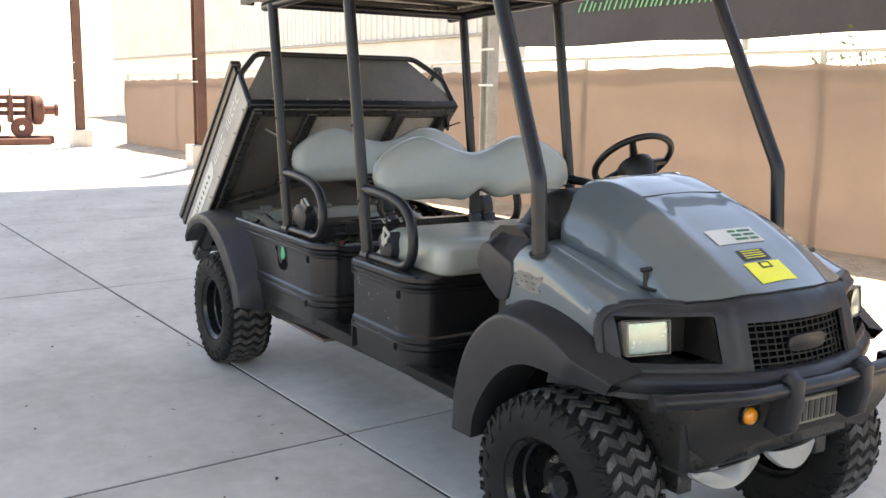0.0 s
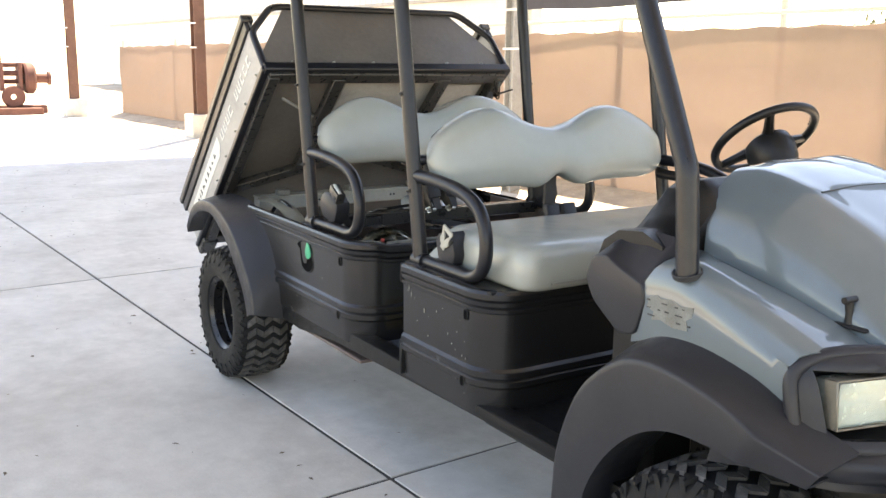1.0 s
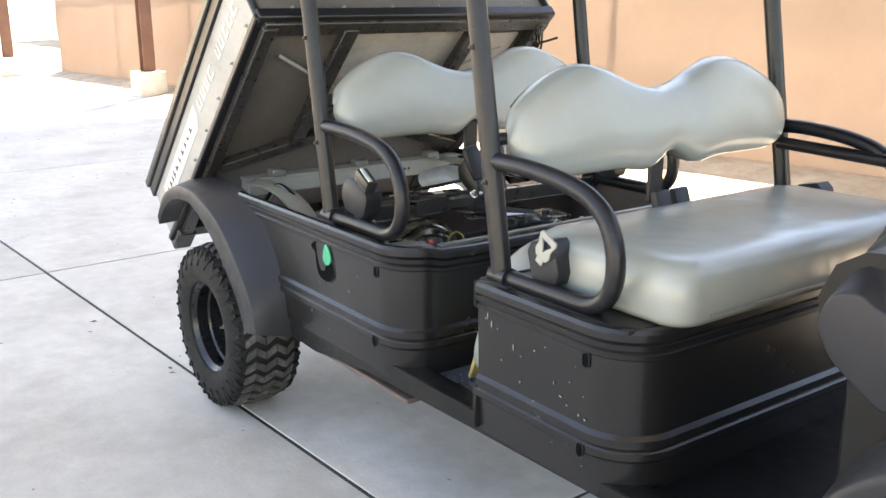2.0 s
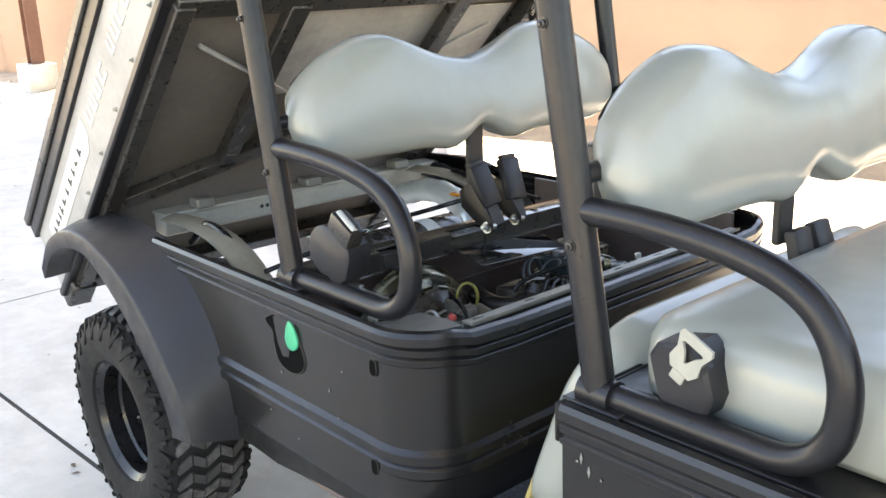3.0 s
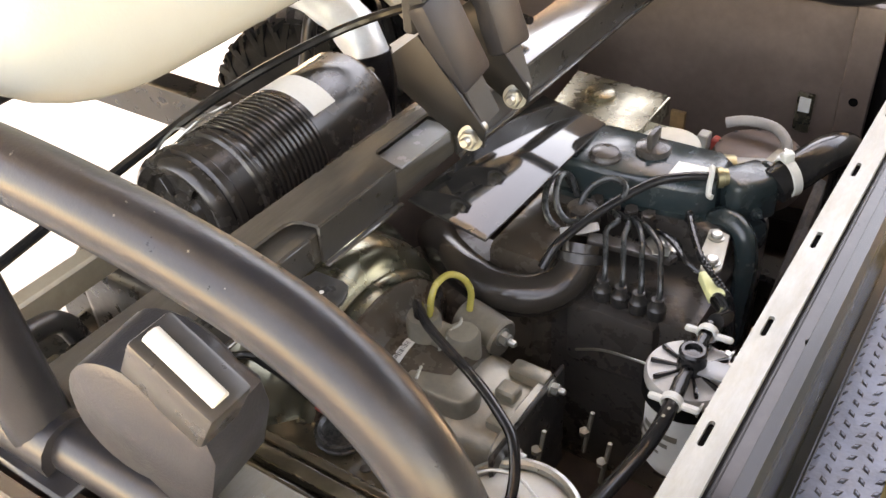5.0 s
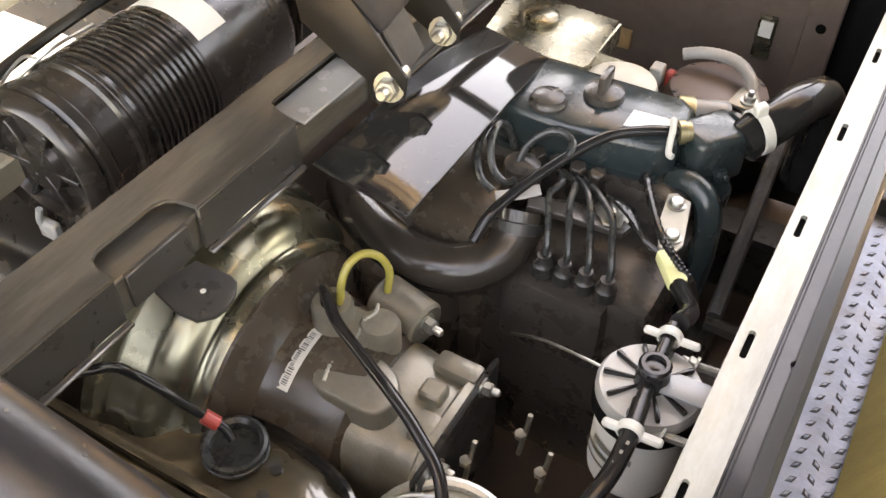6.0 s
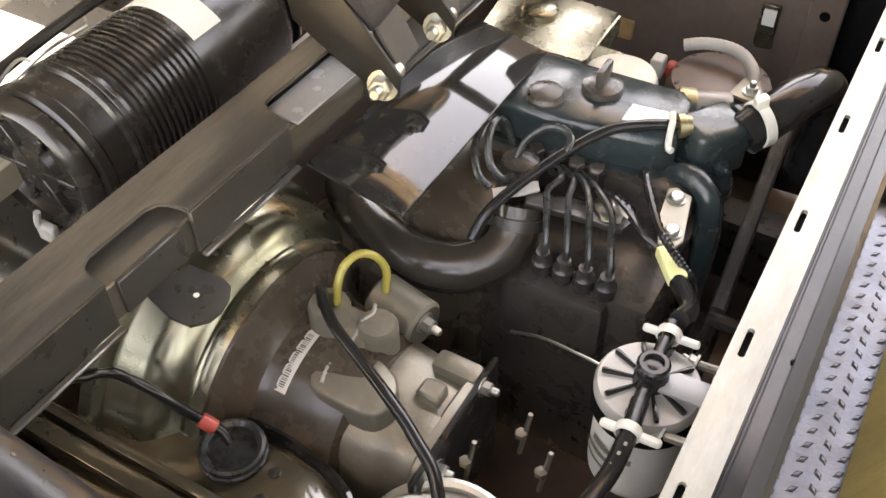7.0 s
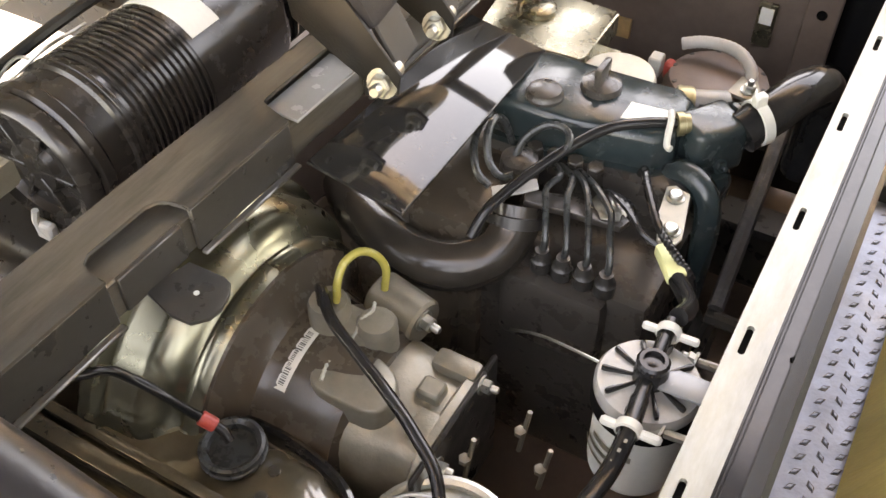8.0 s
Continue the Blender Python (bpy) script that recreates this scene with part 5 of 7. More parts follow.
SHOULDER = [(2.56, 1.040), (2.62, 1.064), (2.68, 1.080), (2.74, 1.080), (2.80, 1.064), (2.95, 1.014), (3.08, 0.968), (3.16, 0.945)]
BOTTOM = [(2.56, 0.86), (2.655, 0.895), (2.80, 0.916), (2.98, 0.890), (3.14, 0.84), (3.20, 0.80)]
for sd in (-1, 1):
    bm = B()
    rows = []
    for u in [k / 22 for k in range(23)]:
        row = []
        for j, a in enumerate((0.597, 0.602, 0.600, 0.595, 0.584, 0.566, 0.53, 0.49, 0.45, 0.415, 0.385)):
            xr = (2.602, 2.618, 2.628, 2.642, 2.656, 2.668, 2.670, 2.664, 2.652, 2.640, 2.632)[j]
            x = xr + (interp(TOPX, a) + (0.050, 0.042, 0.037, 0.033, 0.028, 0.020, 0.014, 0.012, 0.012, 0.012, 0.012)[j] - xr) * u
            zs, zb, zc = interp(SHOULDER, x), interp(BOTTOM, x), interp(HOOD_CREASE, x)
            z = (zb - 0.012, zb + (zs - zb) * 0.35, zb + (zs - zb) * 0.62, zs - 0.040, zs - 0.016, zs - 0.002, zs + 0.007,
                 zs * 0.75 + zc * 0.25 + 0.006, zs * 0.45 + zc * 0.55 + 0.004, zc - 0.002, zc - 0.012)[j]
            row.append((x, sd * a, z))
        rows.append(row)
    loft(bm, rows, closed=False)
    thicken(bm, 0.005)
    sp = part("side_panel", bm, M["paint"], utv, "sage grey front side panel", 60)
    bm = B()
    lathe(bm, [(0.034, -0.012), (0.0365, 0.0005), (0.034, 0.0018), (0.026, -0.006)], move(2.751, sd * 0.577, 1.068) @ Matrix.Rotation(radians(sd * -14), 4, 'X'), 24)
    part("post_grommet", bm, M["ink"], sp, "dark rubber post grommet")
    bm = B()
    z0 = interp(HOOD_CREASE, 3.05)
    box(bm, (3.02, sd * 0.395 - 0.018, z0 - 0.005), (3.10, sd * 0.395 + 0.018, z0 + 0.004), 0.004, 1, None)
    tube(bm, [(3.05, sd * 0.395, z0), (3.048, sd * 0.395, z0 + 0.025), (3.045, sd * 0.394, z0 + 0.05)], [0.012, 0.008, 0.010], 10)
    rod(bm, (3.045, sd * 0.394 - 0.020, z0 + 0.055), (3.045, sd * 0.394 + 0.020, z0 + 0.055), 0.008, 10)
    part("hood_latch", bm, M["plastic"], utv, "black rubber T hood latch")
    if sd < 0:
        rnd = random.Random(8)
        bm = B()
        for k, (xa, xb) in enumerate(((2.655, 2.79), (2.655, 2.77), (2.66, 2.80))):
            z = 0.985 - 0.018 * k
            u = xa
            while u < xb:
                w = rnd.uniform(0.012, 0.045)
                hh = rnd.uniform(0.0008, 0.0018)
                if rnd.random() < 0.75:
                    box(bm, (u, -0.6038, z - hh), (u + w * 0.5, -0.6005, z + hh))
                u += w + rnd.uniform(0.003, 0.012)
        tagged(part("worn_lettering", bm, M["ink"], sp, "worn dark lettering"), kind="stuff")
        bm = B()
        prism(bm, [(2.662, 0.992), (2.685, 1.002), (2.70, 0.994), (2.735, 1.000), (2.76, 0.990), (2.80, 0.996), (2.797, 0.972), (2.78, 0.962), (2.786, 0.938), (2.74, 0.934), (2.70, 0.944), (2.672, 0.938), (2.678, 0.958), (2.655, 0.968)], 0.0015, move(0, -0.6022, 0) @ XZ)
        part("worn_decal", bm, M["film"], sp, "worn tan decal patch")

# dash behind the hood
bm = B()
rings = []
for y in np.linspace(-0.535, 0.535, 27):
    a = abs(y)
    up = 0.115 * (1 - min(1, max(0, (a - 0.33) / 0.10)) ** 2 * 1.0) if a < 0.43 else 0.0
    e = 0.03 * max(0, (a - 0.52) / 0.065) ** 2
    rings.append([(2.60, y, 0.90), (2.47 + e, y, 0.90), (2.405 + e, y, 0.955 + e), (2.392 + e, y, 1.02), (2.42 + e, y, 1.085 + up * 0.6 - e), (2.475, y, 1.118 + up - e), (2.56, y, 1.128 + up - e), (2.63, y, 1.10 + up * 0.8 - e), (2.63, y, 0.95)])
loft(bm, rings)
part("dashboard", bm, M["plastic"], utv, "black plastic dashboard", 60)
for sd in (-1, 1):
    bm = B()
    inner = [(2.60, 0.865), (2.50, 0.915), (2.45, 0.965), (2.43, 1.03), (2.445, 1.105), (2.52, 1.113), (2.60, 1.130), (2.67, 1.108), (2.67, 1.00)]
    outer = [(2.60, 0.862), (2.496, 0.919), (2.450, 0.962), (2.434, 1.015), (2.483, 1.076), (2.56, 1.042), (2.62, 1.024), (2.645, 1.012), (2.645, 0.94)]
    rings = []
    for y, s, f in ((0.50, 1, 0), (0.55, 1, 0.45), (0.590, 1, 0.88), (0.601, 1, 0.985), (0.606, 0.985, 1), (0.607, 0.93, 1)):
        ring = [(a + (c - a) * f, b + (d - b) * f) for (a, b), (c, d) in zip(inner, outer)]
        ring = soft([p for (a, b), (c, d) in zip(ring, ring[1:] + ring[:1]) for p in ((a * 0.68 + c * 0.32, b * 0.68 + d * 0.32), (a * 0.32 + c * 0.68, b * 0.32 + d * 0.68))], 3)
        rings.append([(2.55 + (u - 2.55) * s, sd * y, 0.98 + (v - 0.98) * s) for u, v in ring])
    loft(bm, rings)
    part("dash_end", bm, M["fascia"], utv, "wedge-shaped charcoal dash end", 100)
# steering wheel
sw = move(2.208, 0.333, 1.296) @ Matrix.Rotation(radians(-9), 4, 'Z') @ Matrix.Rotation(radians(-42), 4, 'Y')
bm = B()
tube(bm, [sw @ Vector((0.166 * math.cos(a), 0.166 * math.sin(a), 0)) for a in np.linspace(0, math.tau, 48, endpoint=False)], 0.0140, 12, closed=True)
steer = part("steering_wheel", bm, M["plastic"], utv, "black steering wheel")
for a in (90, 210, 330):
    bm = B()
    p = [sw @ Vector((r * math.cos(radians(a)), r * math.sin(radians(a)), -0.02 * (1 - r / 0.17))) for r in (0.03, 0.09, 0.168)]
    tube(bm, p, [0.022, 0.016, 0.013], 8)
    part("spoke", bm, M["plastic"], steer)
bm = B()
lathe(bm, [(0, 0.000), (0.050, -0.002), (0.072, -0.016), (0.080, -0.050), (0.07, -0.10), (0.045, -0.14), (0.035, -0.32), (0, -0.32)], sw, 24)
part("hub", bm, M["plastic"], steer, "black wheel hub and column")
for k in range(26):
    bm = B()
    a = radians(-62 + 5.2 * k)
    box(bm, (-0.0050, -0.0030, 0.0085), (0.0050, 0.0030, 0.0155), 0.001, 1, sw @ Matrix.Rotation(a, 4, 'Z') @ move(0.160, 0, 0))
    part("grip_stud", bm, M["plastic"], steer)

# front fascia with headlamp pockets and grille opening
HOLES = ((-0.225, 0.225, 0.757, 0.912), (-0.570, -0.315, 0.800, 0.932), (0.315, 0.570, 0.800, 0.932))


def fascia_pt(y, z):
    a = abs(y)
    tx, tz = interp(TOPX, a), interp(TOPZ, a)
    d = max(0.0, tz - z)
    # moulded ridge beside the grille, and a swelling round the lamp pocket
    ridge = 0.017 * math.exp(-((a - 0.284) / 0.026) ** 2) * min(1.0, max(0.0, (z - 0.735) / 0.05)) * min(1.0, d / 0.02)
    far = math.hypot(max(0.315 - a, 0.0, a - 0.57), max(0.80 - z, 0.0, z - 0.932))
    swell = 0.013 * math.exp(-((far - 0.018) / 0.015) ** 2) * min(1.0, d / 0.015) if a > 0.30 else 0.0
    return Vector((tx + 0.034 * (1 - math.exp(-d / 0.018)) + 0.30 * d + max(ridge, swell), y, z))


ys = sorted({round(v, 4) for v in list(np.linspace(-0.60, 0.60, 97)) + [h for q in HOLES for h in q[:2]]})
zf = [0.70, 0.715, 0.73, 0.745, 0.757, 0.768, 0.78, 0.79, 0.80, 0.82, 0.85, 0.88, 0.905, 0.912, 0.922, 0.932]
bm = B()
grid = []
for y in ys:
    tz = interp(TOPZ, abs(y))
    col = [bm.verts.new(fascia_pt(y, z)) for z in zf]
    for f in (0.35, 0.7, 1.0):
        z = 0.932 + max(0.004, tz - 0.932) * f
        col.append(bm.verts.new(fascia_pt(y, min(z, max(tz, 0.936)))))
    col.append(bm.verts.new(fascia_pt(y, tz) + Vector((-0.05, 0, -0.006))))
    grid.append(col)
for j in range(len(ys) - 1):
    for i in range(len(zf) + 3):
        yc = (ys[j] + ys[j + 1]) / 2
        zc = (zf[i] + zf[i + 1]) / 2 if i + 1 < len(zf) else 1.0
        if any(a < yc < b and c < zc < d for a, b, c, d in HOLES):
            continue
        bm.faces.new((grid[j][i], grid[j + 1][i], grid[j + 1][i + 1], grid[j][i + 1]))
thicken(bm, 0.012)
fascia = part("front_fascia", bm, M["fascia"], utv, "charcoal plastic front fascia", 50)
bm = B()
rows = []
for y in np.linspace(-0.68, 0.68, 41):
    x = fascia_pt(min(0.6, abs(y)), 0.72).x - 0.01 - max(0, abs(y) - 0.58) * 1.2
    rows.append([(x - 0.03, y, 0.775), (x + 0.004, y, 0.776), (x + 0.026, y, 0.760), (x + 0.030, y, 0.738), (x + 0.016, y, 0.716), (x - 0.05, y, 0.700)])
loft(bm, rows)
part("fascia_lip", bm, M["fascia"], fascia, "rounded lower fascia lip", 60)
for sd in (-1, 1):
    bm = B()
    path = [fascia_pt(sd * y, z) - Vector((0.010, 0, 0.008)) for y, z in ((0.37, 0.966), (0.42, 0.970), (0.48, 0.970), (0.53, 0.964), (0.567, 0.948), (0.590, 0.920), (0.598, 0.880), (0.600, 0.830), (0.600, 0.785))]
    tube(bm, [v + Vector((0.006, sd * 0.003, 0)) for v in spline(path, 5)], 0.016, 12)
    part("pod_rim", bm, M["fascia"], fascia, "rounded rim of the lamp pod", 60)
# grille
# Black sheet added as the shade behind the grille bars.
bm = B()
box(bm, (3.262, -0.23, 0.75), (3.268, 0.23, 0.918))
part("grille_back", bm, M["void"], fascia, "black sheet for the shade behind the grille")
for k in range(8):
    bm = B()
    z = 0.768 + k * 0.0185
    tube(bm, [fascia_pt(y, z) - Vector((0.022, 0, 0)) for y in np.linspace(-0.224, 0.224, 9)], 0.0028, 6)
    part("grille_bar", bm, M["plastic"], fascia, "black grille bar")
for k in range(15):
    bm = B()
    y = -0.21 + k * 0.03
    tube(bm, [fascia_pt(y, z) - Vector((0.025, 0, 0)) for z in (0.757, 0.83, 0.912)], 0.0024, 6)
    part("grille_bar", bm, M["plastic"], fascia, "black grille bar")
bm = B()
prism(bm, [(0.085 * math.copysign(abs(math.cos(a)) ** 0.5, math.cos(a)), 0.84 + 0.026 * math.copysign(abs(math.sin(a)) ** 0.5, math.sin(a))) for a in np.linspace(0, math.tau, 24, endpoint=False)], 0.012, move(3.338, 0, 0) @ YZ, 0.004)
part("grille_badge", bm, M["fascia"], fascia, "plain grey oval badge")
# headlamps
for sd in (-1, 1):
    bm = B()
    ya, yb = sorted((sd * 0.315, sd * 0.57))
    inner, outer = sd * 0.315, sd * 0.57
    ring = [Vector((0, y, z)) for y, z in ((inner, 0.80), (inner, 0.932), (outer, 0.932), (outer, 0.80))]
    front = [fascia_pt(v.y, v.z) - Vector((0.004, 0, 0)) for v in ring]
    deep = [Vector((3.06 if abs(v.y) > 0.5 else 3.14, v.y, v.z)) for v in ring]
    loft(bm, [front, deep], caps=False)
    bm.faces.new([bm.verts.new(v) for v in deep])
    part("lamp_pocket", bm, M["plastic"], fascia, "black headlamp pocket")
    hm = move(3.152, sd * 0.486, 0.868) @ Matrix.Rotation(radians(sd * 14), 4, 'Z') @ Matrix.Rotation(radians(-6), 4, 'Y')
    lamp = None
    bm = B()
    box(bm, (-0.06, -0.070, -0.048), (0.008, 0.070, 0.048), 0.010, 2, hm)
    lamp = part("headlamp", bm, M["lens"], utv, "square silver headlamp")
    bm = B()
    box(bm, (0.010, -0.068, -0.046), (0.016, 0.068, 0.046), 0.003, 2, hm)
    gl = part("lamp_glass", bm, M["glass"], lamp, "clear ribbed lamp glass")
    gl.visible_shadow = False
    bm = B()
    for q in ((-0.074, -0.052, -0.069, 0.052), (0.069, -0.052, 0.074, 0.052), (-0.074, -0.052, 0.074, -0.047), (-0.074, 0.047, 0.074, 0.052)):
        box(bm, (-0.02, q[0], q[1]), (0.018, q[2], q[3]), 0.002, 1, hm)
    part("lamp_bezel", bm, M["alloy"], lamp, "dull lamp bezel")
# bumper
bm = B()
tube(bm, bent([(3.318, -0.600, 0.733), (3.415, -0.34, 0.735), (3.430, 0.0, 0.735), (3.415, 0.34, 0.735), (3.318, 0.600, 0.733)], 0.3, 8), 0.024, 16)
bb = part("bumper_bar", bm, M["tube"], utv, "black tubular front bumper")
for sd in (-1, 1):
    bm = B()
    rod(bm, (3.326, sd * 0.578, 0.733), (3.313, sd * 0.613, 0.733), 0.027, 18, 0.004)
    part("bar_cap", bm, M["plastic"], bb, "black rubber end cap")
    bm = B()
    box(bm, (3.28, sd * 0.50 - 0.03, 0.660), (3.345, sd * 0.50 + 0.03, 0.728), 0.008, 2)
    part("bar_bracket", bm, M["plastic"], bb, "black bumper bracket")
for y in (-0.165, 0.165):
    bm = B()
    prism(bm, [(3.35, 0.60), (3.41, 0.585), (3.445, 0.61), (3.462, 0.69), (3.458, 0.765), (3.43, 0.790), (3.405, 0.775), (3.37, 0.65)], 0.052, move(0, y - 0.026, 0) @ XZ, 0.012)
    part("bumper_guard", bm, M["fascia"], utv, "black rubber bumper guard")
bm = B()
prism(bm, [(-0.50, 0.69), (0.50, 0.69), (0.47, 0.58), (0.36, 0.50), (0.18, 0.545), (-0.18, 0.545), (-0.36, 0.50), (-0.47, 0.58)], 0.008, move(3.322, 0, 0) @ YZ, 0.004)
part("bumper_plate", bm, M["plastic"], utv, "black steel bumper plate")
for y in (-0.235, 0.235):
    bm = B()
    lathe(bm, [(0.027, 0), (0.027, 0.012), (0.022, 0.022), (0.012, 0.027), (0, 0.028)], move(3.333, y, 0.640) @ Matrix.Rotation(radians(90), 4, 'Y'), 20)
    al = part("marker_lamp", bm, M["amber"], utv, "round amber marker lamp")
    bm = B()
    lathe(bm, [(0.034, 0.0), (0.034, 0.01), (0.029, 0.012), (0.028, 0.0)], move(3.331, y, 0.640) @ Matrix.Rotation(radians(90), 4, 'Y'), 20)
    part("marker_bezel", bm, M["rim"], al)
bm = B()
box(bm, (3.335, -0.085, 0.60), (3.40, 0.10, 0.685), 0.005, 1)
wn = part("tow_winch", bm, M["alloy"], utv, "grey steel winch fairlead")
for k in range(6):
    bm = B()
    y = -0.07 + k * 0.028
    box(bm, (3.400, y, 0.612), (3.404, y + 0.016, 0.672))
    part("fairlead_slot", bm, M["ink"], wn)
for y0, y1 in ((-0.40, -0.10), (-0.06, 0.17)):
    bm = B()
    n = 14
    low = [(y0 + (y1 - y0) * k / n, 0.50 - 0.105 * math.sin(math.pi * (0.12 + 0.76 * k / n)) ** 0.9) for k in range(n + 1)]
    top = [(y, z + 0.012 + 0.05 * math.sin(math.pi * k / n)) for k, (y, z) in enumerate(low)]
    prism(bm, low + top[::-1], 0.02, Matrix.Translation((3.27, 0, 0.45)) @ Matrix.Rotation(radians(-18), 4, 'Y') @ Matrix.Translation((0, 0, -0.45)) @ YZ, 0.003)
    part("skid_plate", bm, M["head"], utv, "pale curved alloy skid plate", 60)
for sd in (-1, 1):
    for z, xx in ((0.30, 2.98), (0.30, 2.72), (0.46, 2.86)):
        bm = B()
        rod(bm, (xx, sd * 0.20, z + 0.06), (2.86, sd * 0.50, z), 0.018, 10)
        part("suspension_arm", bm, M["black"], utv, "black suspension arm")
    bm = B()
    p = [(2.86 + 0.035 * math.cos(a), sd * (0.42 - 0.05 * a / 30) + 0.035 * math.sin(a), 0.38 + a * 0.0085) for a in np.linspace(0, 36, 120)]
    tube(bm, p, 0.006, 6)
    part("coil_spring", bm, M["black"], utv, "black coil spring")
bm = B()
box(bm, (2.45, -0.52, 0.46), (2.62, 0.52, 0.92), 0.01, 1)
part("firewall", bm, M["plastic"], utv, "black firewall")
bm = B()
box(bm, (2.62, -0.40, 0.44), (3.25, 0.40, 0.80), 0.02, 1)
part("front_understructure", bm, M["black"], utv, "dark radiator and frame behind the fascia")


# ---- engine bay under the rear seat ----
# Added pan, not a known part, hides bright ground below the engine.
bm = B()
box(bm, (0.55, -0.598, 0.385), (1.165, 0.598, 0.40), 0.003, 1)
part("belly_pan", bm, M["liner"], utv, "added haze-brown pan that blocks light from below")
bm = B()
box(bm, (0.62, -0.592, 0.42), (1.05, -0.585, 0.83))
part("inner_liner", bm, M["liner"], utv, "inner liner with brown haze in its colour")
bm = B()
box(bm, (0.35, 0.575, 0.395), (1.075, 0.585, 0.852))
part("inner_liner", bm, M["liner"], utv, "inner liner with brown haze in its colour")
bm = B()
box(bm, (1.1355, -0.48, 0.40), (1.1362, 0.48, 0.80))
part("front_liner", bm, M["liner"], utv, "front liner with brown haze in its colour")

# Two added sheets keep the bright ground behind from showing in the bay.
bm = B()
box(bm, (0.590, -0.555, 0.40), (0.598, 0.575, 0.80), 0.002, 1)
part("rear_bulkhead", bm, M["liner"], utv, "added haze-brown panel that blocks light from behind")
bm = B()
box(bm, (0.475, -0.30, 0.690), (0.60, 0.40, 0.698), 0.002, 1)
part("filter_tray", bm, M["liner"], utv, "added haze-brown tray that blocks light under the filter")

# cross beam that carries the belt buckles: a pressed top with cut-outs over a channel body
BEAM = Matrix.Translation((0.700, -0.2, 0)) @ Matrix.Rotation(radians(-1.5), 4, 'Z')
bm = B()
box(bm, (-0.037, -0.36, 0.828), (0.0225, 0.75, 0.8655), 0.002, 1, BEAM)
beam = part("cross_beam", bm, M["beam"], utv, "dusty black steel channel cross beam with slots")
bm = B()
top = [(-0.040, -0.36), (0.0275, -0.36), (0.0275, -0.146), (0.010, -0.147), (0.000, -0.143), (-0.0055, -0.133), (-0.0055, -0.072), (-0.001, -0.062), (0.008, -0.057), (0.0275, -0.056),
       (0.0275, 0.073), (-0.004, 0.079), (-0.0105, 0.083), (-0.012, 0.090), (-0.012, 0.185), (0.0275, 0.187), (0.0275, 0.75), (-0.040, 0.75)]
prism(bm, top, 0.0045, BEAM @ move(0, 0, 0.8730), 0.0012)
part("beam_top", bm, M["beam"], beam)
for a, b in ((-0.36, -0.146), (-0.056, 0.073), (0.187, 0.75)):
    bm = B()
    box(bm, (0.0235, a, 0.829), (0.0278, b, 0.8755), 0.0015, 1, BEAM)
    part("beam_face", bm, M["black"], beam)
    bm = B()
    box(bm, (0.0278, a, 0.8265), (0.0350, b, 0.8305), 0.0012, 1, BEAM)
    part("beam_lip", bm, M["beam"], beam)
bm = B()
box(bm, (-0.0385, -0.36, 0.8655), (-0.0345, 0.75, 0.8735), 0, 1, BEAM)
part("beam_web", bm, M["beam"], beam)
# The tray's sky reflection is put into its colour.
bm = B()
box(bm, (-0.0115, 0.084, 0.8657), (0.0270, 0.184, 0.8690), 0.001, 1, BEAM)
part("beam_tray", bm, M["tray"], beam, "beam tray coloured grey for reflected sky")
bm = B()
prism(bm, [(0.719, -0.315), (0.729, -0.273), (0.765, -0.272), (0.773, -0.275), (0.780, -0.285), (0.784, -0.299), (0.782, -0.312), (0.772, -0.323), (0.753, -0.324)], 0.0045, move(0, 0, 0.8285), 0.0012)
box(bm, (0.0200, -0.135, 0.8300), (0.0255, -0.066, 0.8655), 0.001, 1, BEAM)
tb = part("beam_tab", bm, M["black"], beam, "drilled black steel tab")
# White disc on the uncut tab, coloured as light through a hole.
bm = B()
lathe(bm, [(0, 0), (0.0024, 0), (0.0024, 0.0008), (0, 0.0008)], move(0.757, -0.297, 0.8331), 14)
part("tab_hole", bm, M["label"], tb, "white disc painted as light through the drilled hole")

# glossy plate
bm = B()
slope = Matrix(((1, 0, 0, 0), (0, 1, 0, 0), (-0.24, -0.08, 1, 1.0079), (0, 0, 0, 1)))
prism(bm, [(0.7475, -0.134), (0.8431, -0.130), (0.8311, 0.187), (0.742, 0.180)], 0.004, slope, 0.001)
part("glossy_plate", bm, M["gloss"], utv, "glossy black plate that mirrors the sky")

# buckle bracket: two gusset plates, bolts and buckle stalks
br = new("buckle_bracket")
br.parent = utv
tagged(br, "black bracket with two belt buckle stalks")
for y0, dx in ((-0.052, 0.0), (0.052, -0.004)):
    bm = B()
    prism(bm, [(0.684, 0.925), (0.678, 0.965), (0.715, 0.995), (0.797 + dx, 0.900), (0.794 + dx, 0.877), (0.772 + dx, 0.874), (0.725, 0.900)], 0.004, move(0, y0, 0) @ XZ, 0.001)
    part("gusset", bm, M["plastic"], br, "black gusset plate")
    bm = B()
    hexbolt(bm, (0.779 + dx, y0 - 0.001, 0.887), (0.25, -1, 0.25), 0.0105, 0.012)
    rod(bm, (0.779 + dx, y0, 0.887), (0.775 + dx, y0 + 0.03, 0.884), 0.008, 12)
    part("bracket_bolt", bm, M["bolt"], br, "large zinc bracket bolt")
    sm = move(0.735 + dx, y0 + 0.03, 0.985) @ Matrix.Rotation(radians(-22), 4, 'Y') @ Matrix.Rotation(radians(8 if y0 < 0 else -4), 4, 'X')
    bm = B()
    box(bm, (-0.012, -0.031, -0.058), (0.014, 0.031, 0.052), 0.007, 2, sm)
    st = part("buckle_stalk", bm, M["fascia"], br, "grey-black buckle stalk cover")
    bm = B()
    box(bm, (-0.009, -0.024, 0.050), (0.011, 0.024, 0.062), 0.004, 2, sm)
    part("buckle_mouth", bm, M["ink"], st)
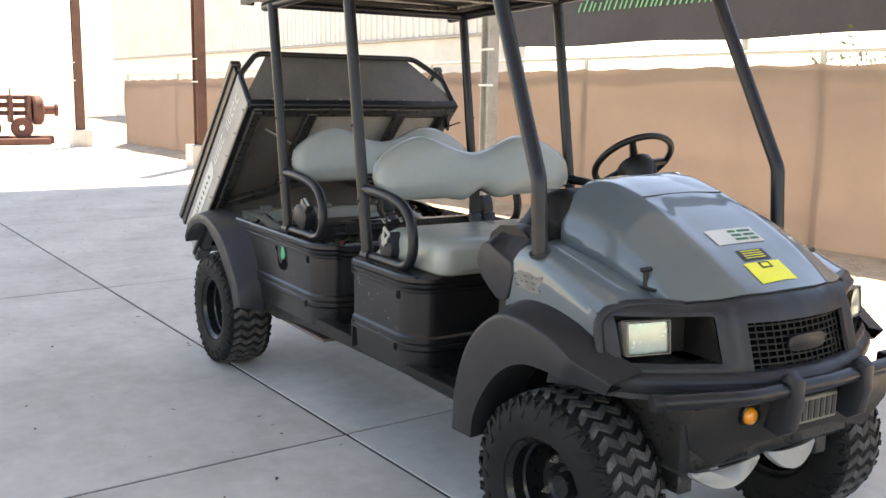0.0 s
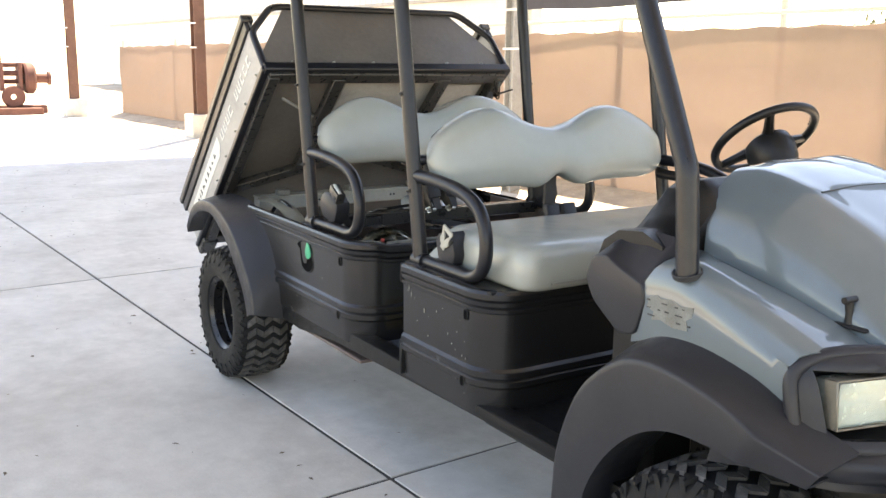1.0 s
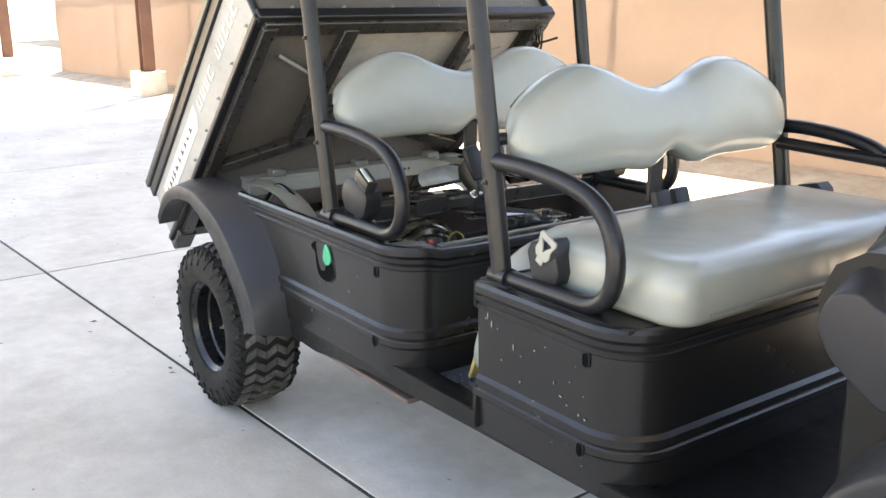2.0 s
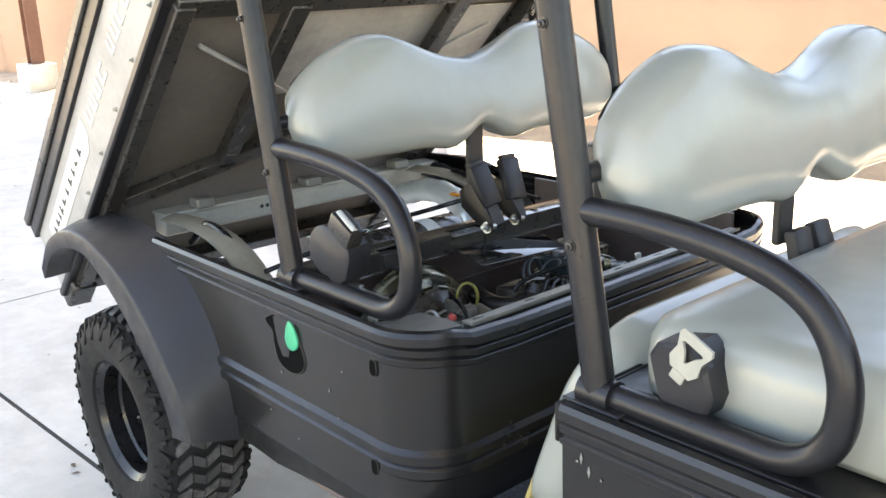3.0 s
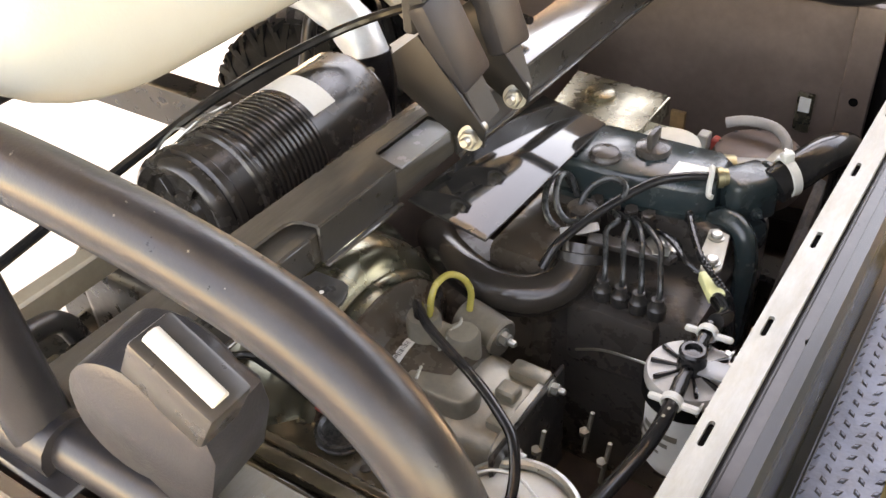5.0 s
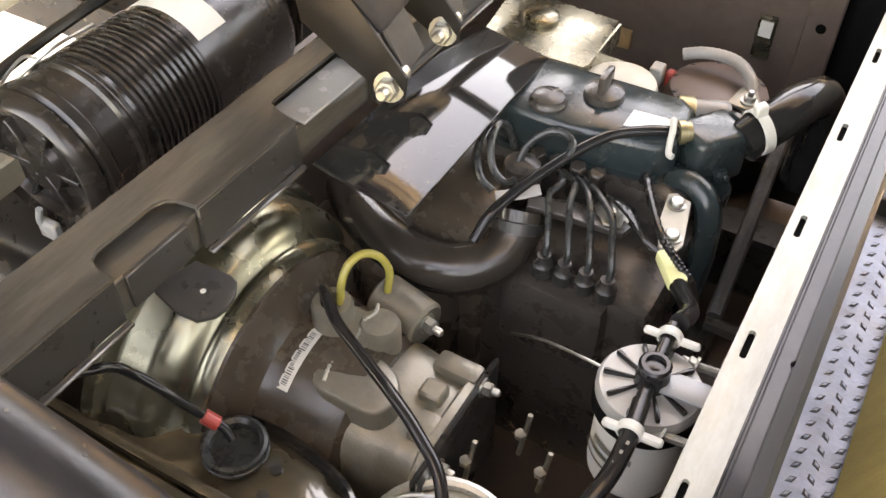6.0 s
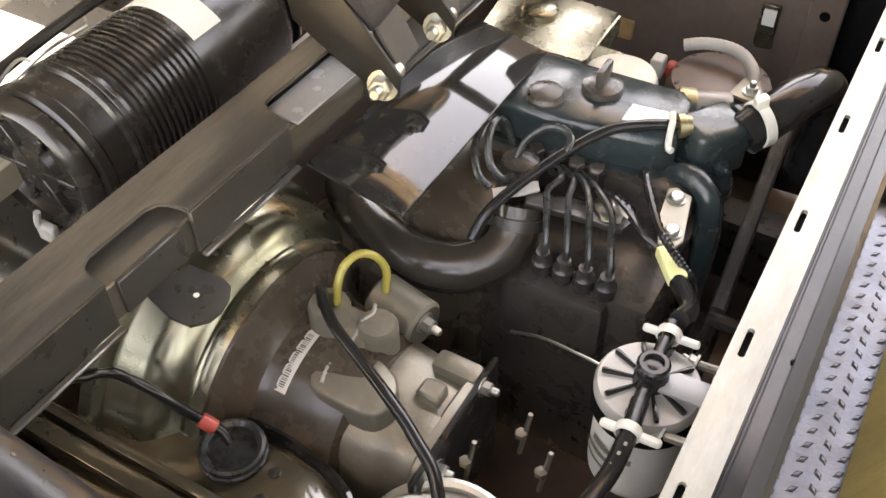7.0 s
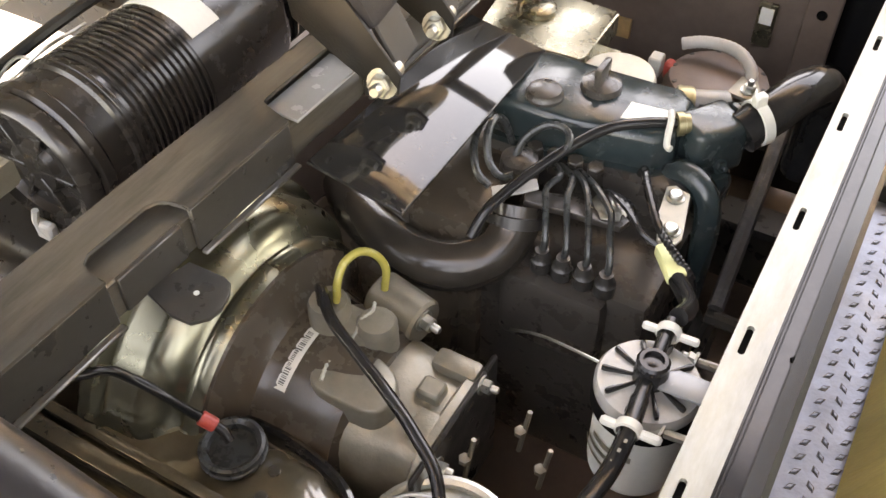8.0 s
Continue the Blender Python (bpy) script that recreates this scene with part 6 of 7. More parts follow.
    bm = B()
    box(bm, (-0.004, -0.02, -0.11), (0.004, 0.02, -0.055), 0.002, 1, sm)
    part("webbing", bm, M["ink"], st, "black webbing")
bm = B()
box(bm, (0.682, -0.050, 0.950), (0.70, 0.055, 0.956), 0.001, 1)
part("bracket_bridge", bm, M["black"], br)

# the front seat's own pair of buckles
for y, a in ((-0.03, -14), (0.05, -20)):
    sm = move(1.592, y, 0.968) @ Matrix.Rotation(radians(a), 4, 'Y')
    bm = B()
    box(bm, (-0.012, -0.030, -0.055), (0.014, 0.030, 0.055), 0.007, 2, sm)
    box(bm, (-0.004, -0.02, -0.15), (0.004, 0.02, -0.05), 0.002, 1, sm)
    part("buckle_stalk", bm, M["fascia"], utv, "grey-black buckle stalk cover")

# air filter
AF = move(0.430, 0.02, 0.747) @ Matrix.Rotation(radians(-90), 4, 'X')      # local z runs to +y
bm = B()
prof = [(0, -0.216), (0.030, -0.216), (0.034, -0.208), (0.060, -0.208), (0.064, -0.217), (0.076, -0.222), (0.082, -0.218), (0.0855, -0.211), (0.0855, -0.203), (0.0825, -0.199), (0.0865, -0.195), (0.0865, -0.184), (0.0825, -0.180),
        (0.0820, -0.152), (0.0860, -0.149), (0.0860, -0.144), (0.0840, -0.1425), (0.0860, -0.141), (0.0860, -0.136), (0.0825, -0.133)]
h = -0.126
for k in range(12):
    prof += [(0.0815, h), (0.0850, h + 0.0015), (0.0850, h + 0.0048), (0.0815, h + 0.0062)]
    h += 0.0087
prof += [(0.0835, h), (0.0835, 0.115), (0.079, 0.125), (0.05, 0.13), (0.045, 0.16), (0, 0.16)]
lathe(bm, prof, AF, 48)
af = part("air_filter", bm, M["filter"], utv, "ribbed black plastic air filter canister", 30)
for k in range(6):
    bm = B()
    m = AF @ Matrix.Rotation(radians(60 * k), 4, 'Z')
    box(bm, (0.012, -0.003, -0.217), (0.058, 0.003, -0.206), 0.001, 1, m)
    part("cap_rib", bm, M["filter"], af, "moulded cap rib")
bm = B()
loft(bm, [[AF @ Vector((0.0842 * math.cos(a), 0.0842 * math.sin(a), z)) for a in np.linspace(radians(-118), radians(-46), 16)] for z in (-0.014, 0.002, 0.018, 0.032)], closed=False)
thicken(bm, 0.0006)
part("filter_label", bm, M["label"], af, "pale grey printed label")
bm = B()
tube(bm, spline([(0.352, -0.165, 0.790), (0.362, -0.150, 0.812), (0.372, -0.130, 0.826), (0.382, -0.122, 0.818), (0.376, -0.132, 0.806), (0.360, -0.150, 0.796), (0.400, -0.118, 0.836), (0.405, -0.060, 0.838)], 6), 0.0020, 6)
part("wire_clip", bm, M["bolt"], af, "bright wire clip")
bm = B()
tube(bm, spline([(0.436, -0.212, 0.662), (0.424, -0.214, 0.680), (0.428, -0.212, 0.700)], 5), 0.004, 6)
box(bm, (0.418, -0.216, 0.658), (0.444, -0.204, 0.682), 0.003, 1)
part("clip_latch", bm, M["white"], af, "pale clip latch")
bm = B()
rod(bm, (0.440, 0.100, 0.795), (0.462, 0.102, 0.790), 0.006, 8)
hexbolt(bm, (0.462, 0.101, 0.790), (1, -0.3, 0.5), 0.008, 0.010)
part("filter_stud", bm, M["bolt"], af)
bm = B()
tube(bm, spline([(0.345, -0.44, 0.770), (0.350, -0.24, 0.800), (0.362, -0.05, 0.828), (0.395, 0.10, 0.846), (0.47, 0.19, 0.875), (0.60, 0.25, 0.915)], 8), 0.007, 8)
part("breather_hose", bm, M["hose"], utv, "thin black hose along the filter")
bm = B()
box(bm, (0.355, -0.46, 0.70), (0.385, 0.46, 0.74), 0.004, 1)
part("filter_rail", bm, M["tan"], utv, "pale steel rail beside the filter")

def ring_plate(bm, outer, inner, d, m, k=0.86):
    """A flat plate with a hole, both outlines of equal count."""
    o1, i1, i2, o2 = [[bm.verts.new(m @ Vector((u * k, v * k, z))) for u, v in p] for p, z in ((outer, d), (inner, d), (inner, 0), (outer, 0))]
    n = len(outer)
    for a, b in ((o1, i1), (i1, i2), (i2, o2), (o2, o1)):
        for k in range(n):
            bm.faces.new((a[k], a[(k + 1) % n], b[(k + 1) % n], b[k]))


# seat belt retractor by the rear right post, and its front twin
rt = move(0.846, -0.530, 0.948) @ Matrix.Rotation(radians(6), 4, 'Z') @ Matrix.Rotation(radians(20), 4, 'Y')
bm = B()
rings = []
for y, s in ((-0.046, 0.9), (-0.042, 1.0), (0.018, 1.0), (0.023, 0.9)):
    rings.append([rt @ Vector((s * u, y, s * v)) for u, v in [(0.055 * math.cos(a) - 0.012, 0.055 * math.sin(a)) for a in np.linspace(radians(48), radians(292), 20)] + [(0.036, -0.062), (0.058, -0.030), (0.056, 0.020), (0.046, 0.038)]])
loft(bm, rings)
rb = part("belt_retractor", bm, M["fascia"], utv, "black plastic seat belt retractor", 45)
bm = B()
rod(bm, (0.868, -0.556, 1.036), (0.922, -0.557, 1.005), 0.0080, 10)
part("retractor_roller", bm, M["white"], rb, "white roller edge")
bm = B()
rh_m = Matrix(((-0.5, 0, 0.866, 0.868), (0, 1, 0, -0.552), (-0.866, 0, -0.5, 1.034), (0, 0, 0, 1)))
box(bm, (-0.004, -0.020, -0.006), (0.040, 0.018, 0.068), 0.004, 2, rh_m)
part("roller_housing", bm, M["black"], rb, "black roller housing")
bm = B()
box(bm, (0.79, -0.565, 0.858), (0.965, -0.510, 0.864), 0.002, 1)
hexbolt(bm, (0.909, -0.540, 0.864), (0, 0, 1), 0.010, 0.010)
part("retractor_foot", bm, M["galv"], rb, "zinc retractor foot and bolt")
for q, (bx_, by_, bz_) in enumerate(((1.700, -0.535, 0.933), (1.69, 0.535, 0.945), (0.84, 0.535, 0.95))):
    bm = B()
    m = move(bx_, by_, bz_) @ Matrix.Rotation(radians(-18), 4, 'Y')
    rings = []
    for y, s in ((-0.034, 0.88), (-0.028, 1.0), (0.028, 1.0), (0.034, 0.88)):
        rings.append([m @ Vector((s * u, y, s * v)) for u, v in [(-0.046, -0.026), (-0.034, -0.050), (-0.006, -0.062), (0.030, -0.060), (0.048, -0.036), (0.050, 0.024), (0.038, 0.046), (-0.024, 0.052), (-0.044, 0.034)]])
    loft(bm, rings)
    r2 = part("belt_retractor", bm, M["fascia"], utv, "black plastic seat belt retractor", 40)
    if q == 0:
        lm = move(1.722, -0.573, 0.972) @ Matrix.Rotation(radians(90), 4, 'X') @ Matrix.Rotation(radians(62), 4, 'Z')
        bm = B()
        ring_plate(bm, [(-0.034, 0.020), (-0.034, -0.020), (-0.018, -0.030), (0.006, -0.026), (0.030, -0.034), (0.040, -0.030), (0.040, 0.030), (0.030, 0.034), (0.006, 0.026), (-0.018, 0.030)],
                   [(-0.012, 0.002), (-0.012, -0.002), (-0.008, -0.004), (0.004, -0.010), (0.018, -0.022), (0.022, -0.018), (0.022, 0.018), (0.018, 0.022), (0.004, 0.010), (-0.008, 0.004)], 0.005, lm)
        box(bm, (-0.046, -0.012, 0.0), (-0.026, 0.012, 0.005), 0.003, 2, lm)
        part("belt_tongue", bm, M["tongue"], r2, "pale steel belt tongue")
        bm = B()
        tube(bm, [lm @ Vector((u, v, -0.004)) for u, v in ((-0.02, -0.018), (0.012, -0.026))], 0.008, 6)
        part("tongue_web", bm, M["ink"], r2)

# flywheel housing and drive pump
FW = Matrix.Translation((0.0, -0.208, 0.618)) @ Matrix.Rotation(radians(90), 4, 'Y')        # local z runs to +x
bm = B()
lathe(bm, [(0, 0.640), (0.160, 0.640), (0.178, 0.644), (0.182, 0.650), (0.182, 0.662), (0.177, 0.666), (0.171, 0.668), (0.169, 0.672), (0.168, 0.698), (0.165, 0.708), (0.157, 0.718), (0.148, 0.725), (0.141, 0.729), (0.138, 0.733),
           (0.1385, 0.742), (0.136, 0.747), (0, 0.747)], FW, 72)
fw = part("flywheel_housing", bm, M["zinc"], utv, "yellow-zinc plated round housing", 28)
bm = B()
lathe(bm, [(0.139, 0.727), (0.1415, 0.731), (0.1420, 0.737), (0.1405, 0.743), (0.137, 0.748)], FW, 72)
part("housing_band", bm, M["zinc"], fw, "golden rim band")
PM = FW
bm = B()
lathe(bm, [(0, 0.745), (0.136, 0.745), (0.134, 0.750), (0.122, 0.757), (0.108, 0.764), (0.099, 0.772), (0.0965, 0.782), (0.0955, 0.80), (0.092, 0.83), (0.090, 0.855), (0.080, 0.862), (0, 0.862)], PM, 48)
pump = part("drive_pump", bm, M["bell"], utv, "dark drive pump bell with grey cast body", 30)


def squircle(cy, cz, hy, hz, n=28, e=0.55):
    return [(cy + hy * math.copysign(abs(math.cos(a)) ** e, math.cos(a)), cz + hz * math.copysign(abs(math.sin(a)) ** e, math.sin(a))) for a in np.linspace(0, math.tau, n, endpoint=False)]


bm = B()
loft(bm, [[(x, y, z) for y, z in squircle(-0.209, 0.606, 0.076 + d, 0.082 + d)] for x, d in ((0.832, -0.03), (0.836, -0.012), (0.846, -0.002), (0.866, 0.0), (0.892, -0.003), (0.900, -0.010), (0.925, -0.011), (0.930, -0.002), (0.938, -0.004))])
part("pump_body", bm, M["alloy"], pump, "cast pump body", 50)
bm = B()
pad = soft([(0.811, -0.246), (0.811, -0.232), (0.816, -0.212), (0.826, -0.198), (0.852, -0.200), (0.880, -0.210), (0.893, -0.232), (0.888, -0.251), (0.874, -0.258), (0.850, -0.2585), (0.824, -0.257)], 3)
loft(bm, [[(0.853 + (u - 0.853) * q, -0.230 + (v + 0.230) * q - dy, z) for u, v in pad] for z, q, dy in ((0.640, 1.08, 0.002), (0.694, 1.01, 0.0), (0.701, 1.0, 0.0), (0.7045, 0.97, 0.0), (0.706, 0.91, 0.0))])
part("pump_pad", bm, M["alloy"], pump, "raised cast pad", 60)
for pts in ([(0.817, -0.208, 0.706), (0.822, -0.220, 0.7068), (0.821, -0.233, 0.7068), (0.826, -0.249, 0.7066)],
            [(0.829, -0.163, 0.728), (0.833, -0.173, 0.7275), (0.829, -0.185, 0.726), (0.830, -0.197, 0.720), (0.826, -0.206, 0.712)],
            [(0.842, -0.160, 0.702), (0.847, -0.174, 0.703), (0.840, -0.189, 0.704), (0.832, -0.196, 0.704)]):
    bm = B()
    pp = spline(pts, 6)
    tube(bm, pp, [0.0011 + 0.0012 * abs(math.sin(1.7 * k)) for k in range(len(pp))], 7)
    part("sealant_bead", bm, M["tongue"], pump, "uneven pale sealant bead")
bm = B()
box(bm, (0.938, -0.290, 0.53), (0.944, -0.132, 0.688), 0.003, 1)
part("pump_end_plate", bm, M["black"], pump, "black pump end plate")
bm = B()
box(bm, (0.896, -0.206, 0.672), (0.920, -0.184, 0.689), 0.003, 1)
box(bm, (0.890, -0.170, 0.660), (0.938, -0.146, 0.686), 0.006, 2)
box(bm, (0.908, -0.246, 0.662), (0.938, -0.214, 0.684), 0.004, 2)
part("pump_lug", bm, M["alloy"], pump)
for p in ((0.944, -0.166, 0.680), (0.944, -0.25, 0.66)):
    bm = B()
    hexbolt(bm, p, (1, 0, 0.1), 0.007, 0.008)
    part("pump_bolt", bm, M["bolt"], pump)
bm = B()
lathe(bm, [(0, 0), (0.022, 0), (0.0205, 0.020), (0.0200, 0.052), (0.0175, 0.058), (0.011, 0.058), (0.010, 0.046), (0, 0.046)], move(0.797, -0.190, 0.682), 24)
lathe(bm, [(0, 0), (0.020, 0), (0.0195, 0.020), (0.0195, 0.046), (0.0165, 0.051), (0, 0.052)], move(0.842, -0.180, 0.676), 24)
box(bm, (0.797, -0.202, 0.69), (0.842, -0.168, 0.722), 0.008, 2)
rod(bm, (0.806, -0.124, 0.690), (0.864, -0.134, 0.686), 0.025, 22)
part("pump_boss", bm, M["alloy"], pump, "cast pump bosses")
bm = B()
hexbolt(bm, (0.864, -0.136, 0.694), (1, -0.2, 0), 0.008, 0.010)
part("boss_bolt", bm, M["bolt"], pump)
bm = B()
lab = [PM @ Vector((0.0962 * math.cos(a), 0.0962 * math.sin(a), z)) for z in (0.786, 0.798) for a in np.linspace(radians(219), radians(180), 10)]
vs = [bm.verts.new(p) for p in lab]
for k in range(9):
    bm.faces.new((vs[k], vs[k + 1], vs[k + 11], vs[k + 10]))
lb = part("barcode_label", bm, M["label"], pump, "narrow white barcode label", 80)
bm = B()
rnd = random.Random(2)
a = 183.0
while a < 216:
    w = rnd.choice((0.35, 0.5, 0.8))
    z0, z1 = (0.7882, 0.7942) if not 195 < a < 205 else (0.7882, 0.792)
    vv = [bm.verts.new(PM @ Vector((0.0967 * math.cos(radians(q)), 0.0967 * math.sin(radians(q)), z))) for q, z in ((a, z0), (a + w, z0), (a + w, z1), (a, z1))]
    bm.faces.new(vv)
    a += w + rnd.choice((0.35, 0.5, 0.8))
part("barcode_bars", bm, M["ink"], lb, "black barcode bars")

bm = B()
loft(bm, [[(x, y, z) for x, z in squircle(0.745, 0.58, 0.105 + d, 0.100 + d)] for y, d in ((-0.085, -0.04), (-0.080, -0.015), (-0.066, -0.003), (-0.03, 0.0), (0.03, 0.0))])
part("bell_housing", bm, M["bell"], utv, "oily dark bell housing", 60)

# yellow breather tube into a black hose
bm = B()
tube(bm, spline([(0.822, -0.136, 0.716), (0.823, -0.133, 0.742), (0.816, -0.138, 0.762), (0.806, -0.150, 0.771), (0.800, -0.166, 0.766), (0.800, -0.178, 0.752), (0.802, -0.184, 0.734)], 8), 0.0040, 12)
yt = part("breather_tube", bm, M["yhose"], utv, "bent yellow breather tube")
bm = B()
tube(bm, spline([(0.792, -0.192, 0.733), (0.790, -0.190, 0.748), (0.796, -0.196, 0.760), (0.826, -0.223, 0.765), (0.868, -0.246, 0.768), (0.910, -0.268, 0.772), (0.950, -0.290, 0.770), (0.985, -0.315, 0.760), (1.005, -0.36, 0.735), (1.0, -0.43, 0.70)], 8), 0.0054, 12)
part("black_hose", bm, M["hose"], yt, "glossy black rubber hose")

# lower transmission cover with a sender
bm = B()
loft(bm, [[(x, y, z) for x, y in ((0.60 + i, -0.57), (0.93 - i, -0.57), (0.955 - i, -0.50), (0.95 - i, -0.38), (0.92 - i, -0.315 - i), (0.86, -0.288 - i), (0.77, -0.280 - i), (0.69 + i, -0.300 - i), (0.62 + i, -0.35))] for z, i in ((0.42, 0.0), (0.630, 0.0), (0.648, 0.004), (0.661, 0.012), (0.670, 0.026), (0.675, 0.046))])
tc = part("transmission_cover", bm, M["oily"], utv, "oily brown transmission cover", 60)
bm = B()
tube(bm, spline([(0.64, -0.36, 0.664), (0.70, -0.312, 0.664), (0.77, -0.294, 0.664), (0.855, -0.300, 0.664), (0.905, -0.325, 0.664), (0.935, -0.39, 0.664)], 6), 0.006, 8)
part("cover_bead", bm, M["gloss"], tc, "glossy bead round the cover")
bm = B()
lathe(bm, [(0.0, 0), (0.027, 0), (0.030, 0.003), (0.030, 0.006), (0.028, 0.0075), (0.030, 0.009), (0.029, 0.013), (0.026, 0.014), (0.022, 0.011), (0.021, 0.005), (0.0, 0.005)], move(0.788, -0.332, 0.675), 32)
sd_ = part("oil_sender", bm, M["line"], tc, "round black sender")
bm = B()
pp = spline([(0.786, -0.331, 0.690), (0.777, -0.329, 0.699), (0.763, -0.332, 0.708), (0.752, -0.338, 0.722), (0.735, -0.346, 0.745), (0.719, -0.354, 0.763), (0.708, -0.365, 0.780), (0.69, -0.39, 0.79), (0.62, -0.42, 0.79)], 9)
tube(bm, pp, [0.0043 + 0.0004 * (i % 2) for i in range(len(pp))], 10)
part("braided_hose", bm, M["hose"], sd_, "black braided hose")
bm = B()
rod(bm, (0.772, -0.3300, 0.702), (0.760, -0.3335, 0.711), 0.0068, 12)
part("hose_clip", bm, M["red"], sd_, "red hose clip")
bm = B()
for k, (x, y) in enumerate(((0.835, -0.355), (0.85, -0.37), (0.83, -0.33), (0.90, -0.39))):
    lathe(bm, [(0, 0), (0.006, 0), (0.0055, 0.004), (0, 0.005)], move(x, y, 0.673), 8)
tagged(part("cover_screw", bm, M["black"], tc, "small cover screws"), kind="stuff")
for y, z, w in ((-0.380, 0.690, 0.006), (-0.402, 0.698, 0.009), (-0.432, 0.702, 0.011), (-0.466, 0.706, 0.013)):
    bm = B()
    box(bm, (0.44, y - w, z - 0.05), (0.93, y + w, z), 0.004, 2)
    part("side_rail", bm, M["oily"], utv, "dusty brown steel rail")
for x, y, z in ((0.985, -0.165, 0.65), (1.018, -0.190, 0.645), (0.957, -0.222, 0.66)):
    bm = B()
    rod(bm, (x, y, z - 0.05), (x + 0.005, y + 0.008, z + 0.008), 0.0026, 8)
    lathe(bm, [(0, 0), (0.006, 0), (0.006, 0.005), (0, 0.006)], move(x, y, z - 0.02), 6)
    part("stud", bm, M["alloy"], utv, "dull steel stud")

# round reservoir by the right liner
bm = B()
lathe(bm, [(0, 0.42), (0.052, 0.42), (0.058, 0.44), (0.058, 0.635), (0.062, 0.640), (0.062, 0.655), (0.055, 0.660), (0, 0.664)], move(0.985, -0.318, 0), 32)
rs = part("reservoir", bm, M["white"], utv, "pale plastic reservoir")
bm = B()
tube(bm, [(0.985 + 0.064 * math.cos(a), -0.318 + 0.064 * math.sin(a), 0.662) for a in np.linspace(0, math.tau, 40, endpoint=False)], 0.006, 8, closed=True)
part("reservoir_ring", bm, M["bolt"], rs, "bright clamp ring")
bm = B()
tube(bm, spline([(0.93, -0.30, 0.67), (0.945, -0.29, 0.675), (0.97, -0.283, 0.673), (1.0, -0.295, 0.67)], 5), 0.0022, 6)
part("ring_wire", bm, M["bolt"], rs)

# fat bent pipe under the glossy plate, its end in a pale clamp
bm = B()
tube(bm, spline([(0.675, 0.010, 0.672), (0.715, -0.028, 0.688), (0.765, -0.056, 0.694), (0.815, -0.070, 0.696), (0.858, -0.062, 0.698), (0.886, -0.036, 0.706), (0.893, -0.010, 0.722), (0.890, 0.006, 0.742)], 8), 0.0265, 22)
ep = part("intake_pipe", bm, M["pipe"], utv, "glossy black bent pipe")
bm = B()
lathe(bm, [(0.0265, 0), (0.0290, 0.001), (0.0290, 0.012), (0.0265, 0.013), (0.0265, 0)], along((0.8935, -0.006, 0.724), (0.8895, 0.010, 0.750)), 28)
part("pipe_clamp", bm, M["black"], ep, "pale pipe clamp")
bm = B()
prism(bm, [(0.876, -0.020), (0.896, -0.004), (0.910, 0.012), (0.902, 0.024), (0.884, 0.006), (0.868, -0.008)], 0.003, move(0, 0, 0.764), 0.001)
part("clamp_strap", bm, M["bedgrey"], ep, "folded steel clamp strap")

# engine block, head and rocker cover
eng = new("engine")
eng.parent = utv
tagged(eng, "dark green small diesel engine with steel fuel lines")
bm = B()
box(bm, (0.80, -0.03, 0.40), (1.05, 0.24, 0.70), 0.015, 2)
box(bm, (0.815, 0.078, 0.69), (1.035, 0.215, 0.755), 0.01, 2)
part("engine_block", bm, M["engine"], eng, "dark green engine block")
bm = B()
box(bm, (0.785, -0.040, 0.40), (0.872, 0.240, 0.735), 0.012, 2)
part("back_plate", bm, M["bell"], eng, "dusty brown engine back plate")
bm = B()
loft(bm, [[(x, y, z) for x, y in ((0.820 + i, 0.084 + i), (0.900, 0.085 + i), (0.992 - i, 0.100 + i), (1.008 - i, 0.118 + i), (1.006 - i, 0.182 - i), (0.99 - i, 0.196 - i), (0.832 + i, 0.192 - i), (0.816 + i, 0.180 - i))] for z, i in ((0.748, -0.006), (0.755, -0.006), (0.757, 0.0), (0.788, 0.001), (0.7945, 0.004), (0.797, 0.008))])
rc = part("rocker_cover", bm, M["rocker"], eng, "green painted rocker cover", 35)
bm = B()
lathe(bm, [(0, 0), (0.021, 0), (0.022, 0.004), (0.021, 0.010), (0.014, 0.013), (0, 0.014)], move(0.912, 0.152, 0.795), 24)
box(bm, (0.908, 0.137, 0.806), (0.916, 0.167, 0.828), 0.003, 2)
part("oil_cap", bm, M["engine"], rc, "dark oil filler cap")
bm = B()
prism(bm, [(0.949, 0.114), (0.992, 0.130), (0.994, 0.149), (0.949, 0.144)], 0.001, move(0, 0, 0.7972))
part("cover_label", bm, M["label"], rc, "white engine label")
bm = B()
lathe(bm, [(0, 0), (0.020, 0), (0.0205, 0.018), (0.018, 0.021), (0.0175, 0.024), (0.014, 0.026), (0, 0.027)], move(0.866, 0.112, 0.782), 20)
part("breather_cap", bm, M["engine"], rc, "round breather cap")
bm = B()
wo = move(1.010, 0.140, 0) @ Matrix.Rotation(radians(54), 4, 'Z')
box(bm, (-0.004, -0.030, 0.738), (0.060, 0.022, 0.7985), 0.009, 3, wo)
box(bm, (0.004, -0.040, 0.700), (0.046, 0.020, 0.745), 0.012, 2, wo)
lathe(bm, [(0, 0), (0.024, 0), (0.025, 0.004), (0.021, 0.008), (0.021, 0.030), (0, 0.030)], wo @ move(0.056, -0.004, 0.777) @ Matrix.Rotation(radians(90), 4, 'Y'), 24)
hexbolt(bm, wo @ Vector((0.026, -0.031, 0.755)), wo.to_3x3() @ Vector((0, -1, 0.3)), 0.006, 0.005)
part("water_outlet", bm, M["rocker"], eng, "blue-green water outlet")
bm = B()
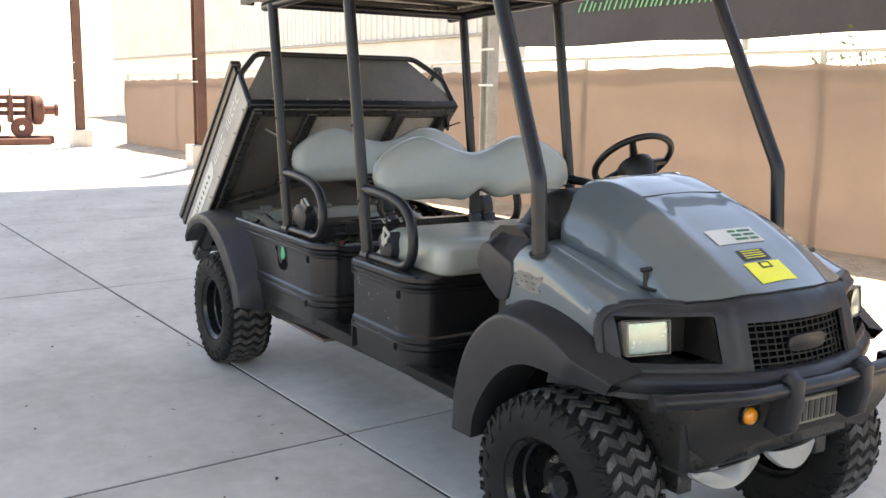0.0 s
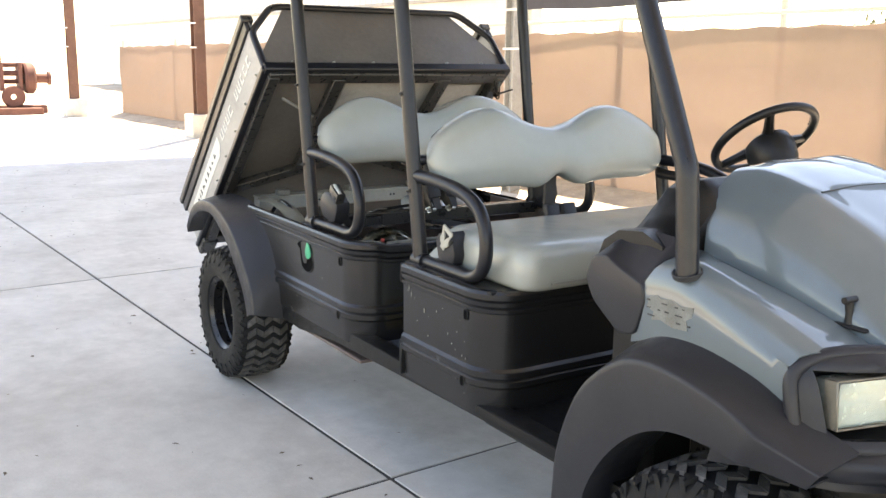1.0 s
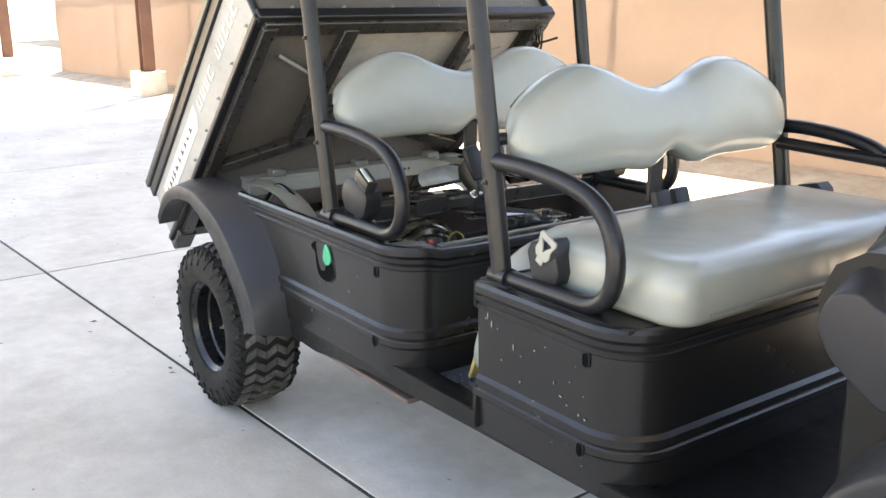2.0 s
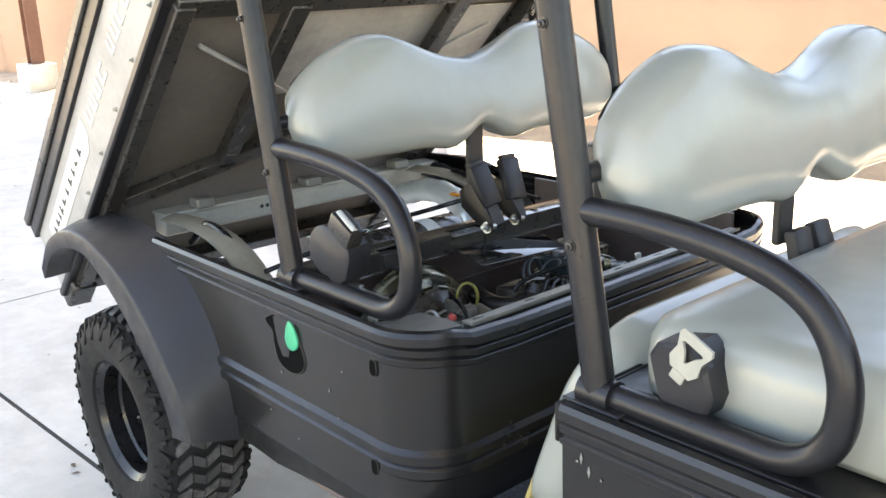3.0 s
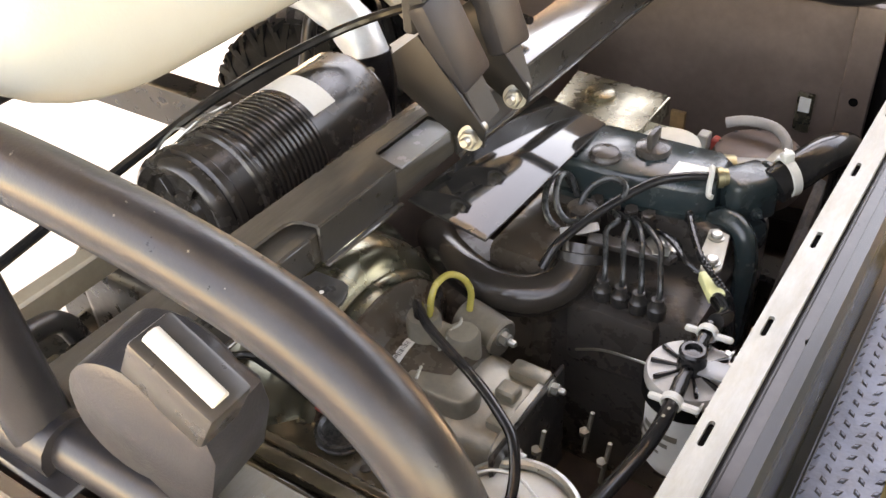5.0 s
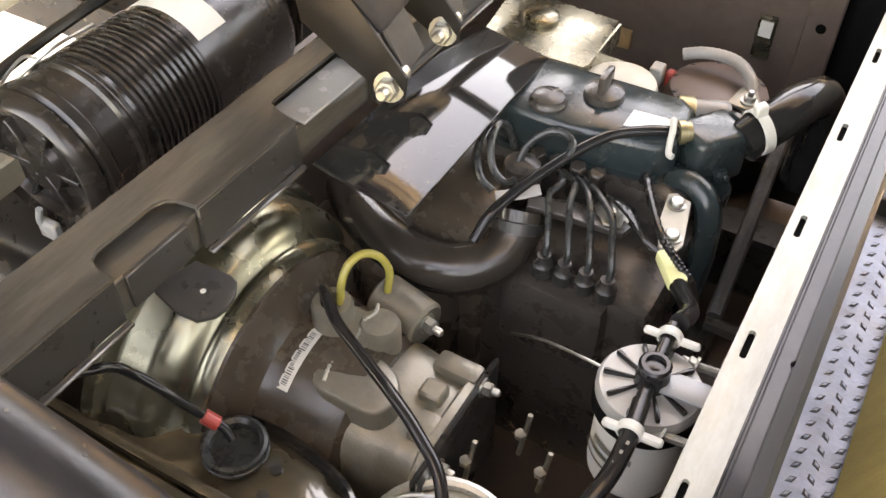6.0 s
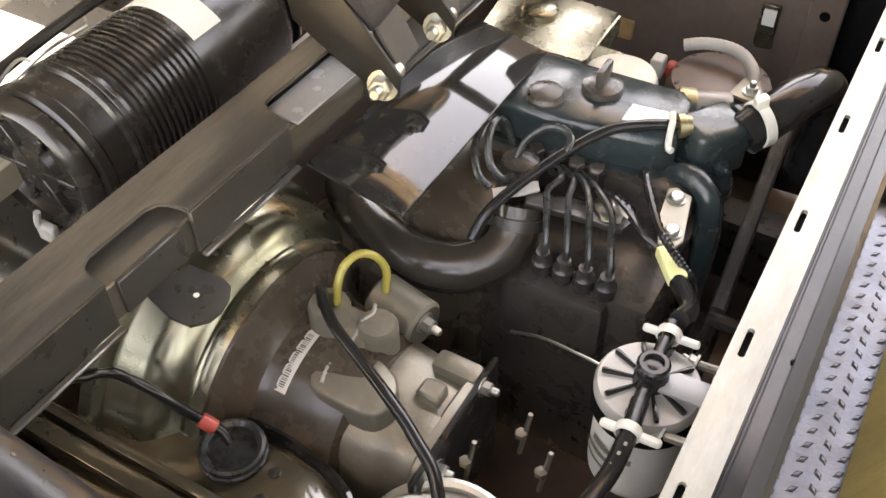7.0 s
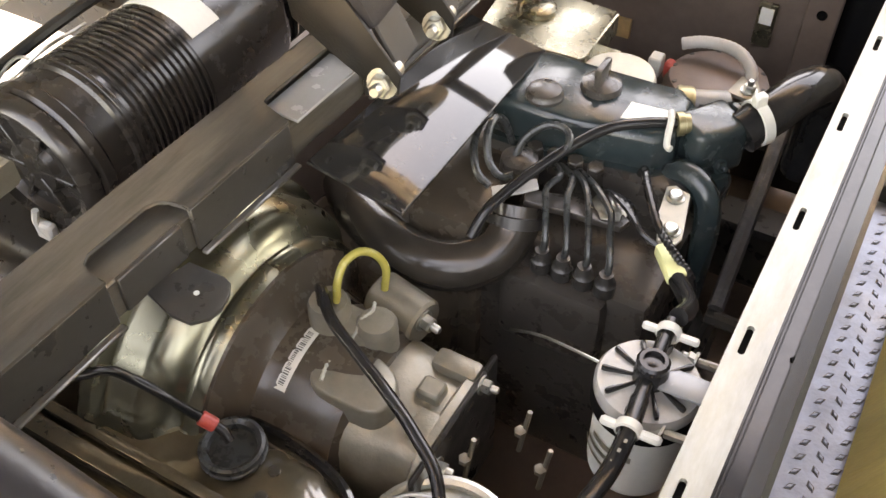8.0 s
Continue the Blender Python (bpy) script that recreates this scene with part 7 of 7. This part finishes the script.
tube(bm, spline([(1.058, 0.172, 0.780), (1.080, 0.203, 0.795), (1.098, 0.243, 0.800), (1.111, 0.280, 0.786), (1.118, 0.294, 0.745), (1.115, 0.296, 0.66)], 8), 0.0228, 20)
rh = part("radiator_hose", bm, M["hose"], eng, "dark rubber radiator hose elbow")
for c in ((1.070, 0.182, 0.792), ):
    bm = B()
    d = Vector((0.65, 0.75, 0.15)).normalized()
    m = along(Vector(c) - d * 0.006, Vector(c) + d)
    lathe(bm, [(0.0225, 0), (0.0245, 0.001), (0.0245, 0.011), (0.0225, 0.012), (0.0225, 0)], m, 28)
    box(bm, (-0.005, 0.022, -0.002), (0.005, 0.036, 0.012), 0.002, 1, m)
    part("hose_clamp", bm, M["white"], rh, "pale hose clamp")
bm = B()
lathe(bm, [(0.006, 0), (0.0125, 0.001), (0.0125, 0.008), (0.0105, 0.009), (0.0105, 0.014), (0, 0.014)], along((1.000, 0.132, 0.797), (1.02, 0.146, 0.797)), 18)
part("brass_fitting", bm, M["brass"], eng, "brass hose fitting")

# fuel return hose and its clamps
bm = B()
tube(bm, spline([(0.872, -0.058, 0.742), (0.880, -0.030, 0.765), (0.905, 0.030, 0.782), (0.940, 0.087, 0.797), (0.975, 0.113, 0.802), (1.003, 0.132, 0.799)], 8), 0.0056, 12)
fh = part("fuel_hose", bm, M["hose"], eng, "black fuel hose")
bm = B()
tube(bm, spline([(0.996, 0.140, 0.800), (0.994, 0.132, 0.810), (0.998, 0.122, 0.808), (1.000, 0.112, 0.798), (1.003, 0.104, 0.790), (1.008, 0.102, 0.790)], 5), 0.0034, 8)
part("spring_clamp", bm, M["white"], fh, "pale spring clamp")

# injector lines
for k in range(4):
    x = 0.934 + 0.0225 * k
    bm = B()
    tube(bm, spline([(x, -0.024, 0.716), (x, -0.020, 0.736), (x - 0.010, 0.000, 0.753), (x - 0.020, 0.022, 0.760), (x - 0.016 - 0.010 * k, 0.046, 0.762), (x - 0.040 - 0.012 * k, 0.072, 0.752)], 6), 0.0036, 8)
    part("injector_line", bm, M["line"], eng, "thin steel injector line")
    bm = B()
    lathe(bm, [(0, 0), (0.0105, 0), (0.0110, 0.004), (0.0110, 0.014), (0.008, 0.017), (0.007, 0.026), (0, 0.026)], move(x, -0.025, 0.700), 12)
    part("line_nut", bm, M["black"], eng)
    bm = B()
    rod(bm, (x - 0.058, 0.078, 0.735), (x - 0.058, 0.075, 0.762), 0.009, 6)
    part("injector", bm, M["engine"], eng, "steel injector body")
for pts in ([(0.852, 0.070, 0.760), (0.842, 0.068, 0.786), (0.838, 0.052, 0.796), (0.842, 0.032, 0.788), (0.852, 0.018, 0.772), (0.868, 0.012, 0.764), (0.880, 0.016, 0.768)],
            [(0.838, 0.080, 0.764), (0.829, 0.070, 0.786), (0.826, 0.048, 0.790), (0.832, 0.022, 0.780), (0.846, 0.004, 0.766), (0.862, 0.000, 0.758)],
            [(0.868, 0.040, 0.762), (0.872, 0.054, 0.782), (0.886, 0.066, 0.796), (0.902, 0.070, 0.800), (0.916, 0.064, 0.798), (0.918, 0.052, 0.790), (0.906, 0.046, 0.784)]):
    bm = B()
    tube(bm, spline(pts, 7), 0.0040, 9)
    part("leak_off_loop", bm, M["line"], eng, "looped return line")
bm = B()
lathe(bm, [(0, 0), (0.020, 0), (0.021, 0.012), (0.019, 0.030), (0.012, 0.034), (0, 0.035)], move(0.872, 0.046, 0.735), 20)
part("fuel_banjo", bm, M["engine"], eng, "dark round fuel fitting")
bm = B()
prism(bm, [(0.892, 0.022), (0.935, 0.036), (0.985, 0.040), (1.000, 0.030), (0.996, 0.016), (0.940, 0.012), (0.898, 0.004)], 0.008, move(0, 0, 0.742), 0.002)
part("line_rail", bm, M["engine"], eng, "dark rail under the injector lines")
bm = B()
prism(bm, [(0.968, 0.026), (0.990, 0.034), (0.992, 0.022), (0.975, 0.016)], 0.002, move(0, 0, 0.7505), 0.0005)
part("rail_plate", bm, M["bolt"], eng, "bright steel plate")
bm = B()
box(bm, (0.895, -0.045, 0.60), (1.01, 0.0, 0.695), 0.012, 2)
part("injection_pump", bm, M["engine"], eng, "dark injection pump")
bm = B()
lathe(bm, [(0, 0), (0.018, 0), (0.02, 0.006), (0.012, 0.012), (0, 0.012)], move(0.975, 0.042, 0.742), 16)
part("glow_terminal", bm, M["bolt"], eng)
bm = B()
prism(bm, [(1.016, 0.084), (1.024, 0.090), (1.032, 0.084), (1.040, 0.084), (1.054, 0.022), (1.050, 0.008), (1.034, 0.008), (1.022, 0.045)], 0.004, move(0, 0, 0.755), 0.001)
tbk = part("lift_bracket", bm, M["cream"], eng, "pale zinc lifting bracket")
for p in ((1.029, 0.071, 0.759), (1.041, 0.025, 0.759)):
    bm = B()
    lathe(bm, [(0, 0), (0.0095, 0), (0.0095, 0.002), (0.0072, 0.003), (0.0072, 0.006), (0.0055, 0.0075), (0, 0.0075)], move(*p), 18)
    part("bracket_bolt", bm, M["bolt"], tbk)
bm = B()
tube(bm, spline([(1.000, 0.120, 0.735), (1.018, 0.112, 0.758), (1.040, 0.104, 0.760), (1.056, 0.096, 0.744), (1.062, 0.092, 0.70), (1.060, 0.090, 0.60)], 6), 0.0135, 14)
part("bypass_hose", bm, M["rocker"], eng, "blue-green bypass hose")

# wiring with its pale connector
bm = B()
pp = spline([(0.985, 0.095, 0.752), (0.994, 0.072, 0.780), (1.006, 0.045, 0.786), (1.032, 0.006, 0.781), (1.050, -0.009, 0.775), (1.064, -0.013, 0.764), (1.078, -0.014, 0.746), (1.085, -0.012, 0.70)], 9)
tube(bm, pp, [0.0036 + 0.0010 * (i % 2) for i in range(len(pp))], 9)
wl = part("wire_conduit", bm, M["hose"], eng, "ribbed black wire conduit")
for k in range(4):
    bm = B()
    o = 0.005 * k
    tube(bm, spline([(0.950 + o * 1.6, 0.060, 0.748), (0.974 + o * 1.4, 0.038, 0.768 - o * 0.3), (1.002 + o, 0.020 - o, 0.767), (1.030 + o * 0.5, 0.000, 0.760)], 5), 0.0026, 6)
    part("loose_wire", bm, M["hose"], wl, "loose black wire")
bm = B()
box(bm, (-0.020, -0.009, -0.007), (0.020, 0.009, 0.007), 0.003, 2, move(1.055, -0.012, 0.757) @ Matrix.Rotation(radians(-50), 4, 'Z') @ Matrix.Rotation(radians(4), 4, 'Y'))
part("wire_connector", bm, M["connector"], wl, "pale yellow wire connector")
bm = B()
tube(bm, spline([(1.068, -0.028, 0.756), (1.080, -0.048, 0.765), (1.090, -0.070, 0.775), (1.088, -0.095, 0.786)], 6), 0.0085, 12)
part("elbow_hose", bm, M["hose"], wl)

# fuel filter
bm = B()
FF = move(1.088, -0.156, 0)
lathe(bm, [(0, 0.650), (0.034, 0.650), (0.038, 0.657), (0.039, 0.665), (0.039, 0.742), (0.0415, 0.750), (0.0415, 0.756), (0, 0.756)], FF, 40)
ff = part("fuel_filter", bm, M["label"], utv, "white spin-on fuel filter")
bm = B()
for k in range(3):
    lathe(bm, [(0.0405, 0.685 + 0.012 * k), (0.0408, 0.686 + 0.012 * k), (0.0408, 0.688 + 0.012 * k), (0.0405, 0.689 + 0.014 * k)], FF @ Matrix.Rotation(radians(200 + 12 * k), 4, 'Z'), 20, 0.16)
part("filter_print", bm, M["alloy"], ff, "printed lines")
bm = B()
lathe(bm, [(0.0400, 0.742), (0.0445, 0.744), (0.0445, 0.760), (0.0400, 0.761)], FF, 40)
part("seal_ring", bm, M["void"], ff, "black seal ring")
bm = B()
lathe(bm, [(0.0425, 0.760), (0.0435, 0.761), (0.0435, 0.768), (0.041, 0.772), (0.012, 0.774), (0.012, 0.760)], FF, 40)
fc = part("filter_head", bm, M["head"], ff, "grey alloy filter head")
for k in range(10):
    a = k * math.tau / 10 + 0.2
    bm = B()
    prism(bm, [(0.012, -0.0011), (0.036, -0.0021), (0.0385, -0.0014), (0.0385, 0.0014), (0.036, 0.0021), (0.012, 0.0011)], 0.0050, FF @ Matrix.Rotation(a, 4, 'Z') @ move(0, 0, 0.7715), 0.0008)
    part("head_fin", bm, M["hose"], fc, "black radial fin")
bm = B()
lathe(bm, [(0.014, 0.772), (0.014, 0.786), (0.010, 0.794), (0, 0.796)], FF, 18)
lathe(bm, [(0.0115, 0.792), (0.0135, 0.793), (0.0135, 0.797), (0.0115, 0.799), (0.0085, 0.799), (0.0080, 0.795), (0, 0.795)], FF, 18)
rod(bm, (1.084, -0.098, 0.783), (1.091, -0.206, 0.783), 0.0062, 14)
part("filter_tee", bm, M["hose"], fc, "glossy black hose tee")
bm = B()
tube(bm, spline([(1.090, -0.186, 0.785), (1.094, -0.225, 0.785), (1.092, -0.258, 0.775), (1.078, -0.300, 0.752), (1.05, -0.36, 0.71)], 8), 0.0074, 14)
lh = part("filter_hose", bm, M["hose"], ff, "black printed fuel hose")
bm = B()
for k in range(9):
    t = k / 8
    c = Vector((1.096, -0.232, 0.7935)).lerp(Vector((1.082, -0.290, 0.765)), t)
    box(bm, (-0.0012, -0.0016, 0), (0.0012, 0.0016, 0.0004), 0, 1, move(*c))
part("hose_print", bm, M["alloy"], lh, "pale printed marks")
for c, d in (((1.086, -0.112, 0.783), (0.05, -1, 0)), ((1.0925, -0.216, 0.785), (0.05, -1, 0))):
    bm = B()
    dd = Vector(d).normalized()
    m = along(Vector(c) - dd * 0.005, Vector(c) + dd)
    lathe(bm, [(0.0085, 0), (0.0104, 0.001), (0.0104, 0.008), (0.0085, 0.009), (0.0085, 0)], m, 20)
    box(bm, (0.006, -0.003, 0.001), (0.026, 0.003, 0.009), 0.002, 1, m)
    box(bm, (-0.022, -0.003, 0.001), (-0.008, 0.003, 0.009), 0.002, 1, m)
    part("hose_clamp", bm, M["white"], ff, "white plastic hose clamp")
# Sky mirrored on the bracket is painted as blue-grey.
bm = B()
prism(bm, [(1.098, -0.168), (1.137, -0.166), (1.137, -0.142), (1.107, -0.143), (1.098, -0.150)], 0.003, move(0, 0, 0.780), 0.001)
part("filter_bracket", bm, M["tray"], ff, "bracket strip coloured blue-grey for reflected sky")
for y in (-0.190, -0.112):
    bm = B()
    rod(bm, (1.115, y, 0.762), (1.132, y, 0.764), 0.004, 8)
    hexbolt(bm, (1.113, y, 0.762), (-1, 0, 0.2), 0.006, 0.006)
    part("bracket_stud", bm, M["bolt"], ff)
bm = B()
tube(bm, spline([(0.93, -0.08, 0.66), (0.97, -0.095, 0.69), (1.02, -0.115, 0.715), (1.06, -0.128, 0.728)], 6), 0.0016, 6)
part("control_wire", bm, M["bolt"], utv, "thin bright control wire")

# alternator side, brackets and belt beyond the rocker cover
bm = B()
AL = move(0.992, 0.340, 0.715)
lathe(bm, [(0, -0.06), (0.058, -0.06), (0.064, -0.05), (0.064, -0.01), (0.058, 0.004), (0.04, 0.010), (0, 0.010)], AL, 36)
alt = part("alternator", bm, M["liner"], utv, "grey cast alternator")
for k in range(10):
    bm = B()
    box(bm, (0.044, -0.003, 0.003), (0.057, 0.003, 0.0062), 0.001, 1, AL @ Matrix.Rotation(k * math.tau / 10, 4, 'Z'))
    part("cooling_slot", bm, M["ink"], alt)
rg = along((0.966, 0.262, 0.724), (1.034, 0.289, 0.728))
bm = B()
lathe(bm, [(0.0, 0.018), (0.0165, 0.018), (0.0170, 0.020), (0.0165, 0.055), (0.013, 0.060), (0, 0.060)], rg, 24)
part("regulator", bm, M["head"], alt, "grey regulator drum")
bm = B()
lathe(bm, [(0.018, 0.0), (0.0205, 0.001), (0.0215, 0.004), (0.0205, 0.008), (0.0205, 0.017), (0.0190, 0.020), (0.017, 0.020)], rg, 28)
part("regulator_band", bm, M["brass"], alt, "bright brassy band")
for k in range(5):
    bm = B()
    a = radians(150 + 20 * k)
    box(bm, (0.0155, -0.0018, 0.024), (0.0180, 0.0018, 0.048), 0.0006, 1, rg @ Matrix.Rotation(a, 4, 'Z'))
    part("regulator_slot", bm, M["ink"], alt, "dark cooling slot")
bm = B()
prism(bm, [(1.012, 0.300), (1.040, 0.296), (1.046, 0.318), (1.036, 0.340), (1.018, 0.338)], 0.005, move(0, 0, 0.728), 0.001)
part("regulator_bracket", bm, M["alloy"], alt, "pale bent bracket")
bm = B()
hexbolt(bm, (1.034, 0.312, 0.733), (0, 0, 1), 0.007, 0.007)
part("bracket_nut", bm, M["bolt"], alt)
bm = B()
tube(bm, spline([(0.936, 0.360, 0.738), (0.958, 0.366, 0.744), (0.985, 0.368, 0.746), (1.008, 0.362, 0.744), (1.026, 0.346, 0.736), (1.032, 0.330, 0.722)], 8), [0.0072 + 0.0007 * (k % 2) for k in range(41)], 12)
part("loom_sleeve", bm, M["bedgrey"], alt, "grey loom sleeve")
bm = B()
box(bm, (0.906, 0.330, 0.700), (0.922, 0.350, 0.726), 0.002, 1)
part("plug", bm, M["white"], alt, "white plug")
bm = B()
box(bm, (0.925, 0.334, 0.698), (0.937, 0.350, 0.722), 0.003, 1)
part("red_plug", bm, M["red"], alt, "red plug")
bm = B()
prism(bm, [(0.730, 0.219), (0.790, 0.211), (0.862, 0.214), (0.866, 0.222), (0.860, 0.326), (0.715, 0.335)], 0.003, move(0, 0, 0.776), 0.001)
box(bm, (0.862, 0.222, 0.752), (0.865, 0.322, 0.778))
box(bm, (0.862, 0.222, 0.750), (0.885, 0.288, 0.753))
sh = part("bracket_shelf", bm, M["shelf"], utv, "folded zinc bracket shelf")
bm = B()
lathe(bm, [(0, 0), (0.022, 0), (0.022, 0.006), (0.019, 0.008), (0, 0.009)], move(0.778, 0.282, 0.779), 20)
part("shelf_emboss", bm, M["shelf"], sh, "round pressed boss")
bm = B()
lathe(bm, [(0, -0.03), (0.040, -0.03), (0.043, 0.004), (0.040, 0.012), (0.031, 0.017), (0, 0.019)], move(0.905, 0.226, 0.756), 28)
part("pulley_cover", bm, M["cream"], utv, "cream round cover")
bm = B()
hexbolt(bm, (0.874, 0.246, 0.753), (0, 0, 1), 0.006, 0.004)
part("shelf_bolt", bm, M["brass"], sh)
bm = B()
box(bm, (0.778, 0.5665, 0.583), (0.804, 0.5745, 0.614), 0.001, 1)
part("liner_sticker", bm, M["sticker"], utv, "small tan printed sticker")
bm = B()
tube(bm, [(1.078, 0.36, 0.68), (1.085, 0.24, 0.65), (1.092, 0.10, 0.60)], 0.009, 8)
part("drive_belt", bm, M["tread"], utv, "worn drive belt")
bm = B()
lathe(bm, [(0, 0), (0.05, 0), (0.056, 0.006), (0.045, 0.014), (0.056, 0.022), (0.05, 0.028), (0, 0.028)], move(1.07, 0.07, 0.54) @ Matrix.Rotation(radians(90), 4, 'Y'), 28)
part("crank_pulley", bm, M["black"], utv, "black crank pulley")
bm = B()
rod(bm, (1.09, 0.05, 0.64), (1.13, 0.05, 0.64), 0.008, 8)
part("belt_tensioner", bm, M["black"], utv, "steel tensioner bolt")
bm = B()
box(bm, (0.980, 0.5665, 0.632), (1.005, 0.5735, 0.698), 0.001, 1)
lt = part("wall_tag", bm, M["shelf"], utv, "black strip on the liner")
bm = B()
box(bm, (0.984, 0.5640, 0.668), (1.001, 0.5665, 0.692))
part("tag_sticker", bm, M["label"], lt, "pale sticker")
bm = B()
box(bm, (1.040, 0.562, 0.45), (1.084, 0.574, 0.853), 0.002, 1)
part("liner_strap", bm, M["liner"], utv, "grey steel strap")
# Near-black disc stands in for the hole's shade.
bm = B()
lathe(bm, [(0, 0), (0.007, 0), (0.007, 0.001), (0, 0.001)], along((1.062, 0.562, 0.704), (1.062, 0.0, 0.704)), 16)
part("strap_hole", bm, M["void"], utv, "black disc for the shade in a strap hole")

# cables and red clip near the right front corner of the bay
bm = B()
tube(bm, spline([(0.90, -0.50, 0.70), (0.93, -0.505, 0.80), (0.965, -0.495, 0.822), (0.99, -0.475, 0.79), (1.0, -0.46, 0.70)], 6), 0.006, 8)
part("corner_cable", bm, M["hose"], utv, "black looped cable")
bm = B()
tube(bm, spline([(0.94, -0.44, 0.72), (0.97, -0.43, 0.80), (1.0, -0.42, 0.815), (1.03, -0.43, 0.78), (1.04, -0.45, 0.70)], 6), 0.004, 8)
part("steel_loop", bm, M["bolt"], utv, "bright looped wire")
bm = B()
box(bm, (1.104, -0.476, 0.842), (1.119, -0.465, 0.854), 0.003, 2)
part("red_clip", bm, M["red"], utv, "red cable clip")
bm = B()
prism(bm, [(0.99, -0.46), (1.08, -0.455), (1.10, -0.40), (1.03, -0.38), (0.98, -0.41)], 0.01, move(0, 0, 0.68), 0.003)
part("cast_bracket", bm, M["alloy"], utv, "grey cast bracket")

# rear of the bay: chassis cross member, inner arches, spring
bm = B()
box(bm, (-0.235, -0.47, 0.775), (-0.165, 0.60, 0.842), 0.006, 1)
box(bm, (-0.245, -0.47, 0.836), (-0.155, 0.60, 0.846), 0.002, 1)
cm = part("rear_cross_member", bm, M["cream"], utv, "pale dusty chassis cross member")
for y in (-0.14, -0.12, 0.28, 0.30):
    bm = B()
    rod(bm, (-0.166, y, 0.81), (-0.163, y, 0.81), 0.006, 10)
    part("member_hole", bm, M["ink"], cm)
for y in (-0.34, 0.05, 0.42):
    bm = B()
    box(bm, (-0.20, y - 0.03, 0.845), (-0.14, y + 0.03, 0.875), 0.005, 1)
    part("bed_pad", bm, M["galv"], cm, "pale bed rest pad")
for sd in (-1, 1):
    bm = B()
    c = spline([(-0.12, 0, 0.845), (0.05, 0, 0.850), (0.20, 0, 0.828), (0.33, 0, 0.765), (0.42, 0, 0.66), (0.46, 0, 0.52)], 5)
    rings = []
    for p in c:
        rings.append([(p.x, sd * 0.50, p.z), (p.x + 0.006, sd * 0.46, p.z + 0.012), (p.x, sd * 0.42, p.z), (p.x - 0.008, sd * 0.42, p.z - 0.006), (p.x - 0.008, sd * 0.50, p.z - 0.006)])
    loft(bm, rings)
    part("inner_arch", bm, M["tan"], utv, "pale dusty inner wheel arch", 60)
    bm = B()
    tube(bm, spline([(0.0, sd * 0.47, 0.79), (0.10, sd * 0.46, 0.86), (0.24, sd * 0.45, 0.80), (0.30, sd * 0.44, 0.66)], 6), 0.010, 8)
    part("brake_hose", bm, M["hose"], utv, "black brake hose")
    for x in (0.12, 0.42):
        bm = B()
        tube(bm, bent([(x, sd * 0.33, 0.50), (x + 0.02, sd * 0.40, 0.74), (x + 0.06, sd * 0.55, 0.79)], 0.06), 0.014, 10)
        part("frame_strut", bm, M["black"], utv, "black frame strut")
bm = B()
box(bm, (0.10, -0.20, 0.36), (0.50, 0.18, 0.58), 0.04, 3)
part("gearbox", bm, M["black"], utv, "dark gearbox casting")
bm = B()
pp = spline([(-0.10, 0.345, 0.765), (0.00, 0.345, 0.795), (0.10, 0.335, 0.818), (0.20, 0.320, 0.822), (0.29, 0.305, 0.802), (0.345, 0.295, 0.755), (0.355, 0.290, 0.70)], 8)
tube(bm, pp, [0.038 + 0.0015 * math.sin(i * 0.9) for i in range(len(pp))], 18)
mp_ = part("muffler_pipe", bm, M["duct"], utv, "crumpled silver duct elbow", 60)
bm = B()
tube(bm, spline([(0.348, 0.294, 0.745), (0.356, 0.290, 0.70), (0.350, 0.285, 0.62)], 6), 0.043, 18)
part("duct_boot", bm, M["hose"], mp_, "black rubber boot")
bm = B()
tube(bm, spline([(0.70, 0.22, 0.90), (0.5, 0.30, 0.885), (0.3, 0.42, 0.88), (0.1, 0.50, 0.87)], 8), 0.006, 8)
part("battery_cable", bm, M["hose"], utv, "black cable")
bm = B()
box(bm, (0.275, 0.268, 0.838), (0.312, 0.292, 0.845), 0.002, 1)
part("orange_tag", bm, M["amber"], utv, "orange tag")


# ---- the setting, placed ----
ground_sheet()
shade_fence()
canopy()
steel_column(-13.0, 3.45, 6.0)
steel_column(-19.6, 2.55, 6.0)
steel_column(-4.55, 4.35, 6.94, False, 0.15, "bedgrey", "slim grey steel column beside the fence")
for cx, cy in ((3.6, 4.35), (11.7, 4.35), (-11.9, -3.85), (11.7, -3.85), (-4.35, -3.85), (3.6, -3.85)):
    if cx != 3.6 or cy < 0:
        steel_column(cx, cy, 6.94)
sheet_building()
banner_trailer()
scrap_frame()
fence_foot_stones()
floor_specks()
for i, (sx, sy, sh) in enumerate(((1.5, 7.6, 2.0), (-0.6, 7.9, 1.9), (3.4, 7.8, 2.1), (-2.6, 8.0, 1.8), (-1.75, 7.8, 2.3))):
    shrub(sx, sy, sh, 20 + i)
slab_floor()
